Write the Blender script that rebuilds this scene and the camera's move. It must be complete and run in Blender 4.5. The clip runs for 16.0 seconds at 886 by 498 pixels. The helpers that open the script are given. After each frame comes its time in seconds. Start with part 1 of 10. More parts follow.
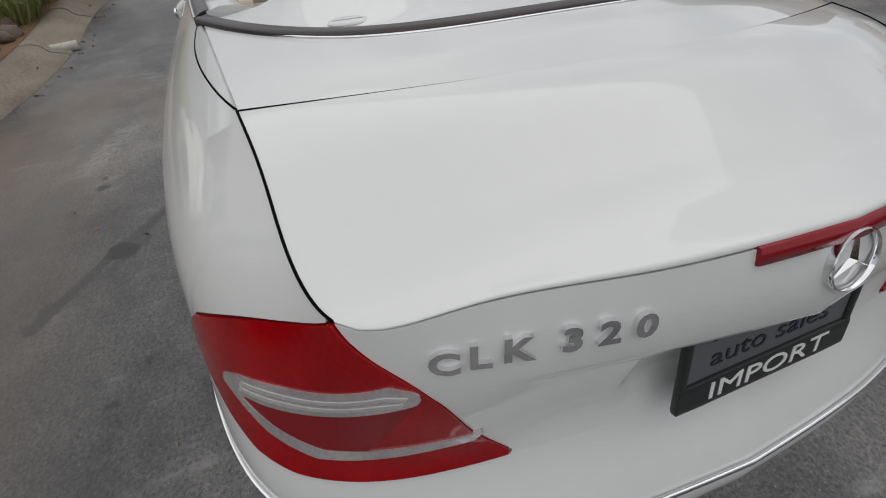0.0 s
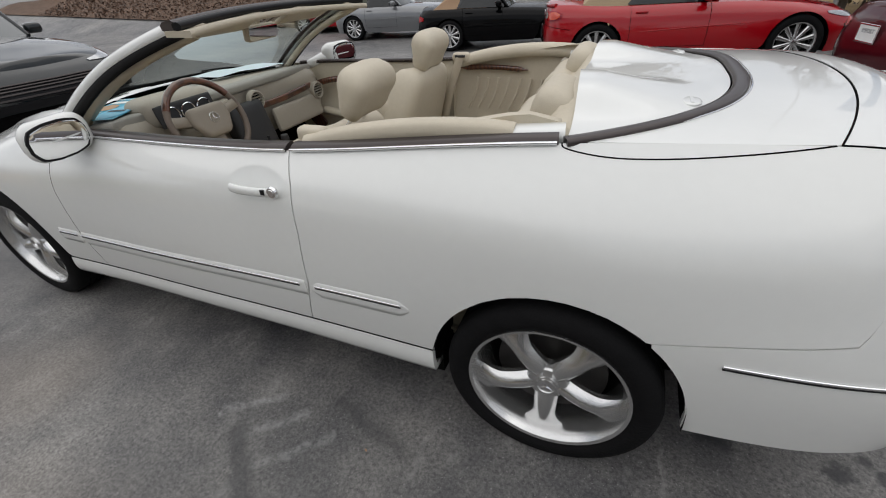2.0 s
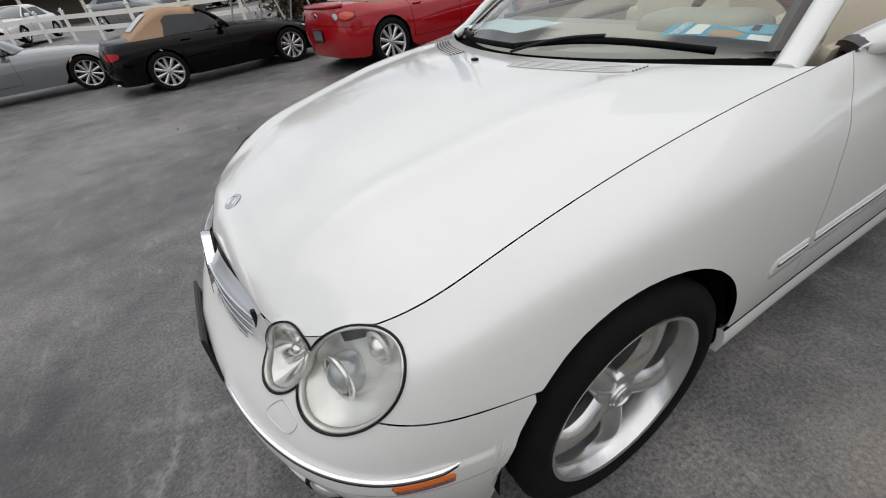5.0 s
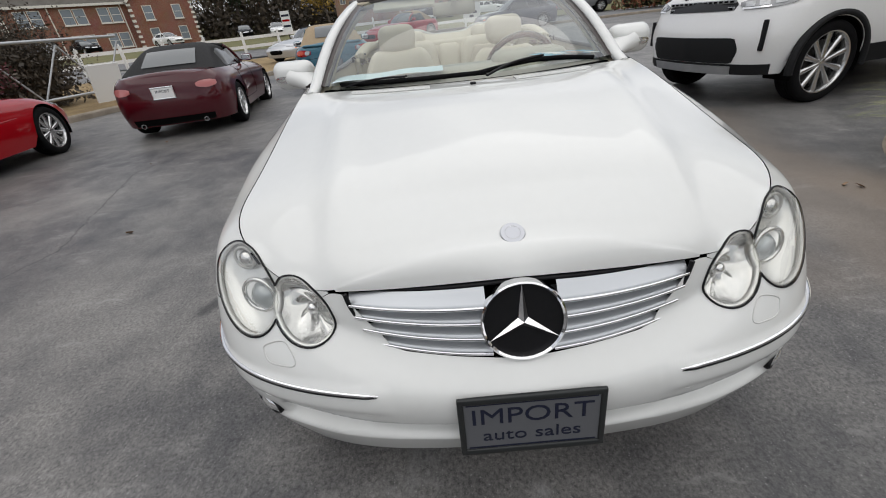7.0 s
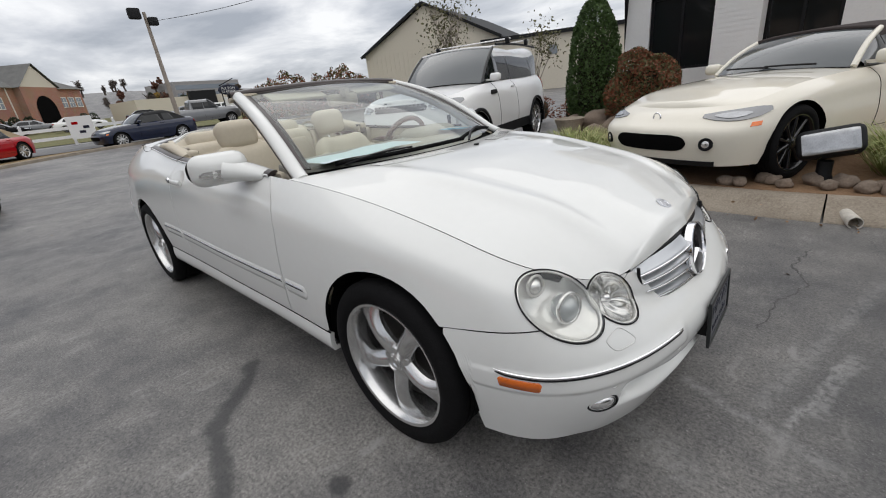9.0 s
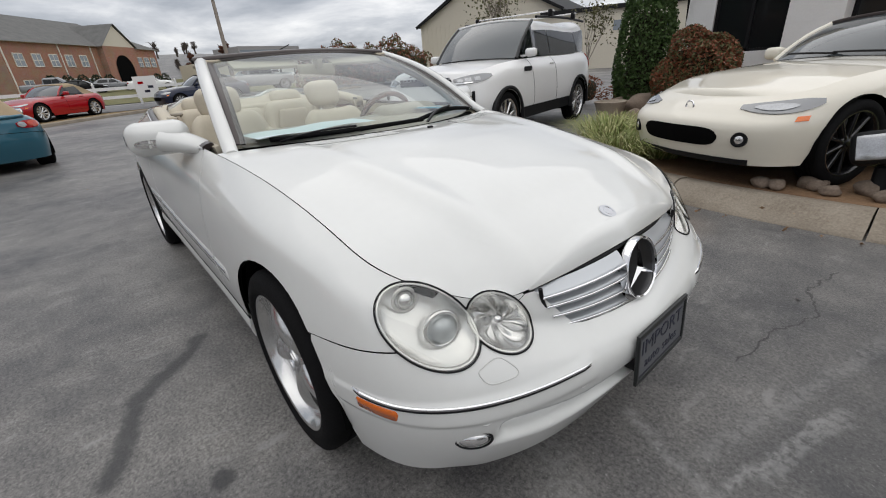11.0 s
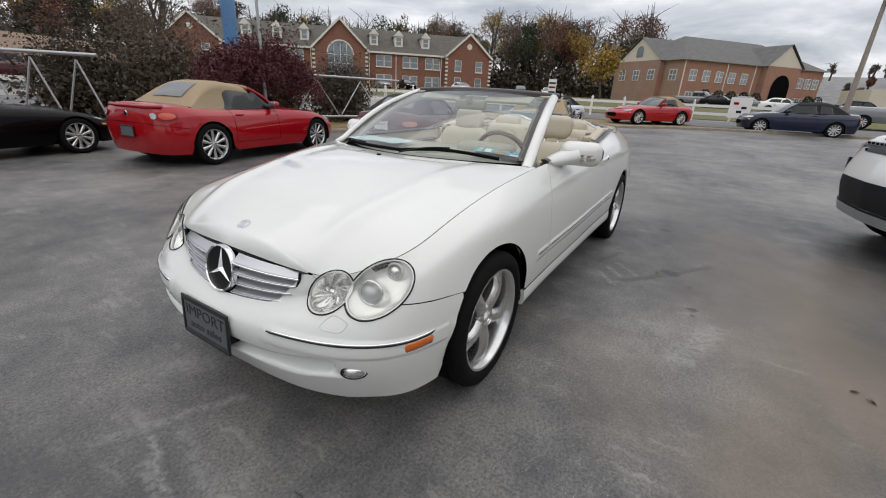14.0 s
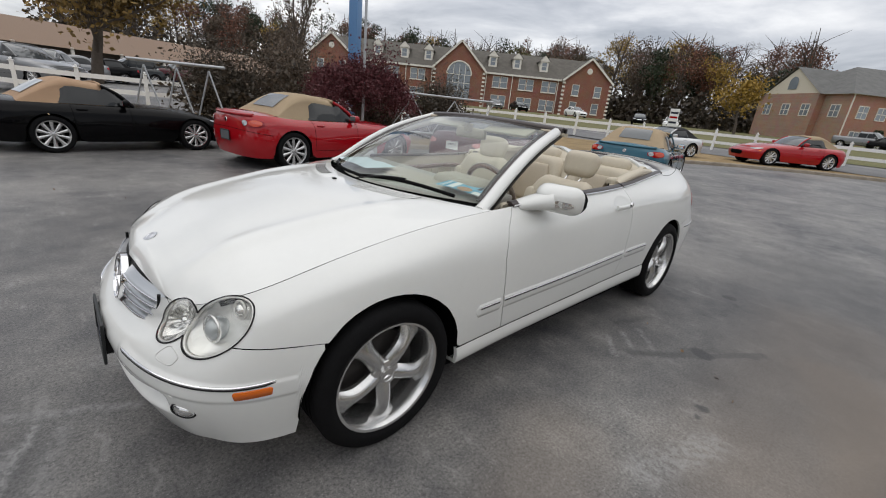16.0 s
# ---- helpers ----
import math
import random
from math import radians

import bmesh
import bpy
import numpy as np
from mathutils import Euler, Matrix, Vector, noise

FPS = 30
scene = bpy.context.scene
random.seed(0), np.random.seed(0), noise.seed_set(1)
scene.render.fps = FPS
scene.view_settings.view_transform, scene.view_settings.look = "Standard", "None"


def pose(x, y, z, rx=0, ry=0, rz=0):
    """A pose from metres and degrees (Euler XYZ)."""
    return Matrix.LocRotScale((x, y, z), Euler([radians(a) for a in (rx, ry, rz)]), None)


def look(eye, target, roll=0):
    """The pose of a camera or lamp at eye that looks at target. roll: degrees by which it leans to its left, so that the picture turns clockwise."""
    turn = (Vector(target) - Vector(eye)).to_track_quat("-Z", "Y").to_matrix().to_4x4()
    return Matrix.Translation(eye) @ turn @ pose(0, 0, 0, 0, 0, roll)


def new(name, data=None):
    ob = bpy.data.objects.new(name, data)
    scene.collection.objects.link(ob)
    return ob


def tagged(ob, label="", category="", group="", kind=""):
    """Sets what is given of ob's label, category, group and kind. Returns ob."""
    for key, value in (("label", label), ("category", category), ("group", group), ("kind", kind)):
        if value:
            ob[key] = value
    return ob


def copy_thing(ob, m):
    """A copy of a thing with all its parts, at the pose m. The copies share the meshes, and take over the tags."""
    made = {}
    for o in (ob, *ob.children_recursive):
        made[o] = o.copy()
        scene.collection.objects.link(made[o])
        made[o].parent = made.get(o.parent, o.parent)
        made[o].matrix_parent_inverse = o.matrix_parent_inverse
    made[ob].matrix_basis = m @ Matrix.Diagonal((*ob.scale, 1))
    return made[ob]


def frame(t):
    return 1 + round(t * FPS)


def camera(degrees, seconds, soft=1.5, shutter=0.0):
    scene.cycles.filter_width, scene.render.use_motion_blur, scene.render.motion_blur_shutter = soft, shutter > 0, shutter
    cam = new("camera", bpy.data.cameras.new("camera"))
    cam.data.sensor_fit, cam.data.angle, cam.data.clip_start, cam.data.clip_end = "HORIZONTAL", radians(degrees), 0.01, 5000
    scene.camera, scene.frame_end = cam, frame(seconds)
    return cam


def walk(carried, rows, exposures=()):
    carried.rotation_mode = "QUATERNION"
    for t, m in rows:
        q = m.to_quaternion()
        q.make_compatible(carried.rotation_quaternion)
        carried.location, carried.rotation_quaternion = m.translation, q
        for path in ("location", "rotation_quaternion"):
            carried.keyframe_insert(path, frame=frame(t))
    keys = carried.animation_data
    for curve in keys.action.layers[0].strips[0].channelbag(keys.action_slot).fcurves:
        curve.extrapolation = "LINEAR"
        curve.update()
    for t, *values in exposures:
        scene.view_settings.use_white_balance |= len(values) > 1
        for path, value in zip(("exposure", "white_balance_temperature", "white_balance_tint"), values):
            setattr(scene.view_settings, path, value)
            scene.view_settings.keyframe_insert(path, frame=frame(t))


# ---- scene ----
cam = camera(94.2, 16.0, soft=1.05)
PATH = [
    (0, (-1.141, 0.519, 1.292), (0.205, 0.048, -0.11), -2.4),
    (0.5, (-1.022, 0.934, 1.317), (0.234, 0.153, -0.028), -3.3),
    (1, (-0.922, 1.311, 1.365), (0.195, 0.214, 0.121), -3.9),
    (1.5, (-0.568, 1.519, 1.352), (0.354, 0.178, 0.189), -4.4),
    (2, (-0.086, 1.664, 1.37), (0.622, 0.156, 0.264), -4.5),
    (2.5, (0.475, 1.725, 1.384), (0.994, 0.109, 0.326), -4.7),
    (2.7, (0.732, 1.728, 1.398), (1.184, 0.084, 0.353), -4.8),
    (3, (1.114, 1.749, 1.383), (1.455, 0.069, 0.353), -4.6),
    (3.5, (1.695, 1.703, 1.367), (1.852, -0.002, 0.334), -5.3),
    (4, (2.315, 1.573, 1.331), (2.256, -0.124, 0.274), -6.3),
    (4.5, (2.827, 1.433, 1.267), (2.466, -0.198, 0.168), -7.7),
    (4.7, (3.026, 1.331, 1.238), (2.521, -0.25, 0.122), -8.0),
    (6.8, (4.159, 0.06, 1.149), (2.442, -0.167, 0.148), -6.3),
    (7, (4.137, -0.132, 1.165), (2.391, -0.183, 0.191), -6.5),
    (7.5, (4.064, -0.575, 1.181), (2.324, -0.174, 0.281), -6.8),
    (8, (3.923, -0.959, 1.182), (2.297, -0.138, 0.356), -6.6),
    (8.5, (3.832, -1.314, 1.224), (2.375, -0.187, 0.443), -6.6),
    (9, (3.726, -1.557, 1.204), (2.433, -0.213, 0.48), -6.5),
    (9.2, (3.609, -1.632, 1.179), (2.406, -0.193, 0.485), -5.6),
    (11.3, (4.019, -0.864, 1.168), (2.516, 0.163, 0.338), -4.1),
    (11.5, (4.087, -0.659, 1.154), (2.482, 0.226, 0.352), -4.7),
    (12, (4.211, -0.225, 1.16), (2.399, 0.236, 0.449), -3.0),
    (12.5, (4.311, 0.238, 1.185), (2.434, 0.286, 0.494), -0.2),
    (13, (4.382, 0.68, 1.193), (2.547, 0.326, 0.482), 1.1),
    (13.5, (4.297, 1.1, 1.216), (2.573, 0.388, 0.496), 2.0),
    (14, (4.241, 1.507, 1.269), (2.652, 0.52, 0.563), 2.9),
    (14.5, (4.018, 1.699, 1.303), (2.536, 0.533, 0.636), 4.2),
    (15, (3.789, 1.812, 1.338), (2.383, 0.53, 0.722), 5.7),
    (15.5, (3.628, 1.927, 1.355), (2.287, 0.571, 0.752), 6.3),
    (16, (3.56, 1.944, 1.361), (2.25, 0.584, 0.702), 6.0),
]
walk(cam, [(t, look(eye, target, roll)) for t, eye, target, roll in PATH],
     [(0, -.16), (.6, -.08), (1.2, .16), (2, .25), (3, .37), (4, .40), (4.7, .27), (6.8, .25), (9.2, .28), (12, .21), (14.5, .32), (16, .26)])

# ---- light ----
world = bpy.data.worlds.new("overcast_sky")
scene.world = world
world.use_nodes = True
wt = world.node_tree
wt.nodes.clear()


def wn(kind, **kw):
    n = wt.nodes.new(kind)
    for k, v in kw.items():
        n.inputs[k].default_value = v
    return n


SUN_EL, SUN_ROT = radians(38), radians(200)
sky = wn("ShaderNodeTexSky")
sky.sky_type, sky.sun_disc, sky.sun_elevation, sky.sun_rotation = "NISHITA", False, SUN_EL, SUN_ROT
coord = wn("ShaderNodeTexCoord")
sep = wn("ShaderNodeSeparateXYZ")
wt.links.new(coord.outputs["Generated"], sep.inputs[0])
lift = wn("ShaderNodeMath")
lift.operation = "MAXIMUM"
wt.links.new(sep.outputs["Z"], lift.inputs[0])
lift.inputs[1].default_value = 0.0
lift2 = wn("ShaderNodeMath")
lift2.operation = "ADD"
wt.links.new(lift.outputs[0], lift2.inputs[0])
lift2.inputs[1].default_value = 0.16
flat = wn("ShaderNodeCombineXYZ")
for axis in ("X", "Y"):
    div = wn("ShaderNodeMath")
    div.operation = "DIVIDE"
    wt.links.new(sep.outputs[axis], div.inputs[0])
    wt.links.new(lift2.outputs[0], div.inputs[1])
    wt.links.new(div.outputs[0], flat.inputs[axis])
cloud = wn("ShaderNodeTexNoise", Scale=0.9, Detail=9.0, Roughness=0.56, Distortion=0.35)
wt.links.new(flat.outputs[0], cloud.inputs["Vector"])
ramp = wn("ShaderNodeValToRGB")
cr = ramp.color_ramp
cr.elements[0].position, cr.elements[0].color = 0.36, (3.4, 3.62, 4.08, 1)
cr.elements[1].position, cr.elements[1].color = 0.65, (8.6, 8.6, 8.7, 1)
mid = cr.elements.new(0.5)
mid.color = (5.5, 5.65, 6.05, 1)
wt.links.new(cloud.outputs["Fac"], ramp.inputs[0])
mix = wn("ShaderNodeMix")
mix.data_type = "RGBA"
mix.inputs["Factor"].default_value = 0.9
wt.links.new(sky.outputs[0], mix.inputs[6])
wt.links.new(ramp.outputs[0], mix.inputs[7])
bg = wn("ShaderNodeBackground", Strength=0.1)
wt.links.new(mix.outputs[2], bg.inputs[0])
wout = wn("ShaderNodeOutputWorld")
wt.links.new(bg.outputs[0], wout.inputs[0])

sun = new("sun", bpy.data.lights.new("sun", "SUN"))
sun.data.energy, sun.data.angle, sun.data.color = 1.35, radians(110), (1.0, 0.965, 0.92)
sun.matrix_world = look((0, 0, 30), (-4, -4, 0))
scene.view_settings.exposure = 0.0

# ---- materials ----
def nodes(name):
    m = bpy.data.materials.new(name)
    m.use_nodes = True
    t = m.node_tree
    return m, t, t.nodes["Principled BSDF"]


def mat(name, color, rough=0.5, metal=0.0, coat=0.0, vary=0.0, scale=8.0, bump=0.0, bscale=60.0, trans=0.0, ior=1.45, emit=0.0, spec=0.5):
    """A surface of one base colour with two scales of variation and fine relief."""
    m, t, b = nodes(name)
    c = (*color, 1)
    b.inputs["Base Color"].default_value = c
    b.inputs["Roughness"].default_value, b.inputs["Metallic"].default_value = rough, metal
    b.inputs["Coat Weight"].default_value, b.inputs["Coat Roughness"].default_value = coat, 0.03
    b.inputs["Transmission Weight"].default_value, b.inputs["IOR"].default_value = trans, ior
    b.inputs["Specular IOR Level"].default_value = spec
    if emit:
        b.inputs["Emission Color"].default_value, b.inputs["Emission Strength"].default_value = c, emit
    if vary or bump:
        tc = t.nodes.new("ShaderNodeTexCoord")
    if vary:
        n1, n2 = t.nodes.new("ShaderNodeTexNoise"), t.nodes.new("ShaderNodeTexNoise")
        n1.inputs["Scale"].default_value, n2.inputs["Scale"].default_value = scale, scale * 11
        n1.inputs["Detail"].default_value = n2.inputs["Detail"].default_value = 6
        add = t.nodes.new("ShaderNodeMath")
        add.operation = "MULTIPLY_ADD"
        add.inputs[1].default_value, add.inputs[2].default_value = 0.5, 0.0
        half = t.nodes.new("ShaderNodeMath")
        half.operation = "MULTIPLY_ADD"
        half.inputs[1].default_value = 0.5
        for n in (n1, n2):
            t.links.new(tc.outputs["Object"], n.inputs["Vector"])
        t.links.new(n1.outputs["Fac"], add.inputs[0])
        t.links.new(n2.outputs["Fac"], half.inputs[0])
        t.links.new(add.outputs[0], half.inputs[2])
        rng = t.nodes.new("ShaderNodeMapRange")
        rng.inputs["From Min"].default_value, rng.inputs["From Max"].default_value = 0.3, 0.7
        rng.inputs["To Min"].default_value, rng.inputs["To Max"].default_value = 1 - vary, 1 + vary
        t.links.new(half.outputs[0], rng.inputs["Value"])
        mul = t.nodes.new("ShaderNodeMix")
        mul.data_type, mul.blend_type = "RGBA", "MULTIPLY"
        mul.inputs["Factor"].default_value = 1
        mul.inputs[6].default_value = c
        t.links.new(rng.outputs[0], mul.inputs[7])
        t.links.new(mul.outputs[2], b.inputs["Base Color"])
    if bump:
        nb, bp = t.nodes.new("ShaderNodeTexNoise"), t.nodes.new("ShaderNodeBump")
        nb.inputs["Scale"].default_value, nb.inputs["Detail"].default_value = bscale, 4
        bp.inputs["Strength"].default_value, bp.inputs["Distance"].default_value = bump, 0.01
        t.links.new(tc.outputs["Object"], nb.inputs["Vector"])
        t.links.new(nb.outputs["Fac"], bp.inputs["Height"])
        t.links.new(bp.outputs[0], b.inputs["Normal"])
    return m


def paint(name, color, rough=0.28, metal=0.0):
    return mat(name, color, rough, metal, coat=1.0, vary=0.015, scale=3.0, spec=0.12)


M_WHITE = paint("alabaster_paint", (0.72, 0.727, 0.705))
M_BLACK = mat("black_trim", (0.010, 0.010, 0.011), 0.42, vary=0.2, spec=0.22)
# Near-black for real dark trim, and for painted shade of gaps and hollows.
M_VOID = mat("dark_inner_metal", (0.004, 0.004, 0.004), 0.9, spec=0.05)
M_RUB = mat("tyre_rubber", (0.008, 0.008, 0.0085), 0.8, spec=0.12, vary=0.25, scale=20, bump=0.25, bscale=140)
M_ALLOY = mat("silver_alloy", (0.62, 0.62, 0.615), 0.24, 0.9, coat=0.3, vary=0.06)
M_DARKALLOY = mat("black_alloy", (0.02, 0.02, 0.022), 0.25, 0.3, coat=0.6)
M_CHROME = mat("chrome", (0.82, 0.82, 0.83), 0.06, 1.0)
M_GREYTRIM = mat("grey_metal_trim", (0.060, 0.050, 0.048), 0.30, 0.35)
M_STEEL = mat("galvanised_steel", (0.42, 0.43, 0.44), 0.45, 0.7, vary=0.12)
M_DISC = mat("brake_disc_steel", (0.05, 0.047, 0.045), 0.5, 0.6)
M_LEATHER = mat("cream_leather", (0.52, 0.465, 0.365), 0.5, vary=0.05, scale=5, bump=0.12, bscale=220)
M_LEATHER2 = mat("beige_leather", (0.42, 0.365, 0.28), 0.52, vary=0.05, scale=5, bump=0.12, bscale=220)
M_PLAST = mat("grey_beige_plastic", (0.36, 0.325, 0.27), 0.5, vary=0.04, bump=0.1, bscale=300)
M_CARPET = mat("beige_carpet", (0.30, 0.26, 0.20), 0.95, vary=0.1, bump=0.5, bscale=400)
M_DASHDK = mat("dark_grey_plastic", (0.03, 0.03, 0.032), 0.55)
M_RED = mat("red_lens", (0.33, 0.001, 0.004), 0.2, coat=.6, vary=0.28, scale=11, spec=.05)
M_REDDK = mat("dark_red_lens", (0.24, 0.002, 0.008), 0.2, coat=.8, spec=.05)
M_AMBER = mat("amber_lens", (0.80, 0.16, 0.006), 0.14, coat=1.0)
M_CLEARREF = mat("silvered_reflector", (0.80, 0.80, 0.79), 0.16, 0.85)
M_LAMPGREY = mat("lamp_housing_grey", (0.60, 0.60, 0.58), 0.3, 0.35)
M_BAND = mat("clear_lamp_band", (0.66, 0.63, 0.63), 0.16, 0.6, coat=1.0, vary=0.25, scale=14)
M_LAMPWHITE = mat("pale_lamp_bowl", (0.84, 0.84, 0.82), 0.22, 0.55)
M_BLUEP = mat("blue_card", (0.03, 0.33, 0.50), 0.35)
M_WHITEP = mat("white_card", (0.8, 0.8, 0.78), 0.4)
M_PLATE = mat("grey_plate_metal", (0.15, 0.155, 0.165), 0.45, 0.3)
M_INK = mat("navy_ink", (0.008, 0.011, 0.03), 0.4)


def wood_mat(name, a, b2):
    m, t, b = nodes(name)
    tc, wv, rp = t.nodes.new("ShaderNodeTexCoord"), t.nodes.new("ShaderNodeTexWave"), t.nodes.new("ShaderNodeValToRGB")
    wv.inputs["Scale"].default_value, wv.inputs["Distortion"].default_value, wv.inputs["Detail"].default_value = 14, 7, 3
    rp.color_ramp.elements[0].color, rp.color_ramp.elements[1].color = (*a, 1), (*b2, 1)
    t.links.new(tc.outputs["Object"], wv.inputs["Vector"])
    t.links.new(wv.outputs["Fac"], rp.inputs[0])
    t.links.new(rp.outputs[0], b.inputs["Base Color"])
    b.inputs["Roughness"].default_value, b.inputs["Coat Weight"].default_value = 0.3, 1.0
    return m


M_WOOD = wood_mat("burr_walnut_veneer", (0.045, 0.014, 0.008), (0.13, 0.042, 0.020))


def glass_mat(name, tint=(0.93, 0.97, 0.95), see=0.9, rough=0.0):
    """Thin clear pane: light passes straight, with a mirror gloss on top."""
    m, t, b = nodes(name)
    t.nodes.remove(b)
    tr, gl, mx, fr = (t.nodes.new("ShaderNode" + k) for k in ("BsdfTransparent", "BsdfGlossy", "MixShader", "LayerWeight"))
    tr.inputs[0].default_value = (*tint, 1)
    gl.inputs["Roughness"].default_value = rough
    pw = t.nodes.new("ShaderNodeMath")
    pw.operation = "POWER"
    pw.inputs[1].default_value = 2.8
    t.links.new(fr.outputs["Facing"], pw.inputs[0])
    mm = t.nodes.new("ShaderNodeMath")
    mm.operation = "MULTIPLY_ADD"
    mm.inputs[1].default_value, mm.inputs[2].default_value = 0.8, 0.9 - see + 0.05
    t.links.new(pw.outputs[0], mm.inputs[0])
    t.links.new(mm.outputs[0], mx.inputs[0])
    t.links.new(tr.outputs[0], mx.inputs[1])
    t.links.new(gl.outputs[0], mx.inputs[2])
    t.links.new(mx.outputs[0], t.nodes["Material Output"].inputs[0])
    return m


M_GLASS = glass_mat("windscreen_glass", (0.86, 0.93, 0.89))
M_LENS = glass_mat("clear_lens", (0.97, 0.97, 0.95), 0.88)
M_TINT = glass_mat("tinted_glass", (0.10, 0.12, 0.12), 0.9)
M_MIRROR = mat("mirror_glass", (0.9, 0.9, 0.9), 0.01, 1.0)


# ---- mesh helpers ----
def mesh_of(name, verts, faces, material, smooth=True, sharp=()):
    me = bpy.data.meshes.new(name)
    me.from_pydata([tuple(map(float, v)) for v in verts], [], [tuple(map(int, f)) for f in faces])
    me.materials.append(material)
    if smooth:
        me.shade_smooth()
    if len(sharp):
        mark = me.attributes.new("sharp_edge", "BOOLEAN", "EDGE")
        keys = {tuple(sorted(e)) for e in sharp}
        for e in me.edges:
            if tuple(sorted(e.vertices)) in keys:
                mark.data[e.index].value = True
    me.update()
    return me


def put(name, me, parent=None, label="", m=None):
    ob = new(name, me)
    if parent is not None:
        ob.parent = parent
    if m is not None:
        ob.matrix_basis = m
    return tagged(ob, label)


def part(name, bm, material, parent, label="", smooth=True, angle=35):
    """Links a bmesh as one mesh object under a thing or a part."""
    me = bpy.data.meshes.new(name)
    bm.normal_update()
    bm.to_mesh(me)
    bm.free()
    me.materials.append(material)
    if smooth:
        me.shade_smooth()
        me.set_sharp_from_angle(angle=radians(angle))
    return put(name, me, parent, label)


def thing(name, label, category, group="", kind="", m=None):
    ob = new(name)
    ob.empty_display_size = 0.1
    if m is not None:
        ob.matrix_basis = m
    return tagged(ob, label, category, group, kind)


def spline(knots, ts=None):
    """Natural cubic spline through knots (n, k); a function of the parameter."""
    K = np.array(knots, float)
    n = len(K)
    T = np.linspace(0, 1, n) if ts is None else np.array(ts, float)
    h = np.diff(T)
    A = np.eye(n)
    R = np.zeros_like(K)
    for i in range(1, n - 1):
        A[i, i - 1], A[i, i], A[i, i + 1] = h[i - 1], 2 * (h[i - 1] + h[i]), h[i]
        R[i] = 6 * ((K[i + 1] - K[i]) / h[i] - (K[i] - K[i - 1]) / h[i - 1])
    M2 = np.linalg.solve(A, R)

    def f(t):
        t = np.asarray(t, float)
        i = np.clip(np.searchsorted(T, t) - 1, 0, n - 2)
        a, b, hh = T[i + 1] - t, t - T[i], h[i]
        a, b, hh = a[..., None], b[..., None], hh[..., None]
        return (M2[i] * a ** 3 + M2[i + 1] * b ** 3) / (6 * hh) + (K[i] / hh - M2[i] * hh / 6) * a + (K[i + 1] / hh - M2[i + 1] * hh / 6) * b
    return f


def lerp_f(pairs):
    xs, ys = zip(*pairs)
    return lambda x: np.interp(x, xs, ys)


def smooth_path(pts, n):
    pts = np.array(pts, float)
    d = np.r_[0, np.cumsum(np.linalg.norm(np.diff(pts, axis=0), axis=1))]
    return spline(pts, d / d[-1])(np.linspace(0, 1, n))


def grid_faces(nu, nv, off=0, flip=False):
    f = []
    for i in range(nu - 1):
        for j in range(nv - 1):
            q = [off + i * nv + j, off + (i + 1) * nv + j, off + (i + 1) * nv + j + 1, off + i * nv + j + 1]
            f.append(q[::-1] if flip else q)
    return f


def grid_normals(P):
    du = np.gradient(P, axis=0)
    dv = np.gradient(P, axis=1)
    n = np.cross(du, dv)
    return n / np.maximum(np.linalg.norm(n, axis=2, keepdims=True), 1e-9)


def ring_of(nu, nv):
    return [(i, 0) for i in range(nu)] + [(nu - 1, j) for j in range(1, nv)] + [(i, nv - 1) for i in range(nu - 2, -1, -1)] + [(0, j) for j in range(nv - 2, 0, -1)]


def panel_mesh(name, P, material, gap=0.0021, lip=0.014, flip=False, cut=None):
    """A sheet-metal panel from a grid of points: edges drawn back by the gap and turned inwards."""
    P = np.array(P, float)
    nu, nv = P.shape[:2]
    if gap:
        for a, b in (((0,), (1,)), ((-1,), (-2,))):
            d = P[b[0]] - P[a[0]]
            L = np.linalg.norm(d, axis=1, keepdims=True)
            P[a[0]] += d / np.maximum(L, 1e-6) * np.minimum(gap, L * 0.5)
        for a, b in ((0, 1), (-1, -2)):
            d = P[:, b] - P[:, a]
            L = np.linalg.norm(d, axis=1, keepdims=True)
            P[:, a] += d / np.maximum(L, 1e-6) * np.minimum(gap, L * 0.5)
    N = grid_normals(P) * (1 if flip else -1)
    V = P.reshape(-1, 3)
    F = grid_faces(nu, nv, flip=not flip)
    if cut is not None:
        V, F = cut(V, F)
    V = [tuple(v) for v in V]
    sharp = []
    if lip and cut is None:
        ring = ring_of(nu, nv)
        base = len(V)
        for i, j in ring:
            V.append(tuple(P[i, j] - N[i, j] * lip))
        k = len(ring)
        for a in range(k):
            b = (a + 1) % k
            i0, i1 = ring[a][0] * nv + ring[a][1], ring[b][0] * nv + ring[b][1]
            q = [i0, base + a, base + b, i1]
            F.append(q[::-1] if flip else q)
            sharp.append((i0, i1))
    return mesh_of(name, V, F, material, sharp=sharp)


def mirror_mesh(me):
    c = me.copy()
    c.transform(Matrix.Diagonal((1, -1, 1, 1)))
    c.flip_normals()
    return c


def both(name, me, parent, label=""):
    """The left part and its mirror image on the right."""
    a = put(name, me, parent, label)
    b = put(name, mirror_mesh(me), parent, label)
    return a, b


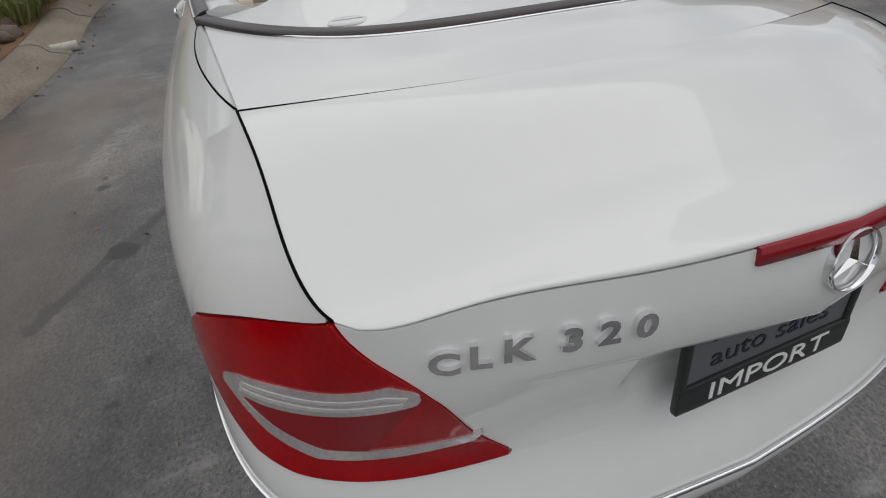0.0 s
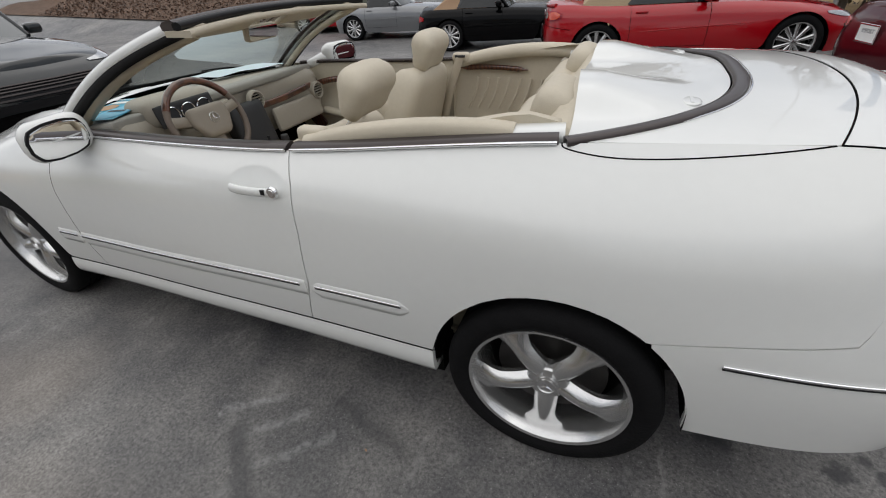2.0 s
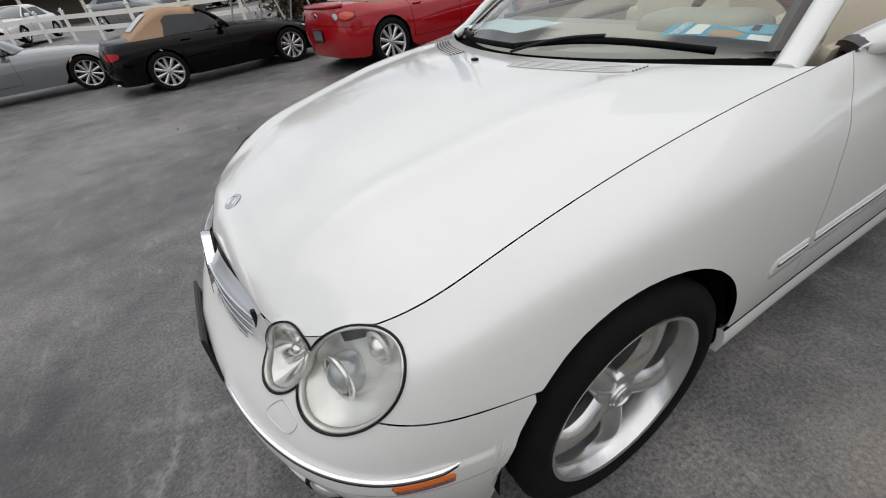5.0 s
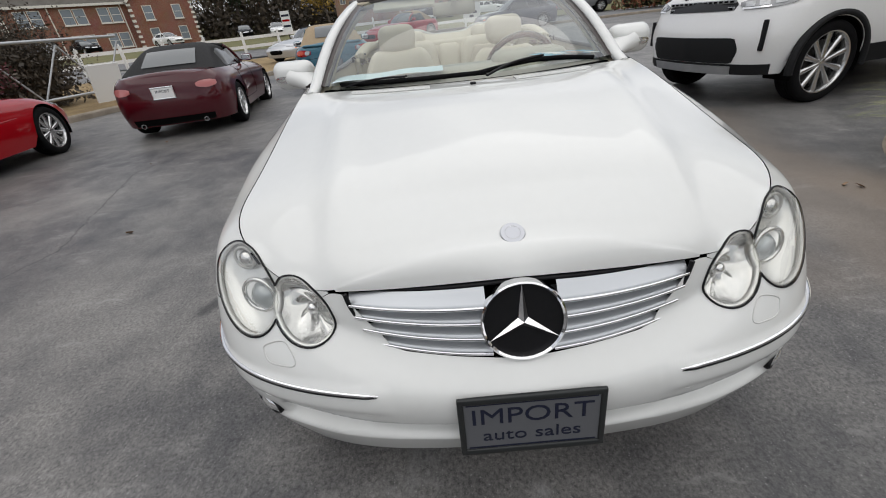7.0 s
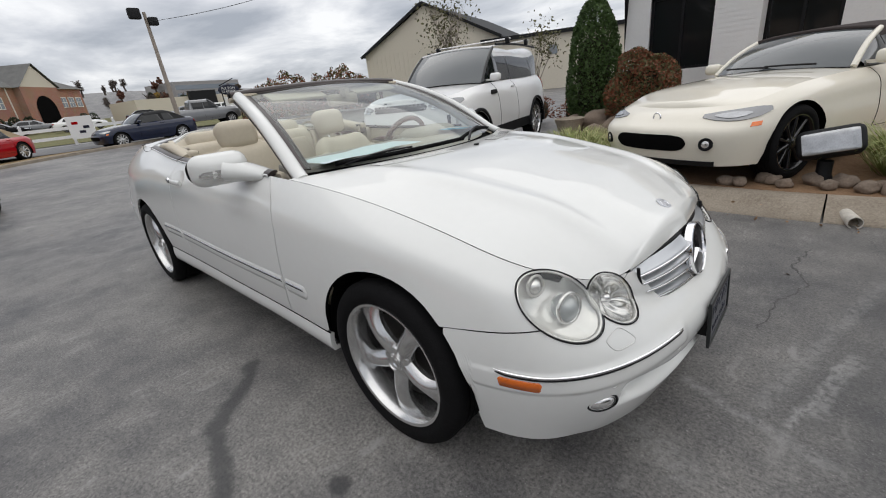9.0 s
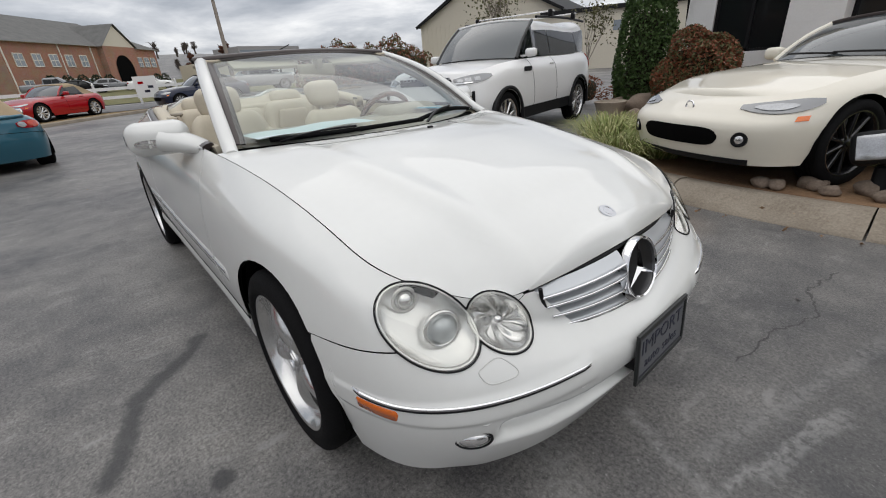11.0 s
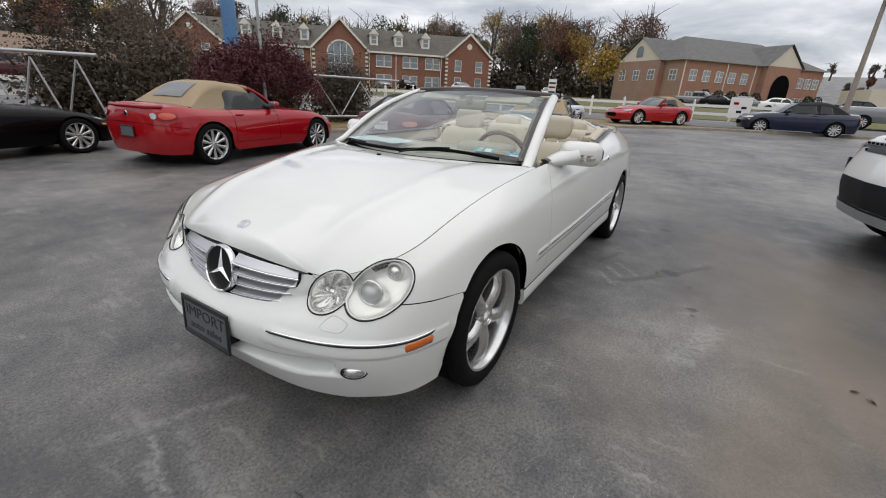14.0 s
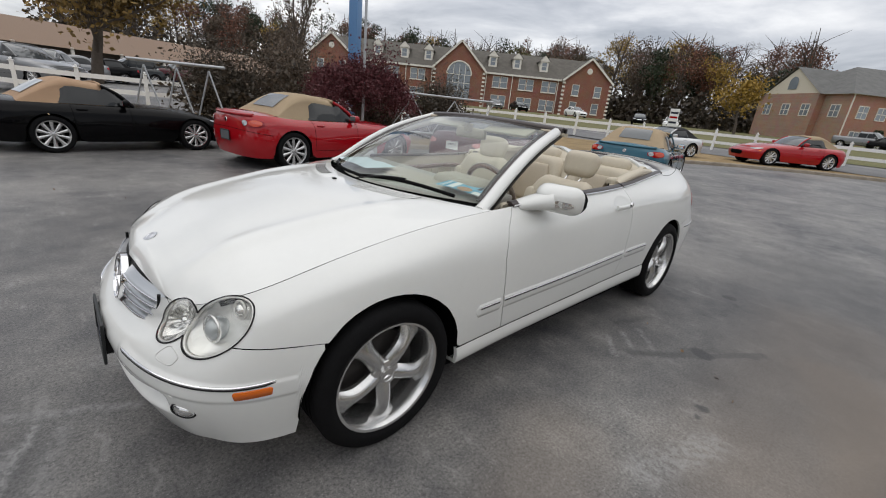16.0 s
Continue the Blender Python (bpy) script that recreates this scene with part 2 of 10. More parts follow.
def sweep_mesh(name, path, prof, material, up=(0, 0, 1), closed=False, caps=True, scale=None, smooth=True, ups=None):
    """A profile (list of (side, up)) along a path."""
    path = np.array(path, float)
    n, k = len(path), len(prof)
    tan = np.gradient(path, axis=0)
    if closed:
        tan = np.roll(path, -1, 0) - np.roll(path, 1, 0)
    tan /= np.maximum(np.linalg.norm(tan, axis=1, keepdims=True), 1e-9)
    V, F = [], []
    for i in range(n):
        u0 = np.array(up if ups is None else ups[i], float)
        side = np.cross(tan[i], u0)
        side /= max(np.linalg.norm(side), 1e-9)
        u1 = np.cross(side, tan[i])
        s = 1 if scale is None else scale[i]
        for a, b in prof:
            V.append(path[i] + side * a * s + u1 * b * s)
    for i in range(n if closed else n - 1):
        for j in range(k):
            a, b = i * k + j, i * k + (j + 1) % k
            c, d = ((i + 1) % n) * k + (j + 1) % k, ((i + 1) % n) * k + j
            F.append((a, b, c, d))
    sharp = []
    if caps and not closed:
        F.append(tuple(range(k))[::-1])
        F.append(tuple(range((n - 1) * k, n * k)))
        for e in (0, (n - 1) * k):
            sharp += [(e + j, e + (j + 1) % k) for j in range(k)]
    return mesh_of(name, V, F, material, smooth=smooth, sharp=sharp)


def circle_prof(r, n=10, ry=None):
    return [(r * math.cos(2 * math.pi * i / n), (ry or r) * math.sin(2 * math.pi * i / n)) for i in range(n)]


def lathe_bm(prof, n=48, axis="y"):
    """Turns a profile (radius, along) round an axis."""
    bm = bmesh.new()
    rows = []
    for i in range(n):
        a = 2 * math.pi * i / n
        c, s = math.cos(a), math.sin(a)
        if axis == "y":
            rows.append([bm.verts.new((r * c, h, r * s)) for r, h in prof])
        elif axis == "x":
            rows.append([bm.verts.new((h, r * c, r * s)) for r, h in prof])
        else:
            rows.append([bm.verts.new((r * c, r * s, h)) for r, h in prof])
    for i in range(n):
        p, q = rows[i], rows[(i + 1) % n]
        for j in range(len(prof) - 1):
            bm.faces.new((p[j], p[j + 1], q[j + 1], q[j]))
    bmesh.ops.remove_doubles(bm, verts=bm.verts, dist=1e-5)
    bmesh.ops.recalc_face_normals(bm, faces=bm.faces)
    return bm


def rbox(sx, sy, sz, r, n=6, at=(0, 0, 0), rot=None, deform=None):
    """A box with rounded edges, gridded so that it can be bent."""
    bm = bmesh.new()
    bmesh.ops.create_cube(bm, size=2)
    bmesh.ops.subdivide_edges(bm, edges=bm.edges[:], cuts=n, use_grid_fill=True)
    h = Vector((sx / 2, sy / 2, sz / 2))
    r = min(r, h.x, h.y, h.z)
    for v in bm.verts:
        q = Vector([math.copysign(abs(c) ** 0.6, c) for c in v.co])
        q = Vector((q.x * h.x, q.y * h.y, q.z * h.z))
        c = Vector([max(-hh + r, min(hh - r, qq)) for qq, hh in zip(q, h)])
        d = q - c
        if d.length > 1e-9:
            q = c + d.normalized() * r
        if deform:
            q = Vector(deform(q))
        if rot is not None:
            q = rot @ q
        v.co = q + Vector(at)
    return bm


def join_bm(*bms):
    out = bmesh.new()
    for b in bms:
        me = bpy.data.meshes.new("tmp")
        b.to_mesh(me)
        b.free()
        out.from_mesh(me)
        bpy.data.meshes.remove(me)
    return out


def box_bm(x0, x1, y0, y1, z0, z1, bevel=0.0):
    bm = bmesh.new()
    bmesh.ops.create_cube(bm, size=1)
    for v in bm.verts:
        v.co = ((x0 + x1) / 2 + v.co.x * (x1 - x0), (y0 + y1) / 2 + v.co.y * (y1 - y0), (z0 + z1) / 2 + v.co.z * (z1 - z0))
    if bevel:
        bmesh.ops.bevel(bm, geom=bm.edges[:], offset=bevel, segments=2, affect="EDGES", profile=0.6)
    return bm


def text_part(name, body, size, m, material, parent, depth=0.002, label="", bold=0.0, align="CENTER", sx=1.0):
    """Lettering in the built-in font, made into a mesh."""
    cu = bpy.data.curves.new(name, "FONT")
    cu.body, cu.size, cu.extrude, cu.align_x, cu.align_y, cu.offset = body, size, depth, align, "CENTER", bold
    cu.resolution_u = 3
    tmp = bpy.data.objects.new(name, cu)
    me = bpy.data.meshes.new_from_object(tmp)
    bpy.data.objects.remove(tmp)
    bpy.data.curves.remove(cu)
    me.name = name
    me.transform(Matrix.Diagonal((sx, 1, 1, 1)))
    me.materials.clear()
    me.materials.append(material)
    me.transform(m)
    return put(name, me, parent, label)


# ---- wheels ----
def star_bm(r, depth, width):
    """A three-pointed star with ridged arms, facing +x."""
    bm = bmesh.new()
    tip = [(r * math.cos(a), r * math.sin(a)) for a in (math.pi / 2, math.pi * 7 / 6, math.pi * 11 / 6)]
    inn = [(width * math.cos(a), width * math.sin(a)) for a in (math.pi * 5 / 6, math.pi * 3 / 2, math.pi / 6)]
    c = bm.verts.new((depth, 0, 0))
    tv = [bm.verts.new((depth * .35, y, z)) for y, z in tip]
    iv = [bm.verts.new((0, y, z)) for y, z in inn]
    for k in range(3):
        bm.faces.new((c, tv[k], iv[k]))
        bm.faces.new((c, iv[k], tv[(k + 1) % 3]))
    bmesh.ops.recalc_face_normals(bm, faces=bm.faces)
    return bm


def wheel(parent, m, radius=0.317, width=0.225, rim_r=0.218, spokes=5, rim_mat=None, style="mono", name="wheel", label="", detail=True):
    """One wheel, axle along y, its outer face towards +y: tyre, rim, spokes, hub, disc."""
    rim_mat = rim_mat or M_ALLOY
    hub = new(name)
    hub.parent, hub.matrix_basis = parent, m
    tagged(hub, label)
    w = width / 2
    key = (radius, width, rim_r, spokes, rim_mat.name, style)
    if key in WHEELS:
        for nm, me in WHEELS[key]:
            put(nm, me, hub)
        return hub
    made = []

    def add(nm, bm, material, smooth=True):
        ob = part(nm, bm, material, hub, smooth=smooth, angle=40)
        made.append((nm, ob.data))

    R, r = radius, rim_r
    tyre = [(r - 0.004, -w * 0.86), (r + 0.02, -w * 0.98), (R - 0.035, -w), (R - 0.010, -w * 0.9), (R, -w * 0.74)]
    for g in (-0.42, -0.14, 0.14, 0.42):
        tyre += [(R, w * (g - 0.05)), (R - 0.007, w * (g - 0.045)), (R - 0.007, w * (g + 0.045)), (R, w * (g + 0.05))]
    tyre += [(R, w * 0.74), (R - 0.010, w * 0.9), (R - 0.03, w * 0.985), (R - 0.05, w), (r + 0.022, w * 0.985), (r + 0.012, w * 0.93), (r - 0.004, w * 0.86), (r - 0.02, w * 0.6)]
    add("tyre", lathe_bm(tyre, 64), M_RUB)
    barrel = [(r - 0.03, -w * 0.85), (r - 0.022, 0), (r - 0.020, w * 0.62), (r - 0.012, w * 0.80), (r - 0.006, w * 0.90), (r + 0.004, w * 0.925), (r + 0.006, w * 0.88), (r, w * 0.80)]
    add("rim", lathe_bm(barrel, 64), rim_mat)
    add("brake_disc", lathe_bm([(0.01, w * 0.1), (r * 0.72, w * 0.1), (r * 0.72, w * 0.02), (0.01, w * 0.02)], 32), M_DISC)
    # Near-black disc: the shade behind the spokes, painted as a surface.
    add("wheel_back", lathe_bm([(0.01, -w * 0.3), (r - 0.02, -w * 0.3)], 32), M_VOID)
    bms = []
    face = w * 0.80
    for s in range(spokes):
        a0 = 2 * math.pi * (s / spokes) + math.pi / 2
        nr, nw = 14, 11
        rows = []
        bm = bmesh.new()
        for i in range(nr):
            q = i / (nr - 1)
            rr = 0.032 + (r - 0.018 - 0.032) * q
            if style == "mono":
                half = 0.033 + 0.004 * (1 - q) + 0.050 * max(0, q - 0.58) ** 1.7 * 3.4
                hgt, thick = face - 0.016 + 0.024 * math.sin(q * math.pi * 0.86) - 0.016 * q, 0.026 - 0.008 * max(0, q - .6)
            elif style == "slim":
                half, hgt, thick = 0.010 + 0.006 * (1 - q) + 0.006 * q * q, face - 0.016 + 0.012 * q, 0.014
            else:
                half, hgt, thick = 0.018 + 0.012 * q, face - 0.014 + 0.006 * q, 0.016
            row = []
            for j in range(nw):
                p = 2 * j / (nw - 1) - 1
                row.append(bm.verts.new((rr, hgt - thick * abs(p) ** (2.0 if style == "mono" else 2.6), half * p)))
            rows.append(row + [bm.verts.new((rr, hgt - 0.045, half * p)) for p in (0.9, -0.9)])
        for i in range(nr - 1):
            k = len(rows[0])
            for j in range(k):
                bm.faces.new((rows[i][j], rows[i][(j + 1) % k], rows[i + 1][(j + 1) % k], rows[i + 1][j]))
        bmesh.ops.recalc_face_normals(bm, faces=bm.faces)
        bmesh.ops.rotate(bm, verts=bm.verts, cent=(0, 0, 0), matrix=Matrix.Rotation(a0, 3, "Y"))
        if style == "mono":
            add("spoke", bm, rim_mat)
        else:
            bms.append(bm)
    if bms:
        add("spokes", join_bm(*bms), rim_mat)
    add("hub", lathe_bm([(0.0, face - 0.008), (0.030, face - 0.008), (0.034, face - 0.010), (0.036, face - 0.016), (0.058, face - 0.020), (0.066, face - 0.03), (0.066, face - 0.06)], 32), rim_mat)
    if detail:
        for s in range(5):
            a = 2 * math.pi * (s + 0.5) / 5 + math.pi / 2
            b = lathe_bm([(0.0, face - 0.022), (0.007, face - 0.022), (0.008, face - 0.019), (0.0125, face - 0.014), (0.0125, face - 0.035)], 10)
            bmesh.ops.translate(b, verts=b.verts, vec=(0.051 * math.cos(a), 0, 0.051 * math.sin(a)))
            add("wheel_bolt", b, M_DASHDK)
        cap = lathe_bm([(0.0, face - 0.008), (0.024, face - 0.008), (0.026, face - 0.004), (0.030, face - 0.004), (0.032, face - 0.012)], 28)
        add("centre_cap", cap, M_ALLOY)
        sb = star_bm(0.024, 0.004, 0.0042)
        bmesh.ops.rotate(sb, verts=sb.verts, cent=(0, 0, 0), matrix=Matrix.Rotation(math.pi / 2, 3, "Z"))
        bmesh.ops.translate(sb, verts=sb.verts, vec=(0, face - 0.008, 0))
        add("cap_star", sb, M_CHROME, smooth=False)
    WHEELS[key] = made
    return hub


WHEELS = {}

# ---- ground ----
m, t, b = nodes("worn_asphalt")
M_ASPHALT = m
tc = t.nodes.new("ShaderNodeTexCoord")
def tn(scale, detail=6, rough=.55, src=tc, tree=t):
    n = tree.nodes.new("ShaderNodeTexNoise")
    n.inputs["Scale"].default_value, n.inputs["Detail"].default_value, n.inputs["Roughness"].default_value = scale, detail, rough
    tree.links.new(src.outputs["Object"], n.inputs["Vector"])
    return n
big, mid2, fine = tn(.55), tn(3.4, 10, .72), tn(75, 6, .85)
r1 = t.nodes.new("ShaderNodeValToRGB")
r1.color_ramp.elements[0].position, r1.color_ramp.elements[0].color = .38, (.050, .051, .056, 1)
r1.color_ramp.elements[1].position, r1.color_ramp.elements[1].color = .62, (.200, .194, .184, 1)
mxa = t.nodes.new("ShaderNodeMath")
mxa.operation = "MULTIPLY_ADD"
mxa.inputs[1].default_value = .55
mxb = t.nodes.new("ShaderNodeMath")
mxb.operation = "MULTIPLY"
mxb.inputs[1].default_value = .45
t.links.new(mid2.outputs["Fac"], mxb.inputs[0])
t.links.new(big.outputs["Fac"], mxa.inputs[0])
t.links.new(mxb.outputs[0], mxa.inputs[2])
t.links.new(mxa.outputs[0], r1.inputs[0])
r2 = t.nodes.new("ShaderNodeValToRGB")
r2.color_ramp.elements[0].position, r2.color_ramp.elements[0].color = .36, (.34, .34, .35, 1)
r2.color_ramp.elements[1].position, r2.color_ramp.elements[1].color = .66, (1.95, 1.92, 1.88, 1)
t.links.new(fine.outputs["Fac"], r2.inputs[0])
mm = t.nodes.new("ShaderNodeMix")
mm.data_type, mm.blend_type = "RGBA", "MULTIPLY"
mm.inputs["Factor"].default_value = 1
t.links.new(r1.outputs[0], mm.inputs[6])
t.links.new(r2.outputs[0], mm.inputs[7])


def vm(op, *ins):
    n = t.nodes.new("ShaderNodeVectorMath")
    n.operation = op
    for k, v in enumerate(ins):
        if isinstance(v, bpy.types.NodeSocket):
            t.links.new(v, n.inputs[k])
        elif op == "SCALE" and k == 1:
            n.inputs["Scale"].default_value = v
        else:
            n.inputs[k].default_value = v
    return n


def sm(op, *ins, clamp=False):
    n = t.nodes.new("ShaderNodeMath")
    n.operation, n.use_clamp = op, clamp
    for k, v in enumerate(ins):
        if isinstance(v, bpy.types.NodeSocket):
            t.links.new(v, n.inputs[k])
        else:
            n.inputs[k].default_value = v
    return n.outputs[0]


def ramp01(src, lo, hi):
    n = t.nodes.new("ShaderNodeMapRange")
    n.interpolation_type = "SMOOTHSTEP"
    n.inputs["From Min"].default_value, n.inputs["From Max"].default_value = lo, hi
    t.links.new(src, n.inputs["Value"])
    return n.outputs[0]


flatp = vm("MULTIPLY", tc.outputs["Object"], (1, 1, 0)).outputs[0]
wob = vm("MULTIPLY", vm("SUBTRACT", tn(9, 5, .6).outputs["Color"], (.5, .5, .5)).outputs[0], (.11, .11, 0)).outputs[0]
P_W = vm("ADD", flatp, wob).outputs[0]


def blot(a, b2, w, soft):
    """1 on the segment from a to b2, fading out over soft past the width w."""
    d = vm("SUBTRACT", P_W, (*a, 0)).outputs[0]
    e = (b2[0] - a[0], b2[1] - a[1], 0)
    L2 = e[0] ** 2 + e[1] ** 2
    if L2 > 1e-6:
        h = sm("MULTIPLY", vm("DOT_PRODUCT", d, e).outputs["Value"], 1 / L2, clamp=True)
        c = vm("SCALE", (*e[:2], 0))
        t.links.new(h, c.inputs["Scale"])
        d = vm("SUBTRACT", d, c.outputs[0]).outputs[0]
    return ramp01(vm("LENGTH", d).outputs["Value"], w + soft, w)


def marks(rows):
    out = None
    for pts, w, soft, amount in rows:
        for a, b2 in zip(pts, pts[1:] if len(pts) > 1 else pts):
            v = sm("MULTIPLY", blot(a, b2, w, soft), amount)
            out = v if out is None else sm("MAXIMUM", out, v)
    return out


# Oil spots and trails, and broad soft patches where the asphalt is darker.
DARK_MARKS = [([(3.85, .9), (4.1, 2.0)], .25, .6, .3), ([(.66, 1.45)], .055, .04, .95), ([(-.65, 1.28)], .05, .03, .9), ([(-.5, 1.36)], .02, .02, .8), ([(1.27, 1.64)], .025, .03, .8), ([(1.05, 1.17), (.88, 1.32), (.68, 1.46), (.3, 1.72)], .015, .06, .7), ([(.75, .92), (.61, .96), (.42, 1.02)], .0, .05, .5),
        ([(-.54, .59)], .03, .04, .85), ([(-.88, .60)], .015, .03, .8), ([(-.96, .53)], .012, .03, .8), ([(-1.0, .58)], .012, .03, .8), ([(1.36, 1.65)], .008, .03, .7),
        ([(-.03, 1.26)], .008, .025, .8), ([(-.16, 1.37)], .01, .025, .8), ([(-.45, 1.46)], .015, .04, .6), ([(-.62, 1.27)], .02, .05, .6), ([(.5, 1.5), (.72, 1.36)], .01, .05, .6),
        ([(2.45, -1.40), (2.2, -1.32), (2.05, -1.29), (1.9, -1.1), (1.75, -1.0)], .012, .05, .8), ([(2.7, -1.13)], .02, .03, .8), ([(1.0, 2.6), (1.1, 3.1)], .06, .25, .5), ([(-1.0, 3.0), (1.2, 2.5)], .1, .5, .35), ([(-2.5, 1.7), (.6, 1.75)], .3, .7, .42), ([(4.5, .1), (4.7, 1.9)], .35, .75, .45), ([(4.6, -2.2), (2.6, -3.4)], .2, .9, .3)]
FISSURE = [([(3.78, 1.75), (3.70, 1.44), (3.79, 1.2), (3.68, .9), (3.64, .59)], .002, .005, .9), ([(2.1, -3.12), (1.54, -2.92), (-.4, -3.6), (-3.0, -2.6)], .003, .012, .6)]
PALE = [([(1.0, .98), (1.18, 1.12)], .004, .03, .4), ([(.86, 1.02), (1.04, 1.18)], .004, .03, .4), ([(.72, 1.06), (.9, 1.24)], .004, .03, .4), ([(1.5, 1.75), (1.95, 1.62)], .02, .10, .35), ([(3.86, .06), (3.98, .55)], .008, .03, .45), ([(3.95, .50), (3.78, -.08)], .004, .022, .55), ([(4.09, 1.39), (3.71, .05)], .004, .05, .28), ([(3.47, .05), (3.92, -.17)], .006, .04, .35), ([(3.30, -.25), (3.55, -.40)], .02, .10, .25)]
SANDY = [([(1.5, 2.25), (2.7, 1.95)], .1, .42, .5), ([(2.1, 1.3), (2.6, 1.5)], .05, .35, .3), ([(.2, 2.1), (1.2, 2.35), (2.0, 2.45)], .08, .45, .75), ([(-.3, 2.6), (.7, 2.3)], .1, .5, .55), ([(-.6, 2.0), (1.6, 2.05)], .12, .6, .45)]


def over(base, mask, color):
    n = t.nodes.new("ShaderNodeMix")
    n.data_type = "RGBA"
    n.inputs[7].default_value = (*color, 1)
    t.links.new(mask, n.inputs["Factor"])
    t.links.new(base, n.inputs[6])
    return n.outputs[2]


def scrape(angle, scale, lo, hi, amount):
    """Thin pale drag marks along one direction."""
    mp = t.nodes.new("ShaderNodeMapping")
    mp.inputs["Rotation"].default_value = (0, 0, radians(angle))
    mp.inputs["Scale"].default_value = (scale, scale * .09, 1)
    t.links.new(P_W, mp.inputs["Vector"])
    n = t.nodes.new("ShaderNodeTexNoise")
    n.inputs["Scale"].default_value, n.inputs["Detail"].default_value, n.inputs["Roughness"].default_value = 1.0, 5, .6
    t.links.new(mp.outputs[0], n.inputs["Vector"])
    patchy = ramp01(mid2.outputs["Fac"], .45, .68)
    return sm("MULTIPLY", sm("MULTIPLY", ramp01(n.outputs["Fac"], lo, hi), patchy), amount)


col = over(mm.outputs[2], sm("MULTIPLY", ramp01(tn(120, 2, .5).outputs["Fac"], .66, .72), .65), (.40, .395, .385))
col = over(col, scrape(28, 20, .54, .68, .7), (.30, .295, .285))
col = over(col, scrape(-52, 24, .55, .69, .65), (.30, .295, .285))
col = over(col, scrape(70, 7, .54, .72, .5), (.045, .046, .05))
col = over(col, marks(SANDY), (.215, .17, .13))
col = over(col, sm("MULTIPLY", marks(PALE), ramp01(tn(30, 4, .7).outputs["Fac"], .35, .6)), (.42, .42, .41))
col = over(col, marks(DARK_MARKS), (.030, .030, .032))
col = over(col, marks(FISSURE), (.015, .015, .016))
t.links.new(col, b.inputs["Base Color"])
b.inputs["Roughness"].default_value = .48
bp = t.nodes.new("ShaderNodeBump")
bp.inputs["Strength"].default_value, bp.inputs["Distance"].default_value = .5, .004
t.links.new(fine.outputs["Fac"], bp.inputs["Height"])
t.links.new(bp.outputs[0], b.inputs["Normal"])


# height of the land: flat car park, rising gently behind and to the far side
def land(x, y):
    a = .016 * np.maximum(0, -x - 3) + .020 * np.maximum(0, -y - 10.5)
    a = np.minimum(a, 1.2) + .012 * np.maximum(0, np.hypot(x, y) - 40)
    bank = np.clip((x - 11.5) / 1.5, 0, 1) * np.clip((-y - 11.5) / 5.0, 0, 1) * 1.5
    return a + bank + np.clip((np.hypot(x, y) - 95) / 60, 0, 1) ** 1.3 * 9 * np.clip((-x * .7 - y * .7 - 20) / 60, 0, 1)


gx_ = np.unique(np.concatenate([np.linspace(-900, -120, 14), np.linspace(-120, -30, 31), np.linspace(-30, 40, 71), np.linspace(40, 900, 14)]))
GX, GY = np.meshgrid(gx_, gx_, indexing="ij")
Z = land(GX, GY)
G = np.stack([GX, GY, Z], axis=2)
gme = mesh_of("ground", G.reshape(-1, 3), grid_faces(len(gx_), len(gx_)), M_ASPHALT)
tagged(put("ground", gme), "worn dark grey asphalt car park with stains", "ground", kind="structure")


def drape(name, pts_fn, n, m, material, label, category, lift=.012, kind="structure"):
    """A sheet laid on the land; pts_fn(a, b) gives x, y."""
    P = np.zeros((n, m, 3))
    for i, a in enumerate(np.linspace(0, 1, n)):
        for j, b in enumerate(np.linspace(0, 1, m)):
            x, y = pts_fn(a, b)
            P[i, j] = (x, y, float(land(x, y)) + lift)
    return tagged(put(name, mesh_of(name, P.reshape(-1, 3), grid_faces(n, m), material)), label, category, kind=kind)


def ground_mat(name, a, b2, s1, s2, rough=.95, bump=.6):
    m, t, b = nodes(name)
    tc = t.nodes.new("ShaderNodeTexCoord")
    n1, n2 = tn(s1, 6, .6, tc, t), tn(s2, 5, .7, tc, t)
    mul = t.nodes.new("ShaderNodeMath")
    mul.operation = "MULTIPLY_ADD"
    mul.inputs[1].default_value = .5
    hf = t.nodes.new("ShaderNodeMath")
    hf.operation = "MULTIPLY"
    hf.inputs[1].default_value = .5
    t.links.new(n2.outputs["Fac"], hf.inputs[0])
    t.links.new(n1.outputs["Fac"], mul.inputs[0])
    t.links.new(hf.outputs[0], mul.inputs[2])
    rp = t.nodes.new("ShaderNodeValToRGB")
    rp.color_ramp.elements[0].position, rp.color_ramp.elements[0].color = .36, (*a, 1)
    rp.color_ramp.elements[1].position, rp.color_ramp.elements[1].color = .64, (*b2, 1)
    t.links.new(mul.outputs[0], rp.inputs[0])
    t.links.new(rp.outputs[0], b.inputs["Base Color"])
    b.inputs["Roughness"].default_value = rough
    bp = t.nodes.new("ShaderNodeBump")
    bp.inputs["Strength"].default_value, bp.inputs["Distance"].default_value = bump, .02
    t.links.new(n2.outputs["Fac"], bp.inputs["Height"])
    t.links.new(bp.outputs[0], b.inputs["Normal"])
    return m


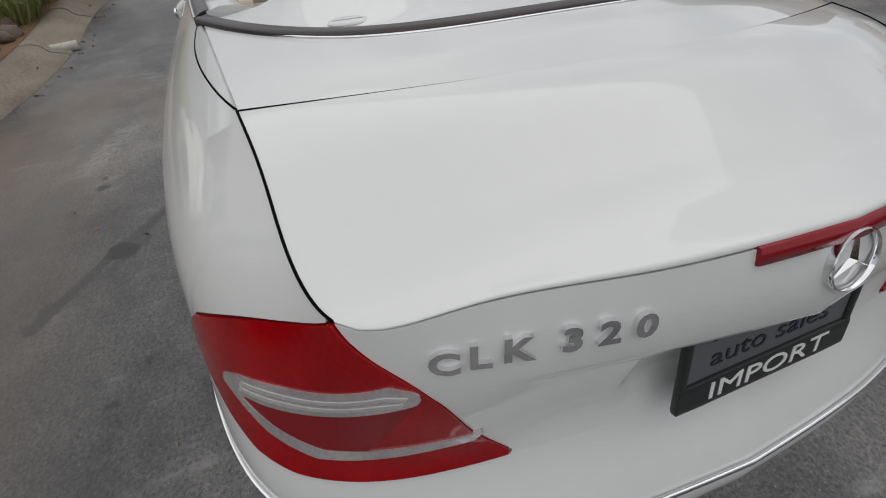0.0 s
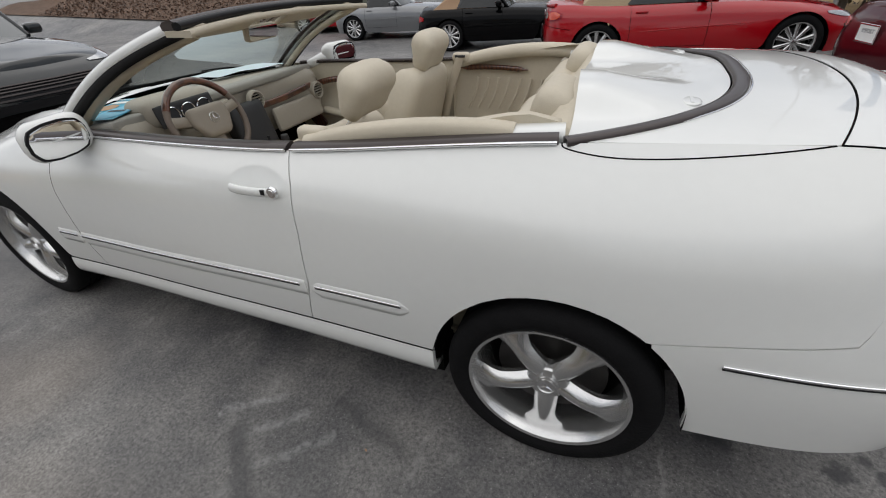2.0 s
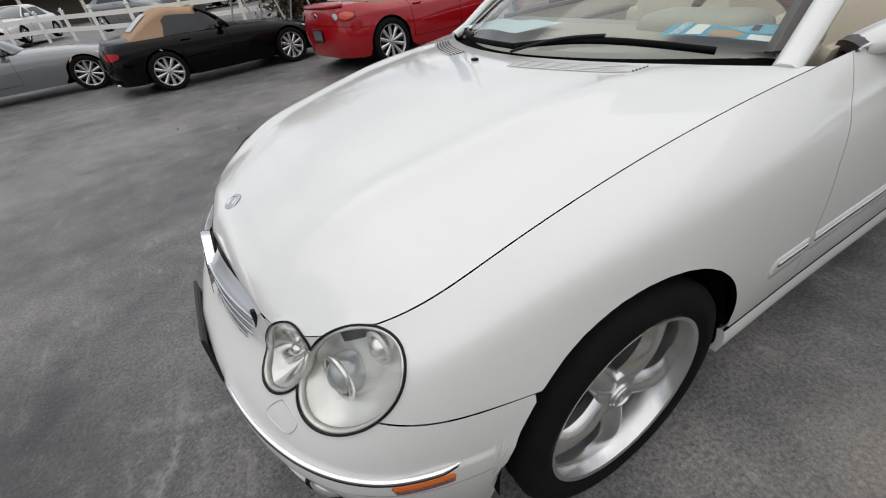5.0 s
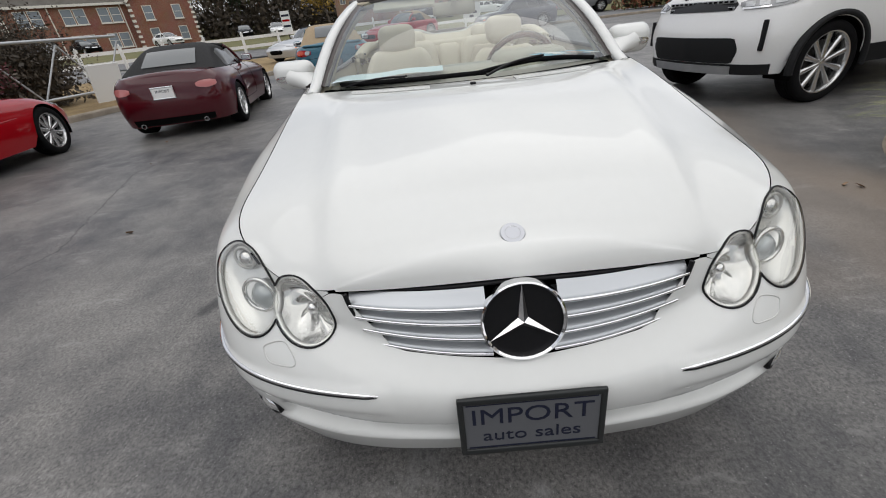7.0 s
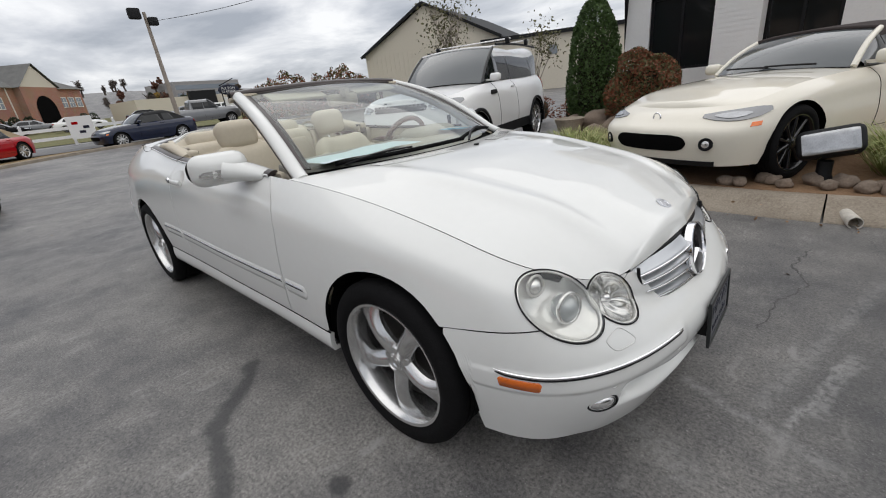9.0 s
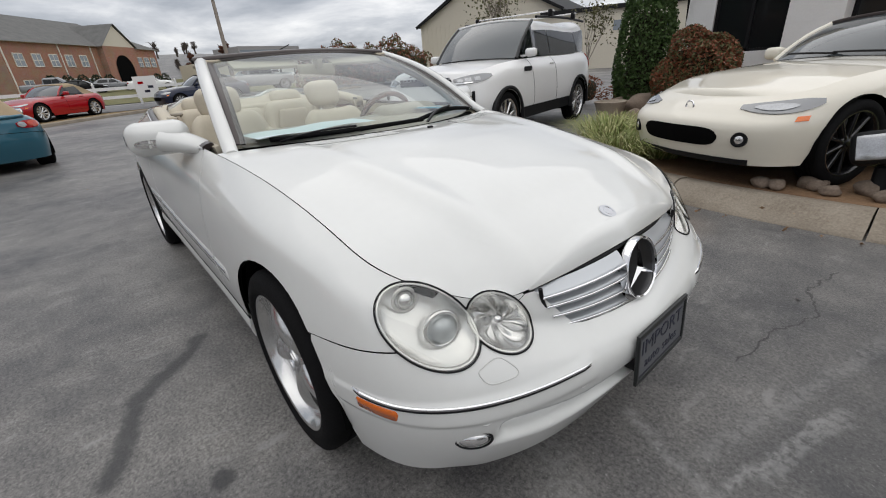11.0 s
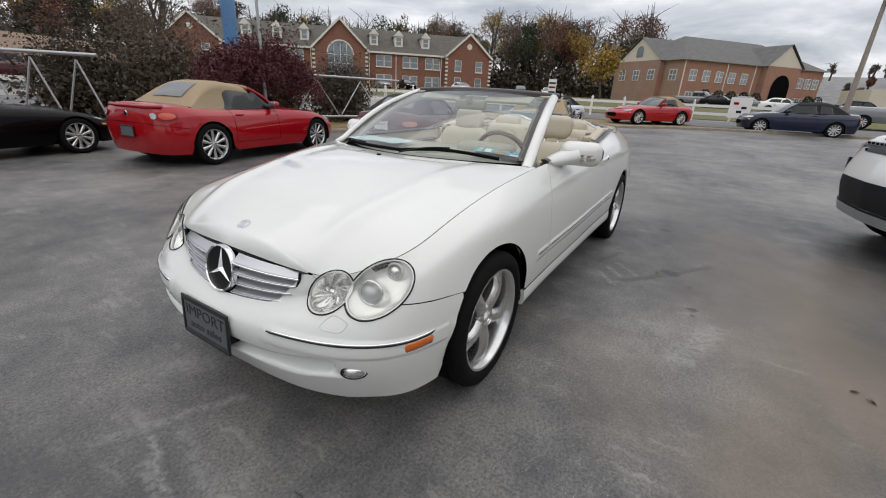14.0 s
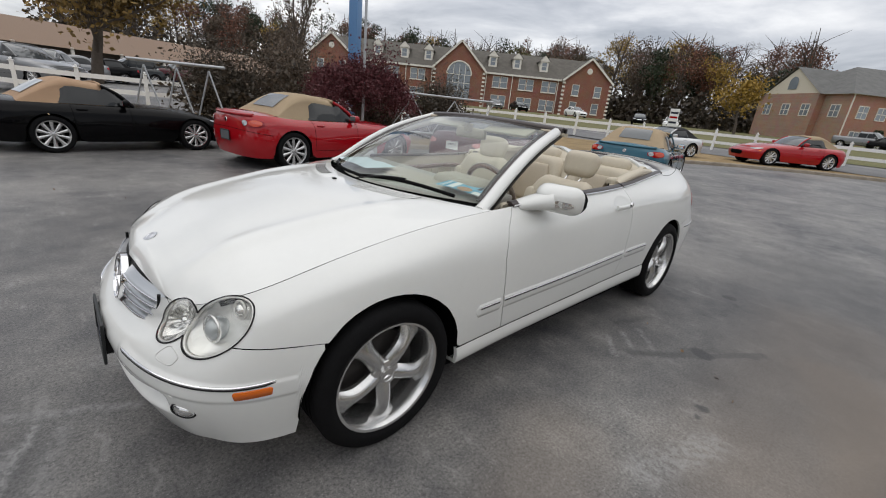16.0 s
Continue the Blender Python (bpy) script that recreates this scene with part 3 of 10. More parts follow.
M_DRYGRASS = ground_mat("dry_winter_grass", (.17, .115, .055), (.34, .245, .12), 1.2, 40)
M_MULCH = ground_mat("brown_leaf_mulch", (.055, .034, .022), (.17, .105, .07), 2.5, 30)
M_LAWN = ground_mat("pale_green_lawn", (.09, .10, .035), (.17, .15, .06), .8, 25)
M_CONCRETE = ground_mat("weathered_concrete", (.20, .165, .125), (.38, .33, .265), 3.0, 60, .9, .4)
M_DIRT = ground_mat("sandy_dirt", (.16, .085, .045), (.30, .19, .105), 1.6, 45)
M_ROAD = ground_mat("far_road_asphalt", (.13, .13, .135), (.19, .19, .19), .6, 30)

# ---- the white convertible ----
class Skin:
    """The side skin of a car: a surface (u along from rear centre to front centre, v up) through lofted rails, left half."""

    def __init__(self, rails, vs):
        self.R = [np.array(r, float) for r in rails]
        d = np.linalg.norm(np.diff(self.R[1], axis=0), axis=1) ** 0.75
        self.t = np.r_[0, np.cumsum(d)] / d.sum()
        self.f = [spline(r, self.t) for r in self.R]
        self.vs = vs
        self.w = spline(np.eye(len(vs)), vs)
        self.us = np.linspace(0, 1, 900)

    def at(self, u, v):
        u, v = np.broadcast_arrays(np.asarray(u, float), np.asarray(v, float))
        w = self.w(v)
        return sum(w[..., k:k + 1] * self.f[k](u) for k in range(len(self.vs)))

    def u_x(self, x, v):
        """u where the skin reaches x at v."""
        xs = self.at(self.us, np.full(900, v))[:, 0]
        return np.interp(x, np.maximum.accumulate(xs), self.us)

    def v_z(self, u, z):
        vv = np.linspace(0, 1, 120)
        zs = self.at(np.full(120, u), vv)[:, 2]
        return np.interp(z, np.maximum.accumulate(zs), vv)

    def patch(self, ufun, vlo, vhi, cols, nv, arches=()):
        """A grid of points; ufun(a, v) gives u; vlo(a), vhi(a) its ends; never inside an arch (x, z, r)."""
        P = np.zeros((len(cols), nv, 3))
        vv = np.linspace(0, 1, 500)
        for i, a in enumerate(cols):
            lo, hi = float(vlo(a)), float(vhi(a))
            if arches:
                uu = np.broadcast_to(np.asarray(ufun(a, vv), float), vv.shape)
                Q = self.at(uu, vv)
                for ax, az, ar in arches:
                    dx = np.abs(Q[:, 0] - ax)
                    ins = (dx < ar) & ((Q[:, 2] < az) | (dx ** 2 + (Q[:, 2] - az) ** 2 < ar ** 2))
                    if ins.any():
                        lo = max(lo, vv[np.nonzero(ins)[0].max()])
            lo = min(lo, hi - 1e-3)
            vs = lo + (hi - lo) * np.linspace(0, 1, nv)
            P[i] = self.at(np.broadcast_to(np.asarray(ufun(a, vs), float), vs.shape), vs)
        return P


RAIL_BOTTOM = [(-1.05, 0, .335), (-1.03, .36, .33), (-.955, .575, .32), (-.84, .71, .308), (-.66, .785, .292), (-.36, .815, .275), (0, .828, .262), (.8, .828, .260),
               (1.5, .828, .255), (2.05, .828, .246), (2.715, .83, .222), (3.0, .805, .21), (3.235, .735, .20), (3.355, .585, .20), (3.435, .35, .205), (3.462, 0, .21)]
RAIL_CREASE = [(-1.095, 0, .575), (-1.06, .36, .572), (-.985, .575, .565), (-.87, .72, .558), (-.68, .80, .55), (-.386, .838, .545), (0, .852, .54), (.8, .858, .535),
               (1.5, .86, .515), (2.05, .858, .505), (2.715, .856, .49), (3.0, .842, .482), (3.26, .775, .463), (3.41, .62, .452), (3.505, .33, .445), (3.54, 0, .44)]
RAIL_MID = [(-1.005, 0, .70), (-.975, .34, .695), (-.93, .54, .69), (-.845, .675, .692), (-.68, .765, .71), (-.36, .825, .72), (0, .85, .73), (.8, .852, .73),
            (1.5, .855, .72), (2.05, .85, .715), (2.715, .838, .69), (3.0, .81, .66), (3.225, .745, .63), (3.35, .555, .585), (3.425, .33, .53), (3.465, 0, .51)]
RAIL_SHOULDER = [(-1.02, 0, .88), (-.985, .26, .875), (-.945, .44, .86), (-.868, .585, .845), (-.69, .70, .875), (-.42, .765, .885), (0, .805, .885), (.8, .822, .875),
                 (1.5, .825, .86), (2.03, .815, .845), (2.715, .795, .79), (2.99, .77, .74), (3.19, .715, .695), (3.315, .555, .63), (3.40, .34, .585), (3.455, 0, .60)]
RAIL_TOP = [(-.985, 0, .998), (-.958, .25, .991), (-.92, .42, .976), (-.868, .545, .950), (-.70, .580, .995), (-.506, .603, 1.026), (.042, .676, 1.018), (.827, .748, .963),
            (1.5, .76, .947), (1.988, .757, .936), (2.62, .712, .859), (2.95, .703, .792), (3.165, .68, .735), (3.30, .56, .672), (3.374, .36, .653), (3.415, 0, .676)]
clk = Skin([RAIL_BOTTOM, RAIL_CREASE, RAIL_MID, RAIL_SHOULDER, RAIL_TOP], [0, .3, .53, .78, 1])
AR = 0.364
ARCHES = [(0.0, 0.31, AR), (2.715, 0.31, AR)]
car = thing("convertible_car", "white convertible car with top down and cream leather interior", "car")


# seams, as functions of v
door_rear = lerp_f([(0, .86), (.12, .845), (.3, .80), (.53, .785), (.78, .79), (1, .828)])
door_front = lerp_f([(0, 2.03), (.12, 2.045), (.3, 2.075), (.53, 2.09), (.78, 2.06), (.9, 2.02), (1, 1.99)])
u_dr = lambda v: clk.u_x(door_rear(v), v)
u_df = lambda v: clk.u_x(door_front(v), v)
vq = np.linspace(0, 1, 41)
UDR, UDF = np.array([u_dr(v) for v in vq]), np.array([u_df(v) for v in vq])
udr = lambda v: np.interp(v, vq, UDR)
udf = lambda v: np.interp(v, vq, UDF)
u_tail = .1502
u_arch_r0, u_arch_r1 = float(clk.u_x(-AR, .1)), float(clk.u_x(AR, .1))
u_arch_f0, u_arch_f1 = float(clk.u_x(2.715 - AR, .1)), float(clk.u_x(2.715 + AR, .1))
V_SILL = .105
# bumper tops: v along u
u_tip = .2008
u_lidb = .0715
rb_top = lerp_f([(0, .52), (.073, .52), (.09, .51), (.116, .492), (.14, .476), (.157, .48), (.172, .504), (.188, .535), (.196, .565), (.2012, .595), (.2035, .465), (.219, .437), (.2485, .40), (.278, .36), (.3, .34), (1, .34)])
u_hl = float(clk.u_x(3.254, .5))
u_gc = float(np.interp(-.378, -clk.at(clk.us[450:], np.full(450, .6))[:, 1], clk.us[450:]))
u_gb = float(np.interp(-.285, -clk.at(clk.us[450:], np.full(450, .5))[:, 1], clk.us[450:]))
u_notch = float(clk.t[13])
fb_top = lerp_f([(0, .38), (.78, .385), (.805, .42), (.827, .447), (.8426, .465), (.88, .56), (.905, .74), (u_gc - .010, .955), (u_gc - .004, .990), (u_gc, .992), (u_gc + .004, .985),
                 (.947, .55), (.954, .53), (.976, .512), (1, .504)])

# headlamps: a big and a small ellipse in a slanted plane
HL_N = Vector((0.80, 0.46, 0.40)).normalized()
HL_X = Vector((-0.50, 0.866, 0)).normalized()
HL_X = (HL_X - HL_N * HL_X.dot(HL_N)).normalized()
HL_Y = HL_N.cross(HL_X).normalized()
if HL_Y.z < 0:
    HL_Y = -HL_Y
HL_C = Vector((3.262, 0.640, 0.618))
ELLS = [(0.0106, 0.003, 0.087, 0.134), (-0.167, -0.019, 0.066, 0.094)]


def hl_pq(V):
    d = np.asarray(V, float).reshape(-1, 3) - np.array(HL_C)
    return d @ np.array(HL_X), d @ np.array(HL_Y), d @ np.array(HL_N)


HL_TILT = 0.88


def hl_r(p, q):
    """Below 1 inside the lamp outline; also which ellipse."""
    rs = []
    for cx, cy, a, b in ELLS:
        dp, dq = p - cx, q - cy
        c, s = math.cos(HL_TILT), math.sin(HL_TILT)
        rs.append(np.sqrt(((dp * c - dq * s) / a) ** 2 + ((dp * s + dq * c) / b) ** 2))
    return rs


def hl_cut(V, F):
    V = np.array(V, float)
    p, q, w = hl_pq(V)
    r = np.array(hl_r(p, q))
    k = r.argmin(0)
    near = (np.abs(w) < 0.2) & (V[:, 0] > 2.9)
    ins = (r.min(0) < 1) & near
    keep = [f for f in F if not all(ins[i] for i in f)]
    for f in keep:
        for i in f:
            if ins[i]:
                cx, cy = ELLS[k[i]][:2]
                rr = max(r.min(0)[i], 0.05)
                dp, dq = (p[i] - cx) * (1 / rr - 1), (q[i] - cy) * (1 / rr - 1)
                V[i] += dp * np.array(HL_X) + dq * np.array(HL_Y)
                ins[i] = False
    used = sorted({i for f in keep for i in f})
    re = {o: n for n, o in enumerate(used)}
    return V[used], [[re[i] for i in f] for f in keep]


def cols(*knots):
    """Column positions: (start, end, count) runs joined."""
    out = []
    for a, b, n in knots:
        out += list(np.linspace(a, b, n, endpoint=False))
    return out + [knots[-1][1]]


E3 = 2e-4


def bumper_cols(cs, top):
    """Leaves out the columns that the wheel arch cuts away whole."""
    vv = np.linspace(0, 1, 300)
    out = []
    for a in cs:
        Q = clk.at(np.full(300, a), vv)
        lo = 0.0
        for ax, az, ar in ARCHES:
            dx = np.abs(Q[:, 0] - ax)
            ins = (dx < ar) & ((Q[:, 2] < az) | (dx ** 2 + (Q[:, 2] - az) ** 2 < ar ** 2))
            if ins.any():
                lo = max(lo, vv[np.nonzero(ins)[0].max()])
        if top(a) - lo > .012:
            out.append(a)
    return out


sstep = lambda x, a, b: np.clip((x - a) / (b - a), 0, 1) ** 2 * (3 - 2 * np.clip((x - a) / (b - a), 0, 1))
# rear bumper
P = clk.patch(lambda a, v: a, lambda a: 0, lambda a: rb_top(a), bumper_cols(cols((0, u_lidb, 24), (u_lidb, u_tip, 36), (u_tip, u_arch_r0 - E3, 24)) + list(np.linspace(u_arch_r0 + E3, .292, 30)), rb_top), 22, ARCHES)
PF = np.concatenate([(P * [1, -1, 1])[::-1], P[1:]])
put("rear_bumper", panel_mesh("rear_bumper", PF, M_WHITE), car)
# quarter panel
tail_top = lambda a: np.interp(a, [.1502, .1688, .1874, .196, .1989, .2008, .2018], [1.0, .866, .742, .685, .64, .598, .0])
q_lo = lambda a: max(tail_top(a) if a <= u_tip else 0, rb_top(a) if a < .30 else 0, 0 if a < u_arch_r1 else V_SILL)
ufq = lambda a, v: a if a < .45 * 0 + u_arch_r1 else u_arch_r1 + (a - u_arch_r1) / (UQ - u_arch_r1) * (udr(v) - u_arch_r1)
UQ = float(udr(.5))
P = clk.patch(ufq, q_lo, lambda a: 1.0, cols((u_tail + .002, u_tip, 26), (u_tip + 2e-3, u_arch_r0 - E3, 22), (u_arch_r0 + E3, u_arch_r1 - E3, 60), (u_arch_r1 + E3, UQ, 30)), 34, ARCHES)
both("rear_quarter_panel", panel_mesh("rear_quarter_panel", P, M_WHITE), car)
# door
P = clk.patch(lambda a, v: udr(v) + a * (udf(v) - udr(v)), lambda a: V_SILL, lambda a: 1.0, cols((0, 1, 130)), 72)
P[:, :, 1] -= .0095 * np.clip(1 - ((P[:, :, 0] - .928) / .108) ** 2 - ((P[:, :, 2] - .874) / .046) ** 2, 0, 1) ** .8
door_me = panel_mesh("door", P, M_WHITE)
doors = both("door", door_me, car)
# front fender
u_fend = u_gc - .004
UF = float(udf(.5))
uff = lambda a, v: a if a > u_arch_f0 else udf(v) + (a - UF) / (u_arch_f0 - UF) * (u_arch_f0 - udf(v))
f_lo = lambda a: max(V_SILL if a < u_arch_f0 else 0, fb_top(a) if a > (u_arch_f0 + u_arch_f1) / 2 else 0)
P = clk.patch(uff, f_lo, lambda a: 1.0, cols((UF, u_arch_f0 - E3, 16), (u_arch_f0 + E3, u_arch_f1 - E3, 60), (u_arch_f1 + E3, u_fend, 80)), 44, ARCHES)
FEND = P
both("front_fender", panel_mesh("front_fender", P, M_WHITE, cut=hl_cut), car)
# front bumper
P = clk.patch(lambda a, v: a, lambda a: 0, lambda a: fb_top(a), bumper_cols(list(np.linspace(u_arch_f1 - .035, u_arch_f1 - E3, 24)) + cols((u_arch_f1 + E3, u_hl, 30), (u_hl, u_gc - .012, 50), (u_gc - .012, u_gb, 26), (u_gb, 1, 34)), fb_top), 104, ARCHES)
# long cooling slot and the lip under it
ay, az_ = np.abs(P[:, :, 1]), P[:, :, 2]
front = sstep(P[:, :, 0], 3.30, 3.36)
end = 1 - sstep(ay, .535, .60)
zt = .362 + .03 * sstep(ay, .30, .58)
zb = .322 + .02 * sstep(ay, .42, .58)
slot = sstep(zt + .010 - az_, 0, .030) * sstep(az_ - zb + .016, 0, .036) * end
lipo = sstep(zb - az_, 0, .02) * (1 - sstep(ay, .60, .70))
P[:, :, 0] += front * (-.045 * slot + .012 * lipo)
pad = sstep(az_, .400, .418) * (1 - sstep(az_, .464, .480)) * sstep(ay, .29, .33)
P[:, :, 0] += .0045 * pad * front
P[:, :, 1] += .005 * pad * np.sign(P[:, :, 1]) * sstep(ay, .5, .75)
FBMP = P
PF = np.concatenate([P, (P * [1, -1, 1])[::-1][1:]])


def hl_cut2(V, F):
    V, F = hl_cut(V, F)
    V, F = hl_cut(V * [1, -1, 1], F)
    return V * [1, -1, 1], F


put("front_bumper", panel_mesh("front_bumper", PF, M_WHITE, cut=hl_cut2), car)
# sills
P = clk.patch(lambda a, v: a, lambda a: 0, lambda a: V_SILL, cols((u_arch_r1, u_arch_f0, 60)), 8)
P[:, :, 1] += .013 * np.sin(np.linspace(.25, 1, 8) * math.pi)[None, :]
P = np.concatenate([(P[:, :1] + [0, -.10, -.01]), P], axis=1)
both("sill", panel_mesh("sill", P, M_WHITE, lip=0.02), car)
sp2 = clk.at(np.linspace(u_arch_r1, u_arch_f0, 60), np.full(60, V_SILL))
both("sill_joint", sweep_mesh("sill_joint", sp2 + [0, .0006, 0], [(-.0024, -.004), (-.0024, .0012), (.0024, .0012), (.0024, -.004)], M_VOID, up=(0, 1, 0)), car)
# near-black sheet behind the gaps: their shade put into its colour
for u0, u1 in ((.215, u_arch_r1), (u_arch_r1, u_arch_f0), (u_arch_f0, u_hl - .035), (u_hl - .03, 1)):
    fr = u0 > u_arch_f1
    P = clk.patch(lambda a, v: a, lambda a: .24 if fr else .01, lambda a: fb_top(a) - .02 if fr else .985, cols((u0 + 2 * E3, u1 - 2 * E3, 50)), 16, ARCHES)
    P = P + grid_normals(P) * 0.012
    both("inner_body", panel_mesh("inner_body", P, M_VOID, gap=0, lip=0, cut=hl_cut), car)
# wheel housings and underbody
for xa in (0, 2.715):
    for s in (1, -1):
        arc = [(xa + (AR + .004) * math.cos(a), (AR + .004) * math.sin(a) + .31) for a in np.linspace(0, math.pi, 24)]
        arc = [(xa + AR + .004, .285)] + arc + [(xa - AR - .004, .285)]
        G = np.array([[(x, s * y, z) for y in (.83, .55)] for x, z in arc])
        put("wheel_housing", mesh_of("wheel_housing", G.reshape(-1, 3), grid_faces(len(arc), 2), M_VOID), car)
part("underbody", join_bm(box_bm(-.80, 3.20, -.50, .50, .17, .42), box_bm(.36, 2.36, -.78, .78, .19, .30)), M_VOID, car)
for x, w in ((0, .245), (2.715, .225)):
    wheel(car, pose(x, .742 if x else .735, .314), .318, w, .236)
    wheel(car, pose(x, -.742 if x else -.735, .314, 0, 0, 180), .318, w, .236)


# ---- top panels ----
def top_rows(us, bx, cz, power=2.2, ridge=None, na=41, span=1.0):
    E = clk.at(us, np.ones(len(us)))
    A = np.linspace(-1, 1, na)
    P = np.zeros((len(us), na, 3))
    for i, e in enumerate(E):
        P[i, :, 0] = e[0] + bx(e[0]) * (1 - np.abs(A) ** 2.0)
        P[i, :, 1] = A * e[1] * span
        P[i, :, 2] = e[2] + cz(e[0]) * (1 - np.abs(A) ** power)
        if ridge:
            P[i, :, 2] += ridge(e[0], A * e[1])
    return P


u_cowl = float(clk.u_x(2.118, 1.0))
hood_ridge = lambda x, y: np.interp(x, [2.1, 2.4, 3.2, 3.35], [0, .011, .016, .006]) * np.exp(-((np.abs(y) - np.interp(x, [2.1, 3.4], [.52, .385])) / .045) ** 2)
us = np.array(cols((u_cowl, u_gc, 64)))
P = top_rows(us, lerp_f([(2.118, .288), (2.5, .21), (3.0, .06), (3.2, 0)]), lerp_f([(2.118, .016), (2.3, .036), (2.6, .062), (3.0, .078), (3.166, .080), (3.244, .084), (3.306, .087), (3.344, .084), (3.39, .078)]), 2.6, hood_ridge, 61)


def nose_rows(P, us_edge, n, keep=.2, reach=.75):
    """Carries the last row of a top panel over to the edge curve of the skin."""
    E = clk.at(us_edge, np.ones(len(us_edge)))
    o = np.argsort(E[:, 1])
    y = P[-1, :, 1]
    F = np.stack([np.interp(np.abs(y), E[o, 1], E[o, 0]), y, np.interp(np.abs(y), E[o, 1], E[o, 2])], axis=1)
    P0 = P[-1]
    C = np.stack([P0[:, 0] + reach * (F[:, 0] - P0[:, 0]), y, P0[:, 2] + keep * (F[:, 2] - P0[:, 2])], axis=1)
    q = np.linspace(0, 1, n + 1)[1:, None, None]
    return np.concatenate([P, (1 - q) ** 2 * P0 + 2 * q * (1 - q) * C + q ** 2 * F])


P = nose_rows(P, np.linspace(u_gc, 1, 60), 10)
P[:, :, 2] -= 0.001
HOOD = P
hood = put("hood", panel_mesh("hood", P, M_WHITE, cut=lambda V, F: hl_cut2(V, F), flip=True), car)
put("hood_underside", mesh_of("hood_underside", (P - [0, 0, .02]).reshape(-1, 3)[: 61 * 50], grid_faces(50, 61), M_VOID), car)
# trunk lid: top and rear face
u_seam = float(clk.u_x(-.506, 1.0))
lid_bx = lerp_f([(-.99, 0), (-.9, -.02), (-.506, -.135)])
lid_cz = lerp_f([(-.9, .048), (-.87, .051), (-.8, .054), (-.506, .036)])
us = np.array(cols((u_seam, u_tail, 30)))
P = top_rows(us, lid_bx, lid_cz, 2.4, None, 49)
nt_ = len(P)
P = nose_rows(P, np.linspace(u_tail, 0, 60), 26, .12, .97)
for k in range(26):
    q = (k + 1) / 26
    fall = 1 - np.clip((q - .74) / .26, 0, 1) ** 1.6
    P[nt_ + k, :, 2] += .005 * sstep(q, .0, .72) * fall * (1 - sstep(np.abs(P[nt_ + k, :, 1]), .36, .53))
LID = P
lid = put("trunk_lid", panel_mesh("trunk_lid", P, M_WHITE, gap=.0018), car)
u_lid = lambda v: np.interp(v, [.53, .65, .78, .90, 1.0], [.0715, .0955, .1185, .1365, .1502])
P = clk.patch(lambda a, v: a * u_lid(v), lambda a: .495, lambda a: .998, cols((0, 1, 64)), 46)
# recess for the plate
P[:, :, 0] += (.018 * (1 - sstep(np.abs(P[:, :, 1]), .180, .225)) * (1 - sstep(P[:, :, 2], .860, .876)) + .008 * (1 - sstep(P[:, :, 2], .860, .874)) * (1 - sstep(np.abs(P[:, :, 1]), .30, .40))) * sstep(P[:, :, 2], .69, .76)
PF = np.concatenate([(P * [1, -1, 1])[::-1], P[1:]])
put("trunk_lid_face", panel_mesh("trunk_lid_face", PF, M_WHITE, gap=.001), lid)
SEAM = [(-.0017, -.003), (-.0016, .0009), (.0016, .0009), (.0017, -.003)]
E = clk.at(np.linspace(u_seam, u_tail, 50), np.ones(50))
both("lid_seam", sweep_mesh("lid_seam", E + [0, 0, .0008], SEAM, M_VOID, up=(0, .5, .85)), car)
# tonneau cover behind the seats, split by the grey strip
strip_x = lambda y: -.385 + .43 * (np.abs(y) / .672) ** 3.2
seam_x = lambda y: -.641 + .135 * (np.abs(y) / .603) ** 2
edge_y = lambda x: np.interp(x, [-.66, -.506, .042, .3], [.60, .603, .676, .70])


def deck_z(x, y):
    e = np.interp(x, [-.66, -.506, .042, .4], [1.02, 1.026, 1.018, 1.0])
    c = np.interp(x, [-.66, -.5, -.3, .1], [.038, .038, .035, .045])
    return e + c * (1 - (np.abs(y) / edge_y(x)) ** 2.4)


def deck_grid(xa, xb, n, m, ya, yb):
    P = np.zeros((n, m, 3))
    for j, s in enumerate(np.linspace(-1, 1, m)):
        for i, q in enumerate(np.linspace(0, 1, n)):
            x = xa(s * ya) * (1 - q) + xb(s * yb) * q
            y = s * min(ya * (1 - q) + yb * q, float(edge_y(x)) - .001)
            P[i, j] = (x, y, deck_z(x, y))
    return P


put("tonneau_frame", panel_mesh("tonneau_frame", deck_grid(lambda y: seam_x(y) + .001, lambda y: strip_x(y) - .022, 14, 81, .603, .669), M_WHITE, flip=True, gap=.0015), car)
ys = np.linspace(-.600, .600, 70)
put("deck_seam", sweep_mesh("deck_seam", [(seam_x(y), y, deck_z(seam_x(y), y) + .0004) for y in ys], SEAM, M_VOID), car)
# seam of the tonneau frame along the quarter panels
su = spline(np.array([(.3165, .998), (.3155, .983), (.309, .966), (.3004, .957), (.289, .958), (.2775, .966), (.2640, .980), (.2500, .999)]), np.linspace(0, 1, 8))(np.linspace(0, 1, 60))
sp_ = clk.at(su[:, 0], su[:, 1])
both("tonneau_seam", sweep_mesh("tonneau_seam", sp_, [(-.0022, -.002), (-.0018, .0007), (.0018, .0007), (.0022, -.002)], M_VOID, up=(0, .6, .8)), car)
dome = lambda x, y: .052 * np.exp(-((np.abs(y) - .33) / .155) ** 4) * np.clip((x + .30) / .30, 0, 1) ** 1.3
P = deck_grid(lambda y: strip_x(y) + .022, lambda y: .055 + .02 * np.cos(y * 4.5), 26, 81, .655, .665)
P[:, :, 2] += dome(P[:, :, 0], P[:, :, 1]) - .004
ton = put("tonneau_cover", panel_mesh("tonneau_cover", P, M_WHITE, flip=True), car)
ys = np.linspace(-.668, .668, 80)
path = [(strip_x(y), y, deck_z(strip_x(y), y) + .003) for y in ys]
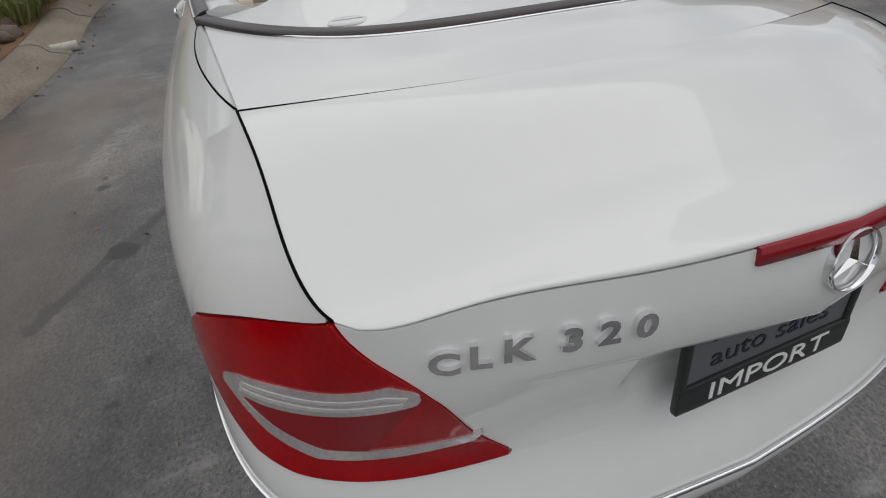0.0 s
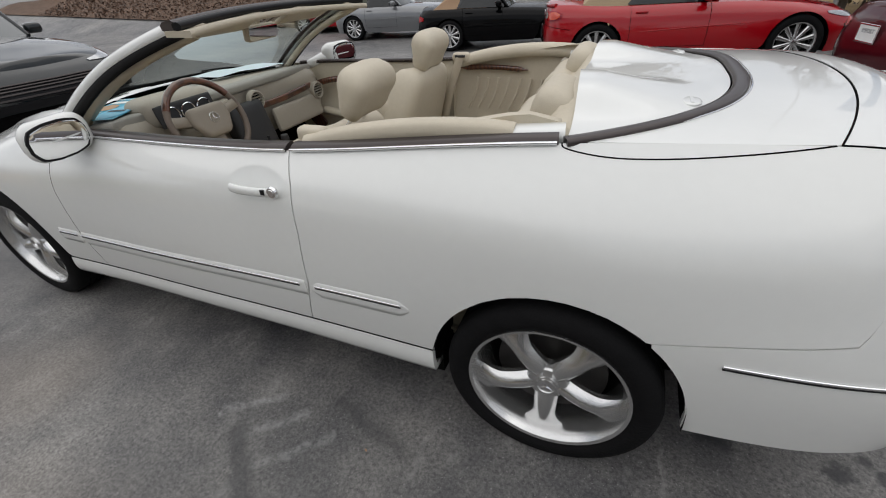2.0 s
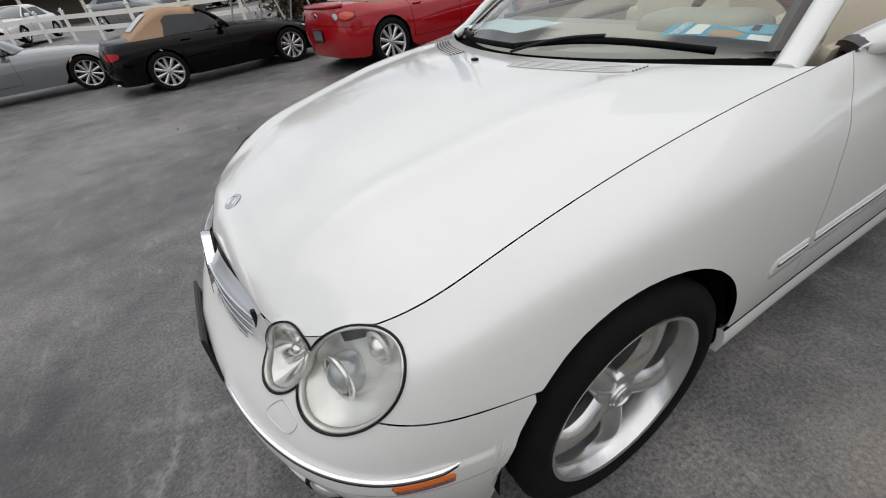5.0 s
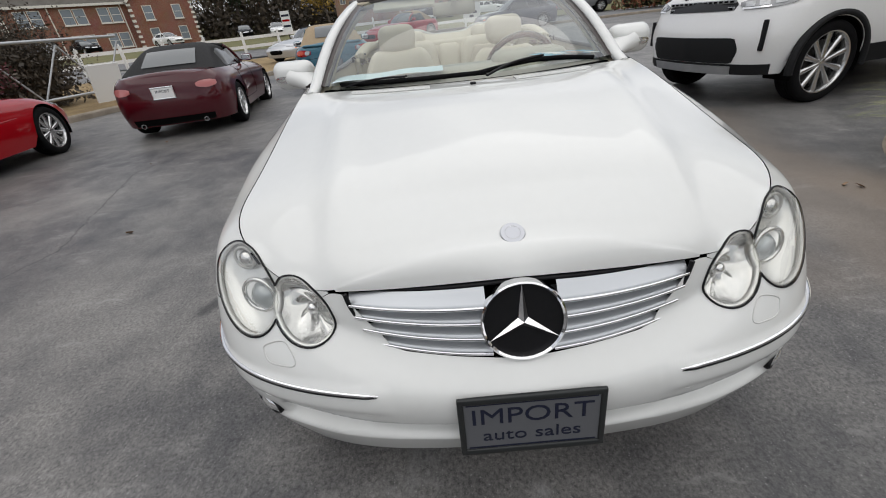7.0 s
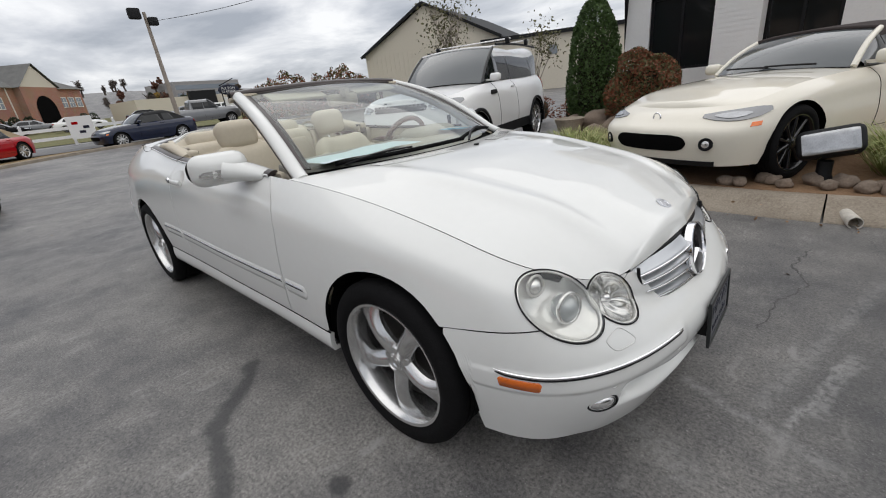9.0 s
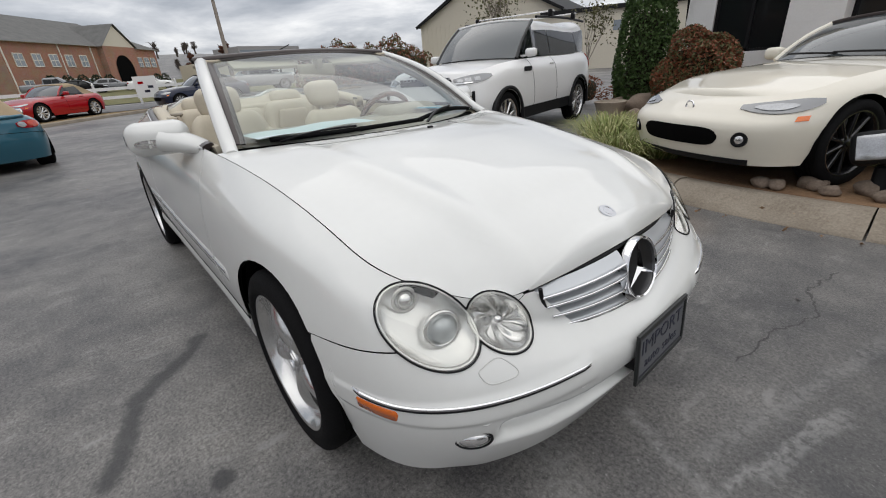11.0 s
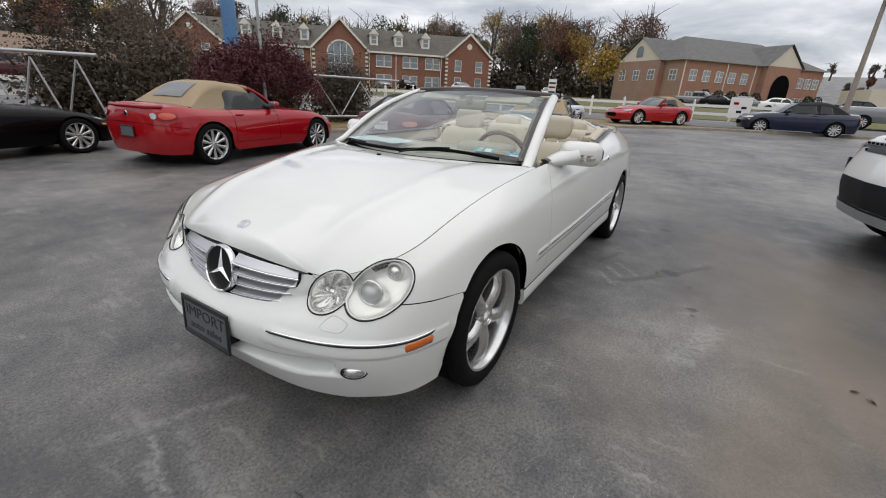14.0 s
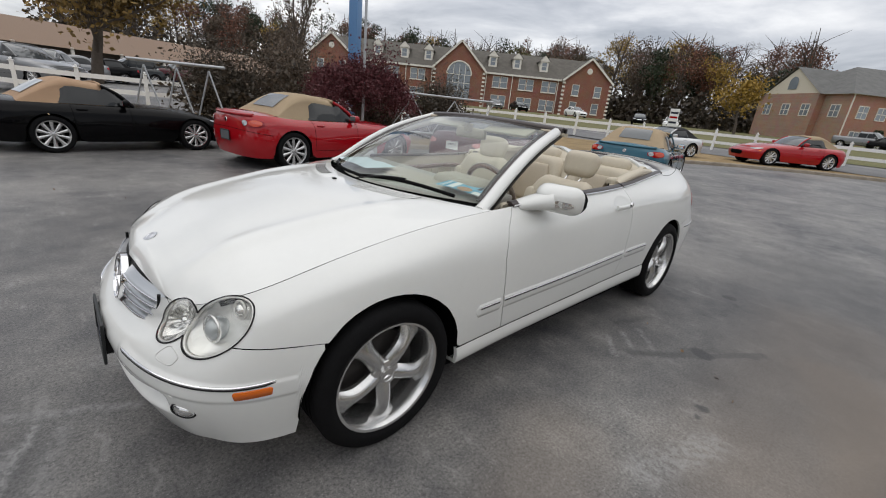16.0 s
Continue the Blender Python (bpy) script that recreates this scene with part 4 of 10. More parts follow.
put("tonneau_strip", sweep_mesh("tonneau_strip", path, [(-.021, -.01), (-.020, .002), (-.012, .006), (.010, .006), (.018, .003), (.0205, 0), (.021, -.01)], M_GREYTRIM), car, "dark grey trim strip")
path = [(strip_x(y) - .026, y, deck_z(strip_x(y), y) + .001) for y in ys]
put("chrome_edge", sweep_mesh("chrome_edge", path, circle_prof(.0035, 6), M_CHROME), car)
cz0 = float(deck_z(-.242, .382)) + float(dome(-.242, .382))
for s in (1, -1):
    c = lathe_bm([(0, .004), (.030, .004), (.036, .003), (.040, 0), (.040, -.01)], 28, "z")
    bmesh.ops.scale(c, verts=c.verts, vec=(.62, 1, 1))
    c2 = box_bm(-.004, .004, -.03, .03, .004, .0055)
    c = join_bm(c, c2)
    bmesh.ops.translate(c, verts=c.verts, vec=(-.242, s * .382, cz0 - .004))
    part("roll_bar_cap", c, M_WHITE, ton)

# ---- lamps, grille and trim of the convertible ----
CLOUD = np.concatenate([FEND.reshape(-1, 3), FBMP.reshape(-1, 3), HOOD.reshape(-1, 3)])
CLOUD = CLOUD[(CLOUD[:, 0] > 2.95) & (CLOUD[:, 1] > .2)]
CP, CQ, CW = hl_pq(CLOUD)


def hl_depth(p, q):
    d = (CP - p) ** 2 + (CQ - q) ** 2
    k = np.argpartition(d, 8)[:8]
    w = 1 / (d[k] + 2e-5)
    return float((CW[k] * w).sum() / w.sum())


def hl_point(p, q, w):
    return HL_C + HL_X * p + HL_Y * q + HL_N * w


def ell_pq(k, th, r=1.0):
    cx, cy, a, b = ELLS[k]
    c, s = math.cos(HL_TILT), math.sin(HL_TILT)
    x, y = a * r * math.cos(th), b * r * math.sin(th)
    return cx + x * c + y * s, cy - x * s + y * c


def hl_disc(k, depth, r0=0.0, r1=1.0, nr=10, nt=48):
    """A polar sheet inside ellipse k; depth(r, th, base) gives how far it stands off."""
    V, F = [], []
    for i in range(nr + 1):
        r = r0 + (r1 - r0) * i / nr
        for j in range(nt):
            th = 2 * math.pi * j / nt
            p, q = ell_pq(k, th, max(r, 1e-3))
            V.append(hl_point(p, q, depth(r, th, hl_depth(p, q))))
    for i in range(nr):
        for j in range(nt):
            F.append((i * nt + j, i * nt + (j + 1) % nt, (i + 1) * nt + (j + 1) % nt, (i + 1) * nt + j))
    a, b, c = (np.array(V[k]) for k in F[nt][:3])
    if np.cross(b - a, c - b) @ np.array(HL_N) < 0:
        F = [f[::-1] for f in F]
    return V, F


def oval_path(k, r=1.0, lift=0.0, n=72, skip=None):
    out = []
    for j in range(n):
        p, q = ell_pq(k, 2 * math.pi * j / n, r)
        if skip is not None and min(hl_r(p, q)[1 - k], 9) < skip:
            continue
        out.append((j, hl_point(p, q, hl_depth(p, q) + lift)))
    return out


def lamp_ball(c, r, n=20):
    bm = bmesh.new()
    bmesh.ops.create_uvsphere(bm, u_segments=n, v_segments=n // 2, radius=r)
    bmesh.ops.translate(bm, verts=bm.verts, vec=c)
    return bm


def headlamp(side):
    mir = (lambda me: me) if side > 0 else mirror_mesh
    lamp = new("headlamp")
    lamp.parent = car
    tagged(lamp, "clear twin oval headlamp with dark rubber gasket")
    for k in (0, 1):
        V, F = hl_disc(k, lambda r, th, b: b + 0.004 + 0.007 * (1 - r ** 2))
        put("lens", mir(mesh_of("lens", V, F, M_LENS)), lamp)
        ang = 5 if k else 0
        V, F = hl_disc(k, lambda r, th, b: b - 0.004 - 0.050 * math.sqrt(max(0, 1 - r ** 2)) + (0.016 * math.copysign(abs(math.sin(th * ang + 4 * r)) ** .5, math.sin(th * ang + 4 * r)) * (1 - r) * (r > 0.12) if ang else 0), r1=0.985)
        put("reflector", mir(mesh_of("reflector", V, F, M_CLEARREF if k else M_LAMPWHITE)), lamp)
        ring = oval_path(k, 1.0, 0.002, 96, skip=0.985)
        # start the run after the gap in the twin outline
        js = [j for j, _ in ring]
        cut = next((i + 1 for i in range(len(js) - 1) if js[i + 1] - js[i] > 1), 0)
        pts = [p for _, p in ring[cut:] + ring[:cut]]
        put("gasket", mir(sweep_mesh("gasket", pts, circle_prof(.0026, 8), M_BLACK, up=HL_N)), lamp)
        rim = [hl_point(*ell_pq(k, 2 * math.pi * j / 72, .955), hl_depth(*ell_pq(k, 2 * math.pi * j / 72, .955)) + .001) for j in range(72)]
        put("inner_bezel", mir(sweep_mesh("inner_bezel", rim, [(-.004, -.012), (.004, -.012), (.003, 0), (-.003, 0)], M_LAMPWHITE, up=HL_N, closed=True)), lamp)

    def front(p, q, w):
        return hl_point(p, q, hl_depth(p, q) + w)

    def ring_at(p, q, w, r, tube, mtl, name):
        c = front(p, q, w)
        fx = Vector((0.93, 0.25, 0.1)).normalized()
        a = fx.cross(Vector((0, 0, 1))).normalized()
        b = fx.cross(a)
        path = [c + a * r * math.cos(t) + b * r * math.sin(t) for t in np.linspace(0, 2 * math.pi, 40, endpoint=False)]
        put(name, mir(sweep_mesh(name, path, circle_prof(tube, 8), mtl, up=fx, closed=True)), lamp)
        return c
    c = ring_at(-.022, -.012, -.022, .043, .006, M_CLEARREF, "projector_ring")
    bm = lamp_ball(c - HL_N * .026, .041)
    ob = put("projector_lens", mir(bm_mesh("projector_lens", bm, mat_projector)), lamp)
    c2 = ring_at(.055, .068, -.020, .029, .004, M_LAMPGREY, "indicator_ring")
    put("indicator", mir(bm_mesh("indicator", lamp_ball(c2 - HL_N * .012, .024), M_CLEARREF)), lamp)
    c3 = front(ELLS[1][0], ELLS[1][1], -.030)
    put("bulb_cap", mir(bm_mesh("bulb_cap", lamp_ball(c3, .016), M_CHROME)), lamp)


def bm_mesh(name, bm, material, angle=40):
    me = bpy.data.meshes.new(name)
    bm.normal_update()
    bm.to_mesh(me)
    bm.free()
    me.materials.append(material)
    me.shade_smooth()
    me.set_sharp_from_angle(angle=radians(angle))
    return me


mat_projector = mat("projector_glass", (0.42, 0.45, 0.46), 0.05, 0.3, coat=1.0)
for side in (1, -1):
    headlamp(side)


# skin lines: a path at constant or changing v, set off the surface
def skin_path(u0, u1, v, n=60, off=0.0):
    uu = np.linspace(u0, u1, n)
    vv = np.array([v(u) for u in uu]) if callable(v) else np.full(n, v)
    e = 1e-3
    P = clk.at(uu, vv)
    N = np.cross(clk.at(np.clip(uu + e, 0, 1), vv) - clk.at(np.clip(uu - e, 0, 1), vv), clk.at(uu, vv + e) - clk.at(uu, vv - e))
    N /= -np.linalg.norm(N, axis=1, keepdims=True)
    return P + N * off, N


def skin_strip(name, u0, u1, v, prof, material, parent=None, label="", off=0.0, n=60, two=True, taper=0):
    P, N = skin_path(u0, u1, v, n, off)
    sc = None
    if taper:
        q = np.linspace(0, 1, n)
        sc = np.clip(np.minimum(q, 1 - q) * n / taper, .08, 1) ** .6
    me = sweep_mesh(name, P, prof, material, ups=N, scale=sc)
    if not two:
        return put(name, me, parent or car, label)
    return both(name, me, parent or car, label)


RUB = [(-.034, -.004), (-.032, .0016), (-.014, .0036), (.020, .0036), (.031, .0016), (.034, -.004)]
INS = [(-.0045, 0), (-.0035, .0028), (0, .0045), (.0035, .0028), (.0045, 0)]
INB = [(-.0016, 0), (-.0016, .0035), (.0016, .0035), (.0016, 0)]
uX = lambda x, v: float(clk.u_x(x, v))
for a, b2, nm in ((.425, .795, "quarter"), (.812, 2.068, "door"), (2.082, 2.262, "fender")):
    vv = .283
    ua, ub = uX(a, vv), uX(b2, vv)
    skin_strip("rub_strip", ua, ub, vv, RUB, M_WHITE, taper=6 if nm != "door" else 0)
    skin_strip("chrome_insert", ua + .0035, ub - .0035 if nm != "door" else ub, .300, INS, M_CHROME, off=.004)
    skin_strip("insert_line", ua + .0035, ub - .0035 if nm != "door" else ub, .294, INB, M_BLACK, off=.004)
# bumper strips
P, N = skin_path(.0, .247, lambda u: .305 + .02 * np.clip((u - .05) / .2, 0, 1), 90, .001)
PF = np.concatenate([(P * [1, -1, 1])[::-1], P[1:]])
NF = np.concatenate([(N * [1, -1, 1])[::-1], N[1:]])
put("bumper_strip", sweep_mesh("bumper_strip", PF, [(-.0035, -.002), (-.003, .004), (.003, .004), (.0035, -.002)], M_BLACK, ups=NF), car, "black bumper insert line")
put("bumper_chrome", sweep_mesh("bumper_chrome", PF + [0, 0, .006], [(-.003, -.003), (-.003, .004), (.003, .004), (.003, -.003)], M_CHROME, ups=NF), car)
skin_strip("bumper_strip", .8155, .9400, lambda u: .298 + .018 * np.clip((u - .84) / .09, 0, 1), [(-.0028, -.003), (-.0024, .0085), (.0024, .0085), (.0028, -.003)], M_BLACK, off=.001, taper=3)
skin_strip("bumper_chrome", .8155, .9400, lambda u: .306 + .018 * np.clip((u - .84) / .09, 0, 1), [(-.0035, -.003), (-.003, .0095), (.003, .0095), (.0035, -.003)], M_CHROME, off=.001, taper=3)
skin_strip("marker_lamp", .8165, .8415, .268, [(-.017, -.004), (-.016, .003), (.012, .005), (.016, .003), (.017, -.004)], M_AMBER, label="amber side marker lamp", off=.002, taper=5)
# thin outlines pressed into the bumper
skin_strip("bumper_pad_edge", .815, .9445, .252, [(-.0012, -.002), (-.0012, .0006), (.0012, .0006), (.0012, -.002)], M_LAMPGREY)
for u, v in ((.8475, .25), (.8830, .245), (.935, .245)):
    for s in (1, -1):
        c, nn = skin_path(u, u + 1e-4, v, 2)
        c, nn = Vector(c[0]), Vector(nn[0])
        a = nn.cross(Vector((0, 0, 1))).normalized()
        b2 = nn.cross(a)
        ring = [c + a * .0115 * math.cos(t) + b2 * .0115 * math.sin(t) for t in np.linspace(0, 2 * math.pi, 28, endpoint=False)]
        me = sweep_mesh("parking_sensor", ring, circle_prof(.0016, 6), M_LAMPGREY, up=nn, closed=True)
        put("parking_sensor", me if s > 0 else mirror_mesh(me), car)
# headlamp washer lids
wl = [(.897, .375), (.8985, .395), (.893, .43), (.8885, .445), (.884, .435), (.8795, .412), (.8795, .395), (.884, .368), (.891, .368)]
loop = spline(np.array(wl + wl[:1]), np.linspace(0, 1, len(wl) + 1))(np.linspace(0, 1, 40, endpoint=False))
pts = clk.at(loop[:, 0], loop[:, 1])
both("washer_lid_edge", sweep_mesh("washer_lid_edge", pts, circle_prof(.0016, 6), M_LAMPGREY, up=(1, .4, .4), closed=True), car)
# fog lamps in the lower bumper
FOG = Vector(clk.at(.877, .170)) + Vector((-.001, -.001, 0))
for s in (1, -1):
    c = lathe_bm([(0, .012), (.02, .010), (.034, .004), (.040, -.002), (.044, -.02)], 28, "x")
    bmesh.ops.scale(c, verts=c.verts, vec=(1, 1, .55))
    bmesh.ops.rotate(c, verts=c.verts, cent=(0, 0, 0), matrix=Matrix.Rotation(radians(38), 3, "Z"))
    bmesh.ops.translate(c, verts=c.verts, vec=FOG)
    me = bm_mesh("fog_lamp", c, M_CLEARREF)
    fl = put("fog_lamp", me if s > 0 else mirror_mesh(me), car, "small oval fog lamp")
    e = lathe_bm([(.040, .0), (.044, .004), (.048, 0), (.048, -.02)], 28, "x")
    bmesh.ops.scale(e, verts=e.verts, vec=(1, 1, .6))
    bmesh.ops.rotate(e, verts=e.verts, cent=(0, 0, 0), matrix=Matrix.Rotation(radians(38), 3, "Z"))
    bmesh.ops.translate(e, verts=e.verts, vec=FOG + Vector((.001, 0, 0)))
    me = bm_mesh("fog_lamp_surround", e, M_BLACK)
    put("fog_lamp_surround", me if s > 0 else mirror_mesh(me), fl)

# grille: louvres, dark back, big star
M_SLAT = mat("silver_grille_paint", (.50, .52, .54), .33, .6, coat=.5)
grille = new("grille")
grille.parent = car
tagged(grille, "silver four-louvre grille with chrome edges")
gx = lambda y: 3.448 - .30 * (abs(y) / .8) ** 2
lip_z = lambda y: float(np.interp(y, HOOD[-1][:, 1], HOOD[-1][:, 2])) - .005
foot_z = lambda y: .507 + .022 * (abs(y) / .33) ** 2
side_y = lambda z: float(np.interp(z, [.505, .56, .62, .66], [.318, .352, .376, .383]))
for i in range(4):
    for sd in (1, -1):
        rows, chrome = [], []
        for q in np.linspace(.20 if i in (0, 3) else .235, 1, 28)[::sd]:
            rows.append([])
            step = lambda y: (lip_z(y) - foot_z(y)) / 4
            yb = q * side_y(foot_z(.34) + (3 - i) * .036)
            zc = lip_z(yb) - step(yb) * (i + 1) + .004
            yt_ = q * side_y(zc + step(yb))
            x, h = gx(yb) + .004 * i, step(yb)
            for dx, dz, w in ((-.030 if i == 0 else -.055, h - .006, 1), (-.020 if i == 0 else -.030, h * .60, .7), (-.006, h * .18, .2), (.004, .002, 0), (-.004, -.005, 0), (-.070, -.008, 0)):
                rows[-1].append((x + dx, sd * (yb + (yt_ - yb) * w), zc + dz))
            chrome.append((x + .004, sd * yb, zc + .001))
        put("louvre", mesh_of("louvre", np.array(rows).reshape(-1, 3), grid_faces(28, 6), M_SLAT), grille)
        put("louvre_chrome", sweep_mesh("louvre_chrome", chrome, circle_prof(.0040, 8), M_CHROME), grille)
for sd in (1, -1):
    rim = [(gx(side_y(z)) + .001, sd * (side_y(z) + .002), z) for z in np.linspace(.512, .652, 16)]
    put("grille_edge", sweep_mesh("grille_edge", rim, circle_prof(.0055, 8), M_BLACK, up=(1, 0, 0)), grille)
hy_ = HOOD[-1]
# Black filler strip stands for the shadow line under the hood lip.
G = np.array([[(float(np.interp(y, hy_[:, 1], hy_[:, 0])) - .003, y, lip_z(y) + .002), (gx(y) - .03, y, lip_z(y) - .001), (gx(y) - .072, y, lip_z(y) - .004)] for y in np.linspace(-.378, .378, 41)])
put("grille_surround", mesh_of("grille_surround", G.reshape(-1, 3), grid_faces(41, 3), M_BLACK), grille)
back = np.array([[(gx(y) - .075, y, z) for z in (.46, .664 - .05 * (y / .38) ** 2)] for y in np.linspace(-.40, .40, 21)])
put("grille_back", mesh_of("grille_back", back.reshape(-1, 3), grid_faces(21, 2), M_VOID), grille)


def star_emblem(parent, at, rot, r, name, disc=None, label=""):
    hold = new(name)
    hold.parent, hold.matrix_basis = parent, Matrix.Translation(at) @ rot
    tagged(hold, label)
    k = min(1.0, r / .07)
    part("emblem_ring", lathe_bm([(r * .90, .0), (r * .91, .008 * k), (r * .95, .012 * k), (r * .99, .010 * k), (r, .002 * k), (r, -.012 * k), (r * .90, -.01 * k)], 56, "x"), M_CHROME, hold)
    s = star_bm(r * .93, .012 * k, r * .135)
    part("emblem_star", s, M_CHROME, hold, smooth=False)
    if disc:
        part("emblem_disc", lathe_bm([(0, .000), (r * .92, .000), (r * .92, -.02)], 40, "x"), disc, hold)
    return hold


star_emblem(car, (3.452, 0, .592), pose(0, 0, 0, 0, -12, 0), .0925, "grille_emblem", M_BLACK, "large chrome three-pointed star on black")
bz = HOOD[np.abs(HOOD[:, 30, 0] - 3.335).argmin(), 30]
hb = new("hood_badge")
hb.parent, hb.matrix_basis = car, Matrix.Translation(Vector(bz) + Vector((.001, 0, .001))) @ pose(0, 0, 0, 0, 28, 0)
part("badge_disc", lathe_bm([(0, .003), (.017, .003), (.0175, .0035), (.026, .003), (.028, 0)], 40, "z"), mat("pewter_badge", (.56, .57, .60), .3, .6), hb)
part("badge_ring", lathe_bm([(.016, .003), (.0168, .0045), (.0176, .003)], 32, "z"), M_CHROME, hb)

# plates
M_FRAME = mat("black_plate_frame", (.02, .022, .022), .4)


def number_plate(parent, m, frame_mat, face_mat, lines, name="plate", label=""):
    hold = new(name)
    hold.parent, hold.matrix_basis = parent, m
    tagged(hold, label)
    bm = join_bm(rbox(.012, .318, .018, .005, 4, (0, 0, .076)), rbox(.012, .318, .018, .005, 4, (0, 0, -.076)), rbox(.012, .014, .165, .005, 4, (0, .152, 0)), rbox(.012, .014, .165, .005, 4, (0, -.152, 0)))
    part("plate_frame", bm, frame_mat, hold)
    part("plate_face", box_bm(-.006, .001, -.15, .15, -.075, .075), face_mat, hold)
    for txt, size, z, sx in lines:
        text_part("lettering", txt, size, Matrix.Translation((.0015, 0, z)) @ pose(0, 0, 0, 90, 0, 90), M_INK, hold, .0006, sx=sx, bold=0)
    return hold


LINES = [("IMPORT", .064, .026, 1.17), ("auto sales", .047, -.030, 1.16)]
fp = number_plate(car, Matrix.Translation((3.545, 0, .385)) @ pose(0, 0, 0, 0, -3, 0), M_FRAME, M_PLATE, LINES, "front_plate", "grey dealer plate in a black frame")
for z in (.064, -.064):
    part("plate_rule", box_bm(.001, .0016, -.14, .14, z - .002, z + .002), M_INK, fp)
part("plate_bracket", box_bm(3.485, 3.54, -.13, .13, .33, .44), M_BLACK, car)

# tail lamps


def tail_patch(top, bot, ua, ub, n, m, off, material, name):
    """A strip of the lamp between two v curves of u, standing off the skin."""
    P = np.zeros((n, m, 3))
    for i, q in enumerate(np.linspace(0, 1, n)):
        for j, w in enumerate(np.linspace(0, 1, m)):
            u = ua + (ub - ua) * q
            v0, v1 = bot(u), top(u)
            P[i, j] = clk.at(u, v0 + (v1 - v0) * w)
    return panel_mesh(name, P + (-grid_normals(P)) * off, material, gap=0, lip=.012)


t_top = lambda u: np.interp(u, [.0715, .0955, .1185, .1365, .1502, .1688, .1874, .196, .1989, .2008], [.53, .65, .78, .90, .995, .862, .738, .68, .636, .60])
t_bot = lambda u: float(np.interp(u, [.07, .09, .116, .14, .157, .172, .188, .196, .2008], [.524, .514, .496, .48, .484, .508, .539, .57, .596]))
lampL = tail_patch(t_top, t_bot, .0725, .2006, 150, 22, .004, M_RED, "tail_lamp")
tl, tr = both("tail_lamp", lampL, car, "red wraparound tail lamp with clear bands")
ub_top = lambda u: np.interp(u, [.121, .123, .1316, .1588, .172, .1774], [.79, .81, .832, .728, .672, .64])
ub_bot = lambda u: np.interp(u, [.121, .123, .1459, .1602, .172, .1774], [.775, .765, .692, .645, .615, .62])
lb_top = lambda u: np.interp(u, [.088, .1345, .155, .1774], [.635, .585, .60, .63])
lb_bot = lambda u: np.interp(u, [.088, .1345, .155, .1774], [.61, .553, .572, .615])
for tl_, mir in ((tl, lambda me: me), (tr, mirror_mesh)):
    put("reverse_lamp", mir(tail_patch(ub_top, ub_bot, .1212, .1774, 40, 6, .0065, M_BAND, "reverse_lamp")), tl_, "clear reversing lamp band")
    put("clear_band", mir(tail_patch(lb_top, lb_bot, .089, .1774, 40, 5, .0065, M_BAND, "clear_band")), tl_)
    for f in (.30, .62):
        mid_v = lambda u, f=f: ub_bot(u) + (ub_top(u) - ub_bot(u)) * f
        put("lamp_rib", mir(tail_patch(lambda u: mid_v(u) + .006, lambda u: mid_v(u) - .006, .1250, .1700, 30, 3, .0075, M_LAMPGREY, "lamp_rib")), tl_)
    put("lower_lens", mir(tail_patch(ub_bot, lb_top, .1212, .170, 40, 6, .0055, M_REDDK, "lower_lens")), tl_)

# trunk lettering, emblem, brake lamp, plate
def on_lid(y, v):
    uu = np.linspace(0, .14, 200)
    Q = clk.at(uu, np.full(200, v))
    u = float(np.interp(abs(y), Q[:, 1], uu))
    p, nn = skin_path(u, u + 1e-4, v, 2)
    s = 1 if y >= 0 else -1
    return Vector((p[0][0], s * p[0][1], p[0][2])), Vector((nn[0][0], s * nn[0][1], nn[0][2]))


for ch, y in zip("CLK320", (.450, .415, .378, .323, .285, .247)):
    p, nn = on_lid(y, .882)
    nn = Vector((nn.x, nn.y * .9, nn.z))
    right = Vector((0, 0, 1)).cross(nn).normalized()
    up = nn.cross(right).normalized()
    M = Matrix((right, up, nn)).transposed().to_4x4()
    M.translation = p + nn.normalized() * .003
    text_part("letter", ch, .041, M, M_CHROME, lid, .0034, bold=.0016, sx=1.16)
p, nn = on_lid(.001, .914)
nn = Vector((nn.x, 0, nn.z)).normalized()
em = star_emblem(lid, Vector((p.x, 0, p.z)) - nn * .001, Matrix((nn, Vector((0, -1, 0)), nn.cross(Vector((0, -1, 0))))).transposed().to_4x4(), .038, "trunk_emblem")
pts, N = skin_path(0.0, .033, .982, 24, .002)
PF = np.concatenate([(pts * [1, -1, 1])[::-1], pts[1:]])
NF = np.concatenate([(N * [1, -1, 1])[::-1], N[1:]])
put("brake_lamp", sweep_mesh("brake_lamp", PF, [(-.012, -.006), (-.010, .003), (.009, .003), (.012, -.006)], M_REDDK, ups=NF), lid, "dark red high brake lamp")
rp_ = number_plate(car, Matrix.Translation((-.996, 0, .812)) @ pose(0, 0, 0, 0, 0, 180) @ pose(0, 0, 0, 0, -17, 0), M_FRAME, M_PLATE, [("auto sales", .045, -.006, 1.22), ("IMPORT", .05, .04, 1.3)], "rear_plate", "grey dealer plate in a lettered black frame")
part("frame_band", rbox(.014, .318, .050, .005, 4, (.001, 0, -.062)), M_FRAME, rp_)
text_part("frame_lettering", "IMPORT", .044, Matrix.Translation((.0085, 0, -.060)) @ pose(0, 0, 0, 90, 0, 90), M_WHITEP, rp_, .0006, sx=1.42, bold=0)

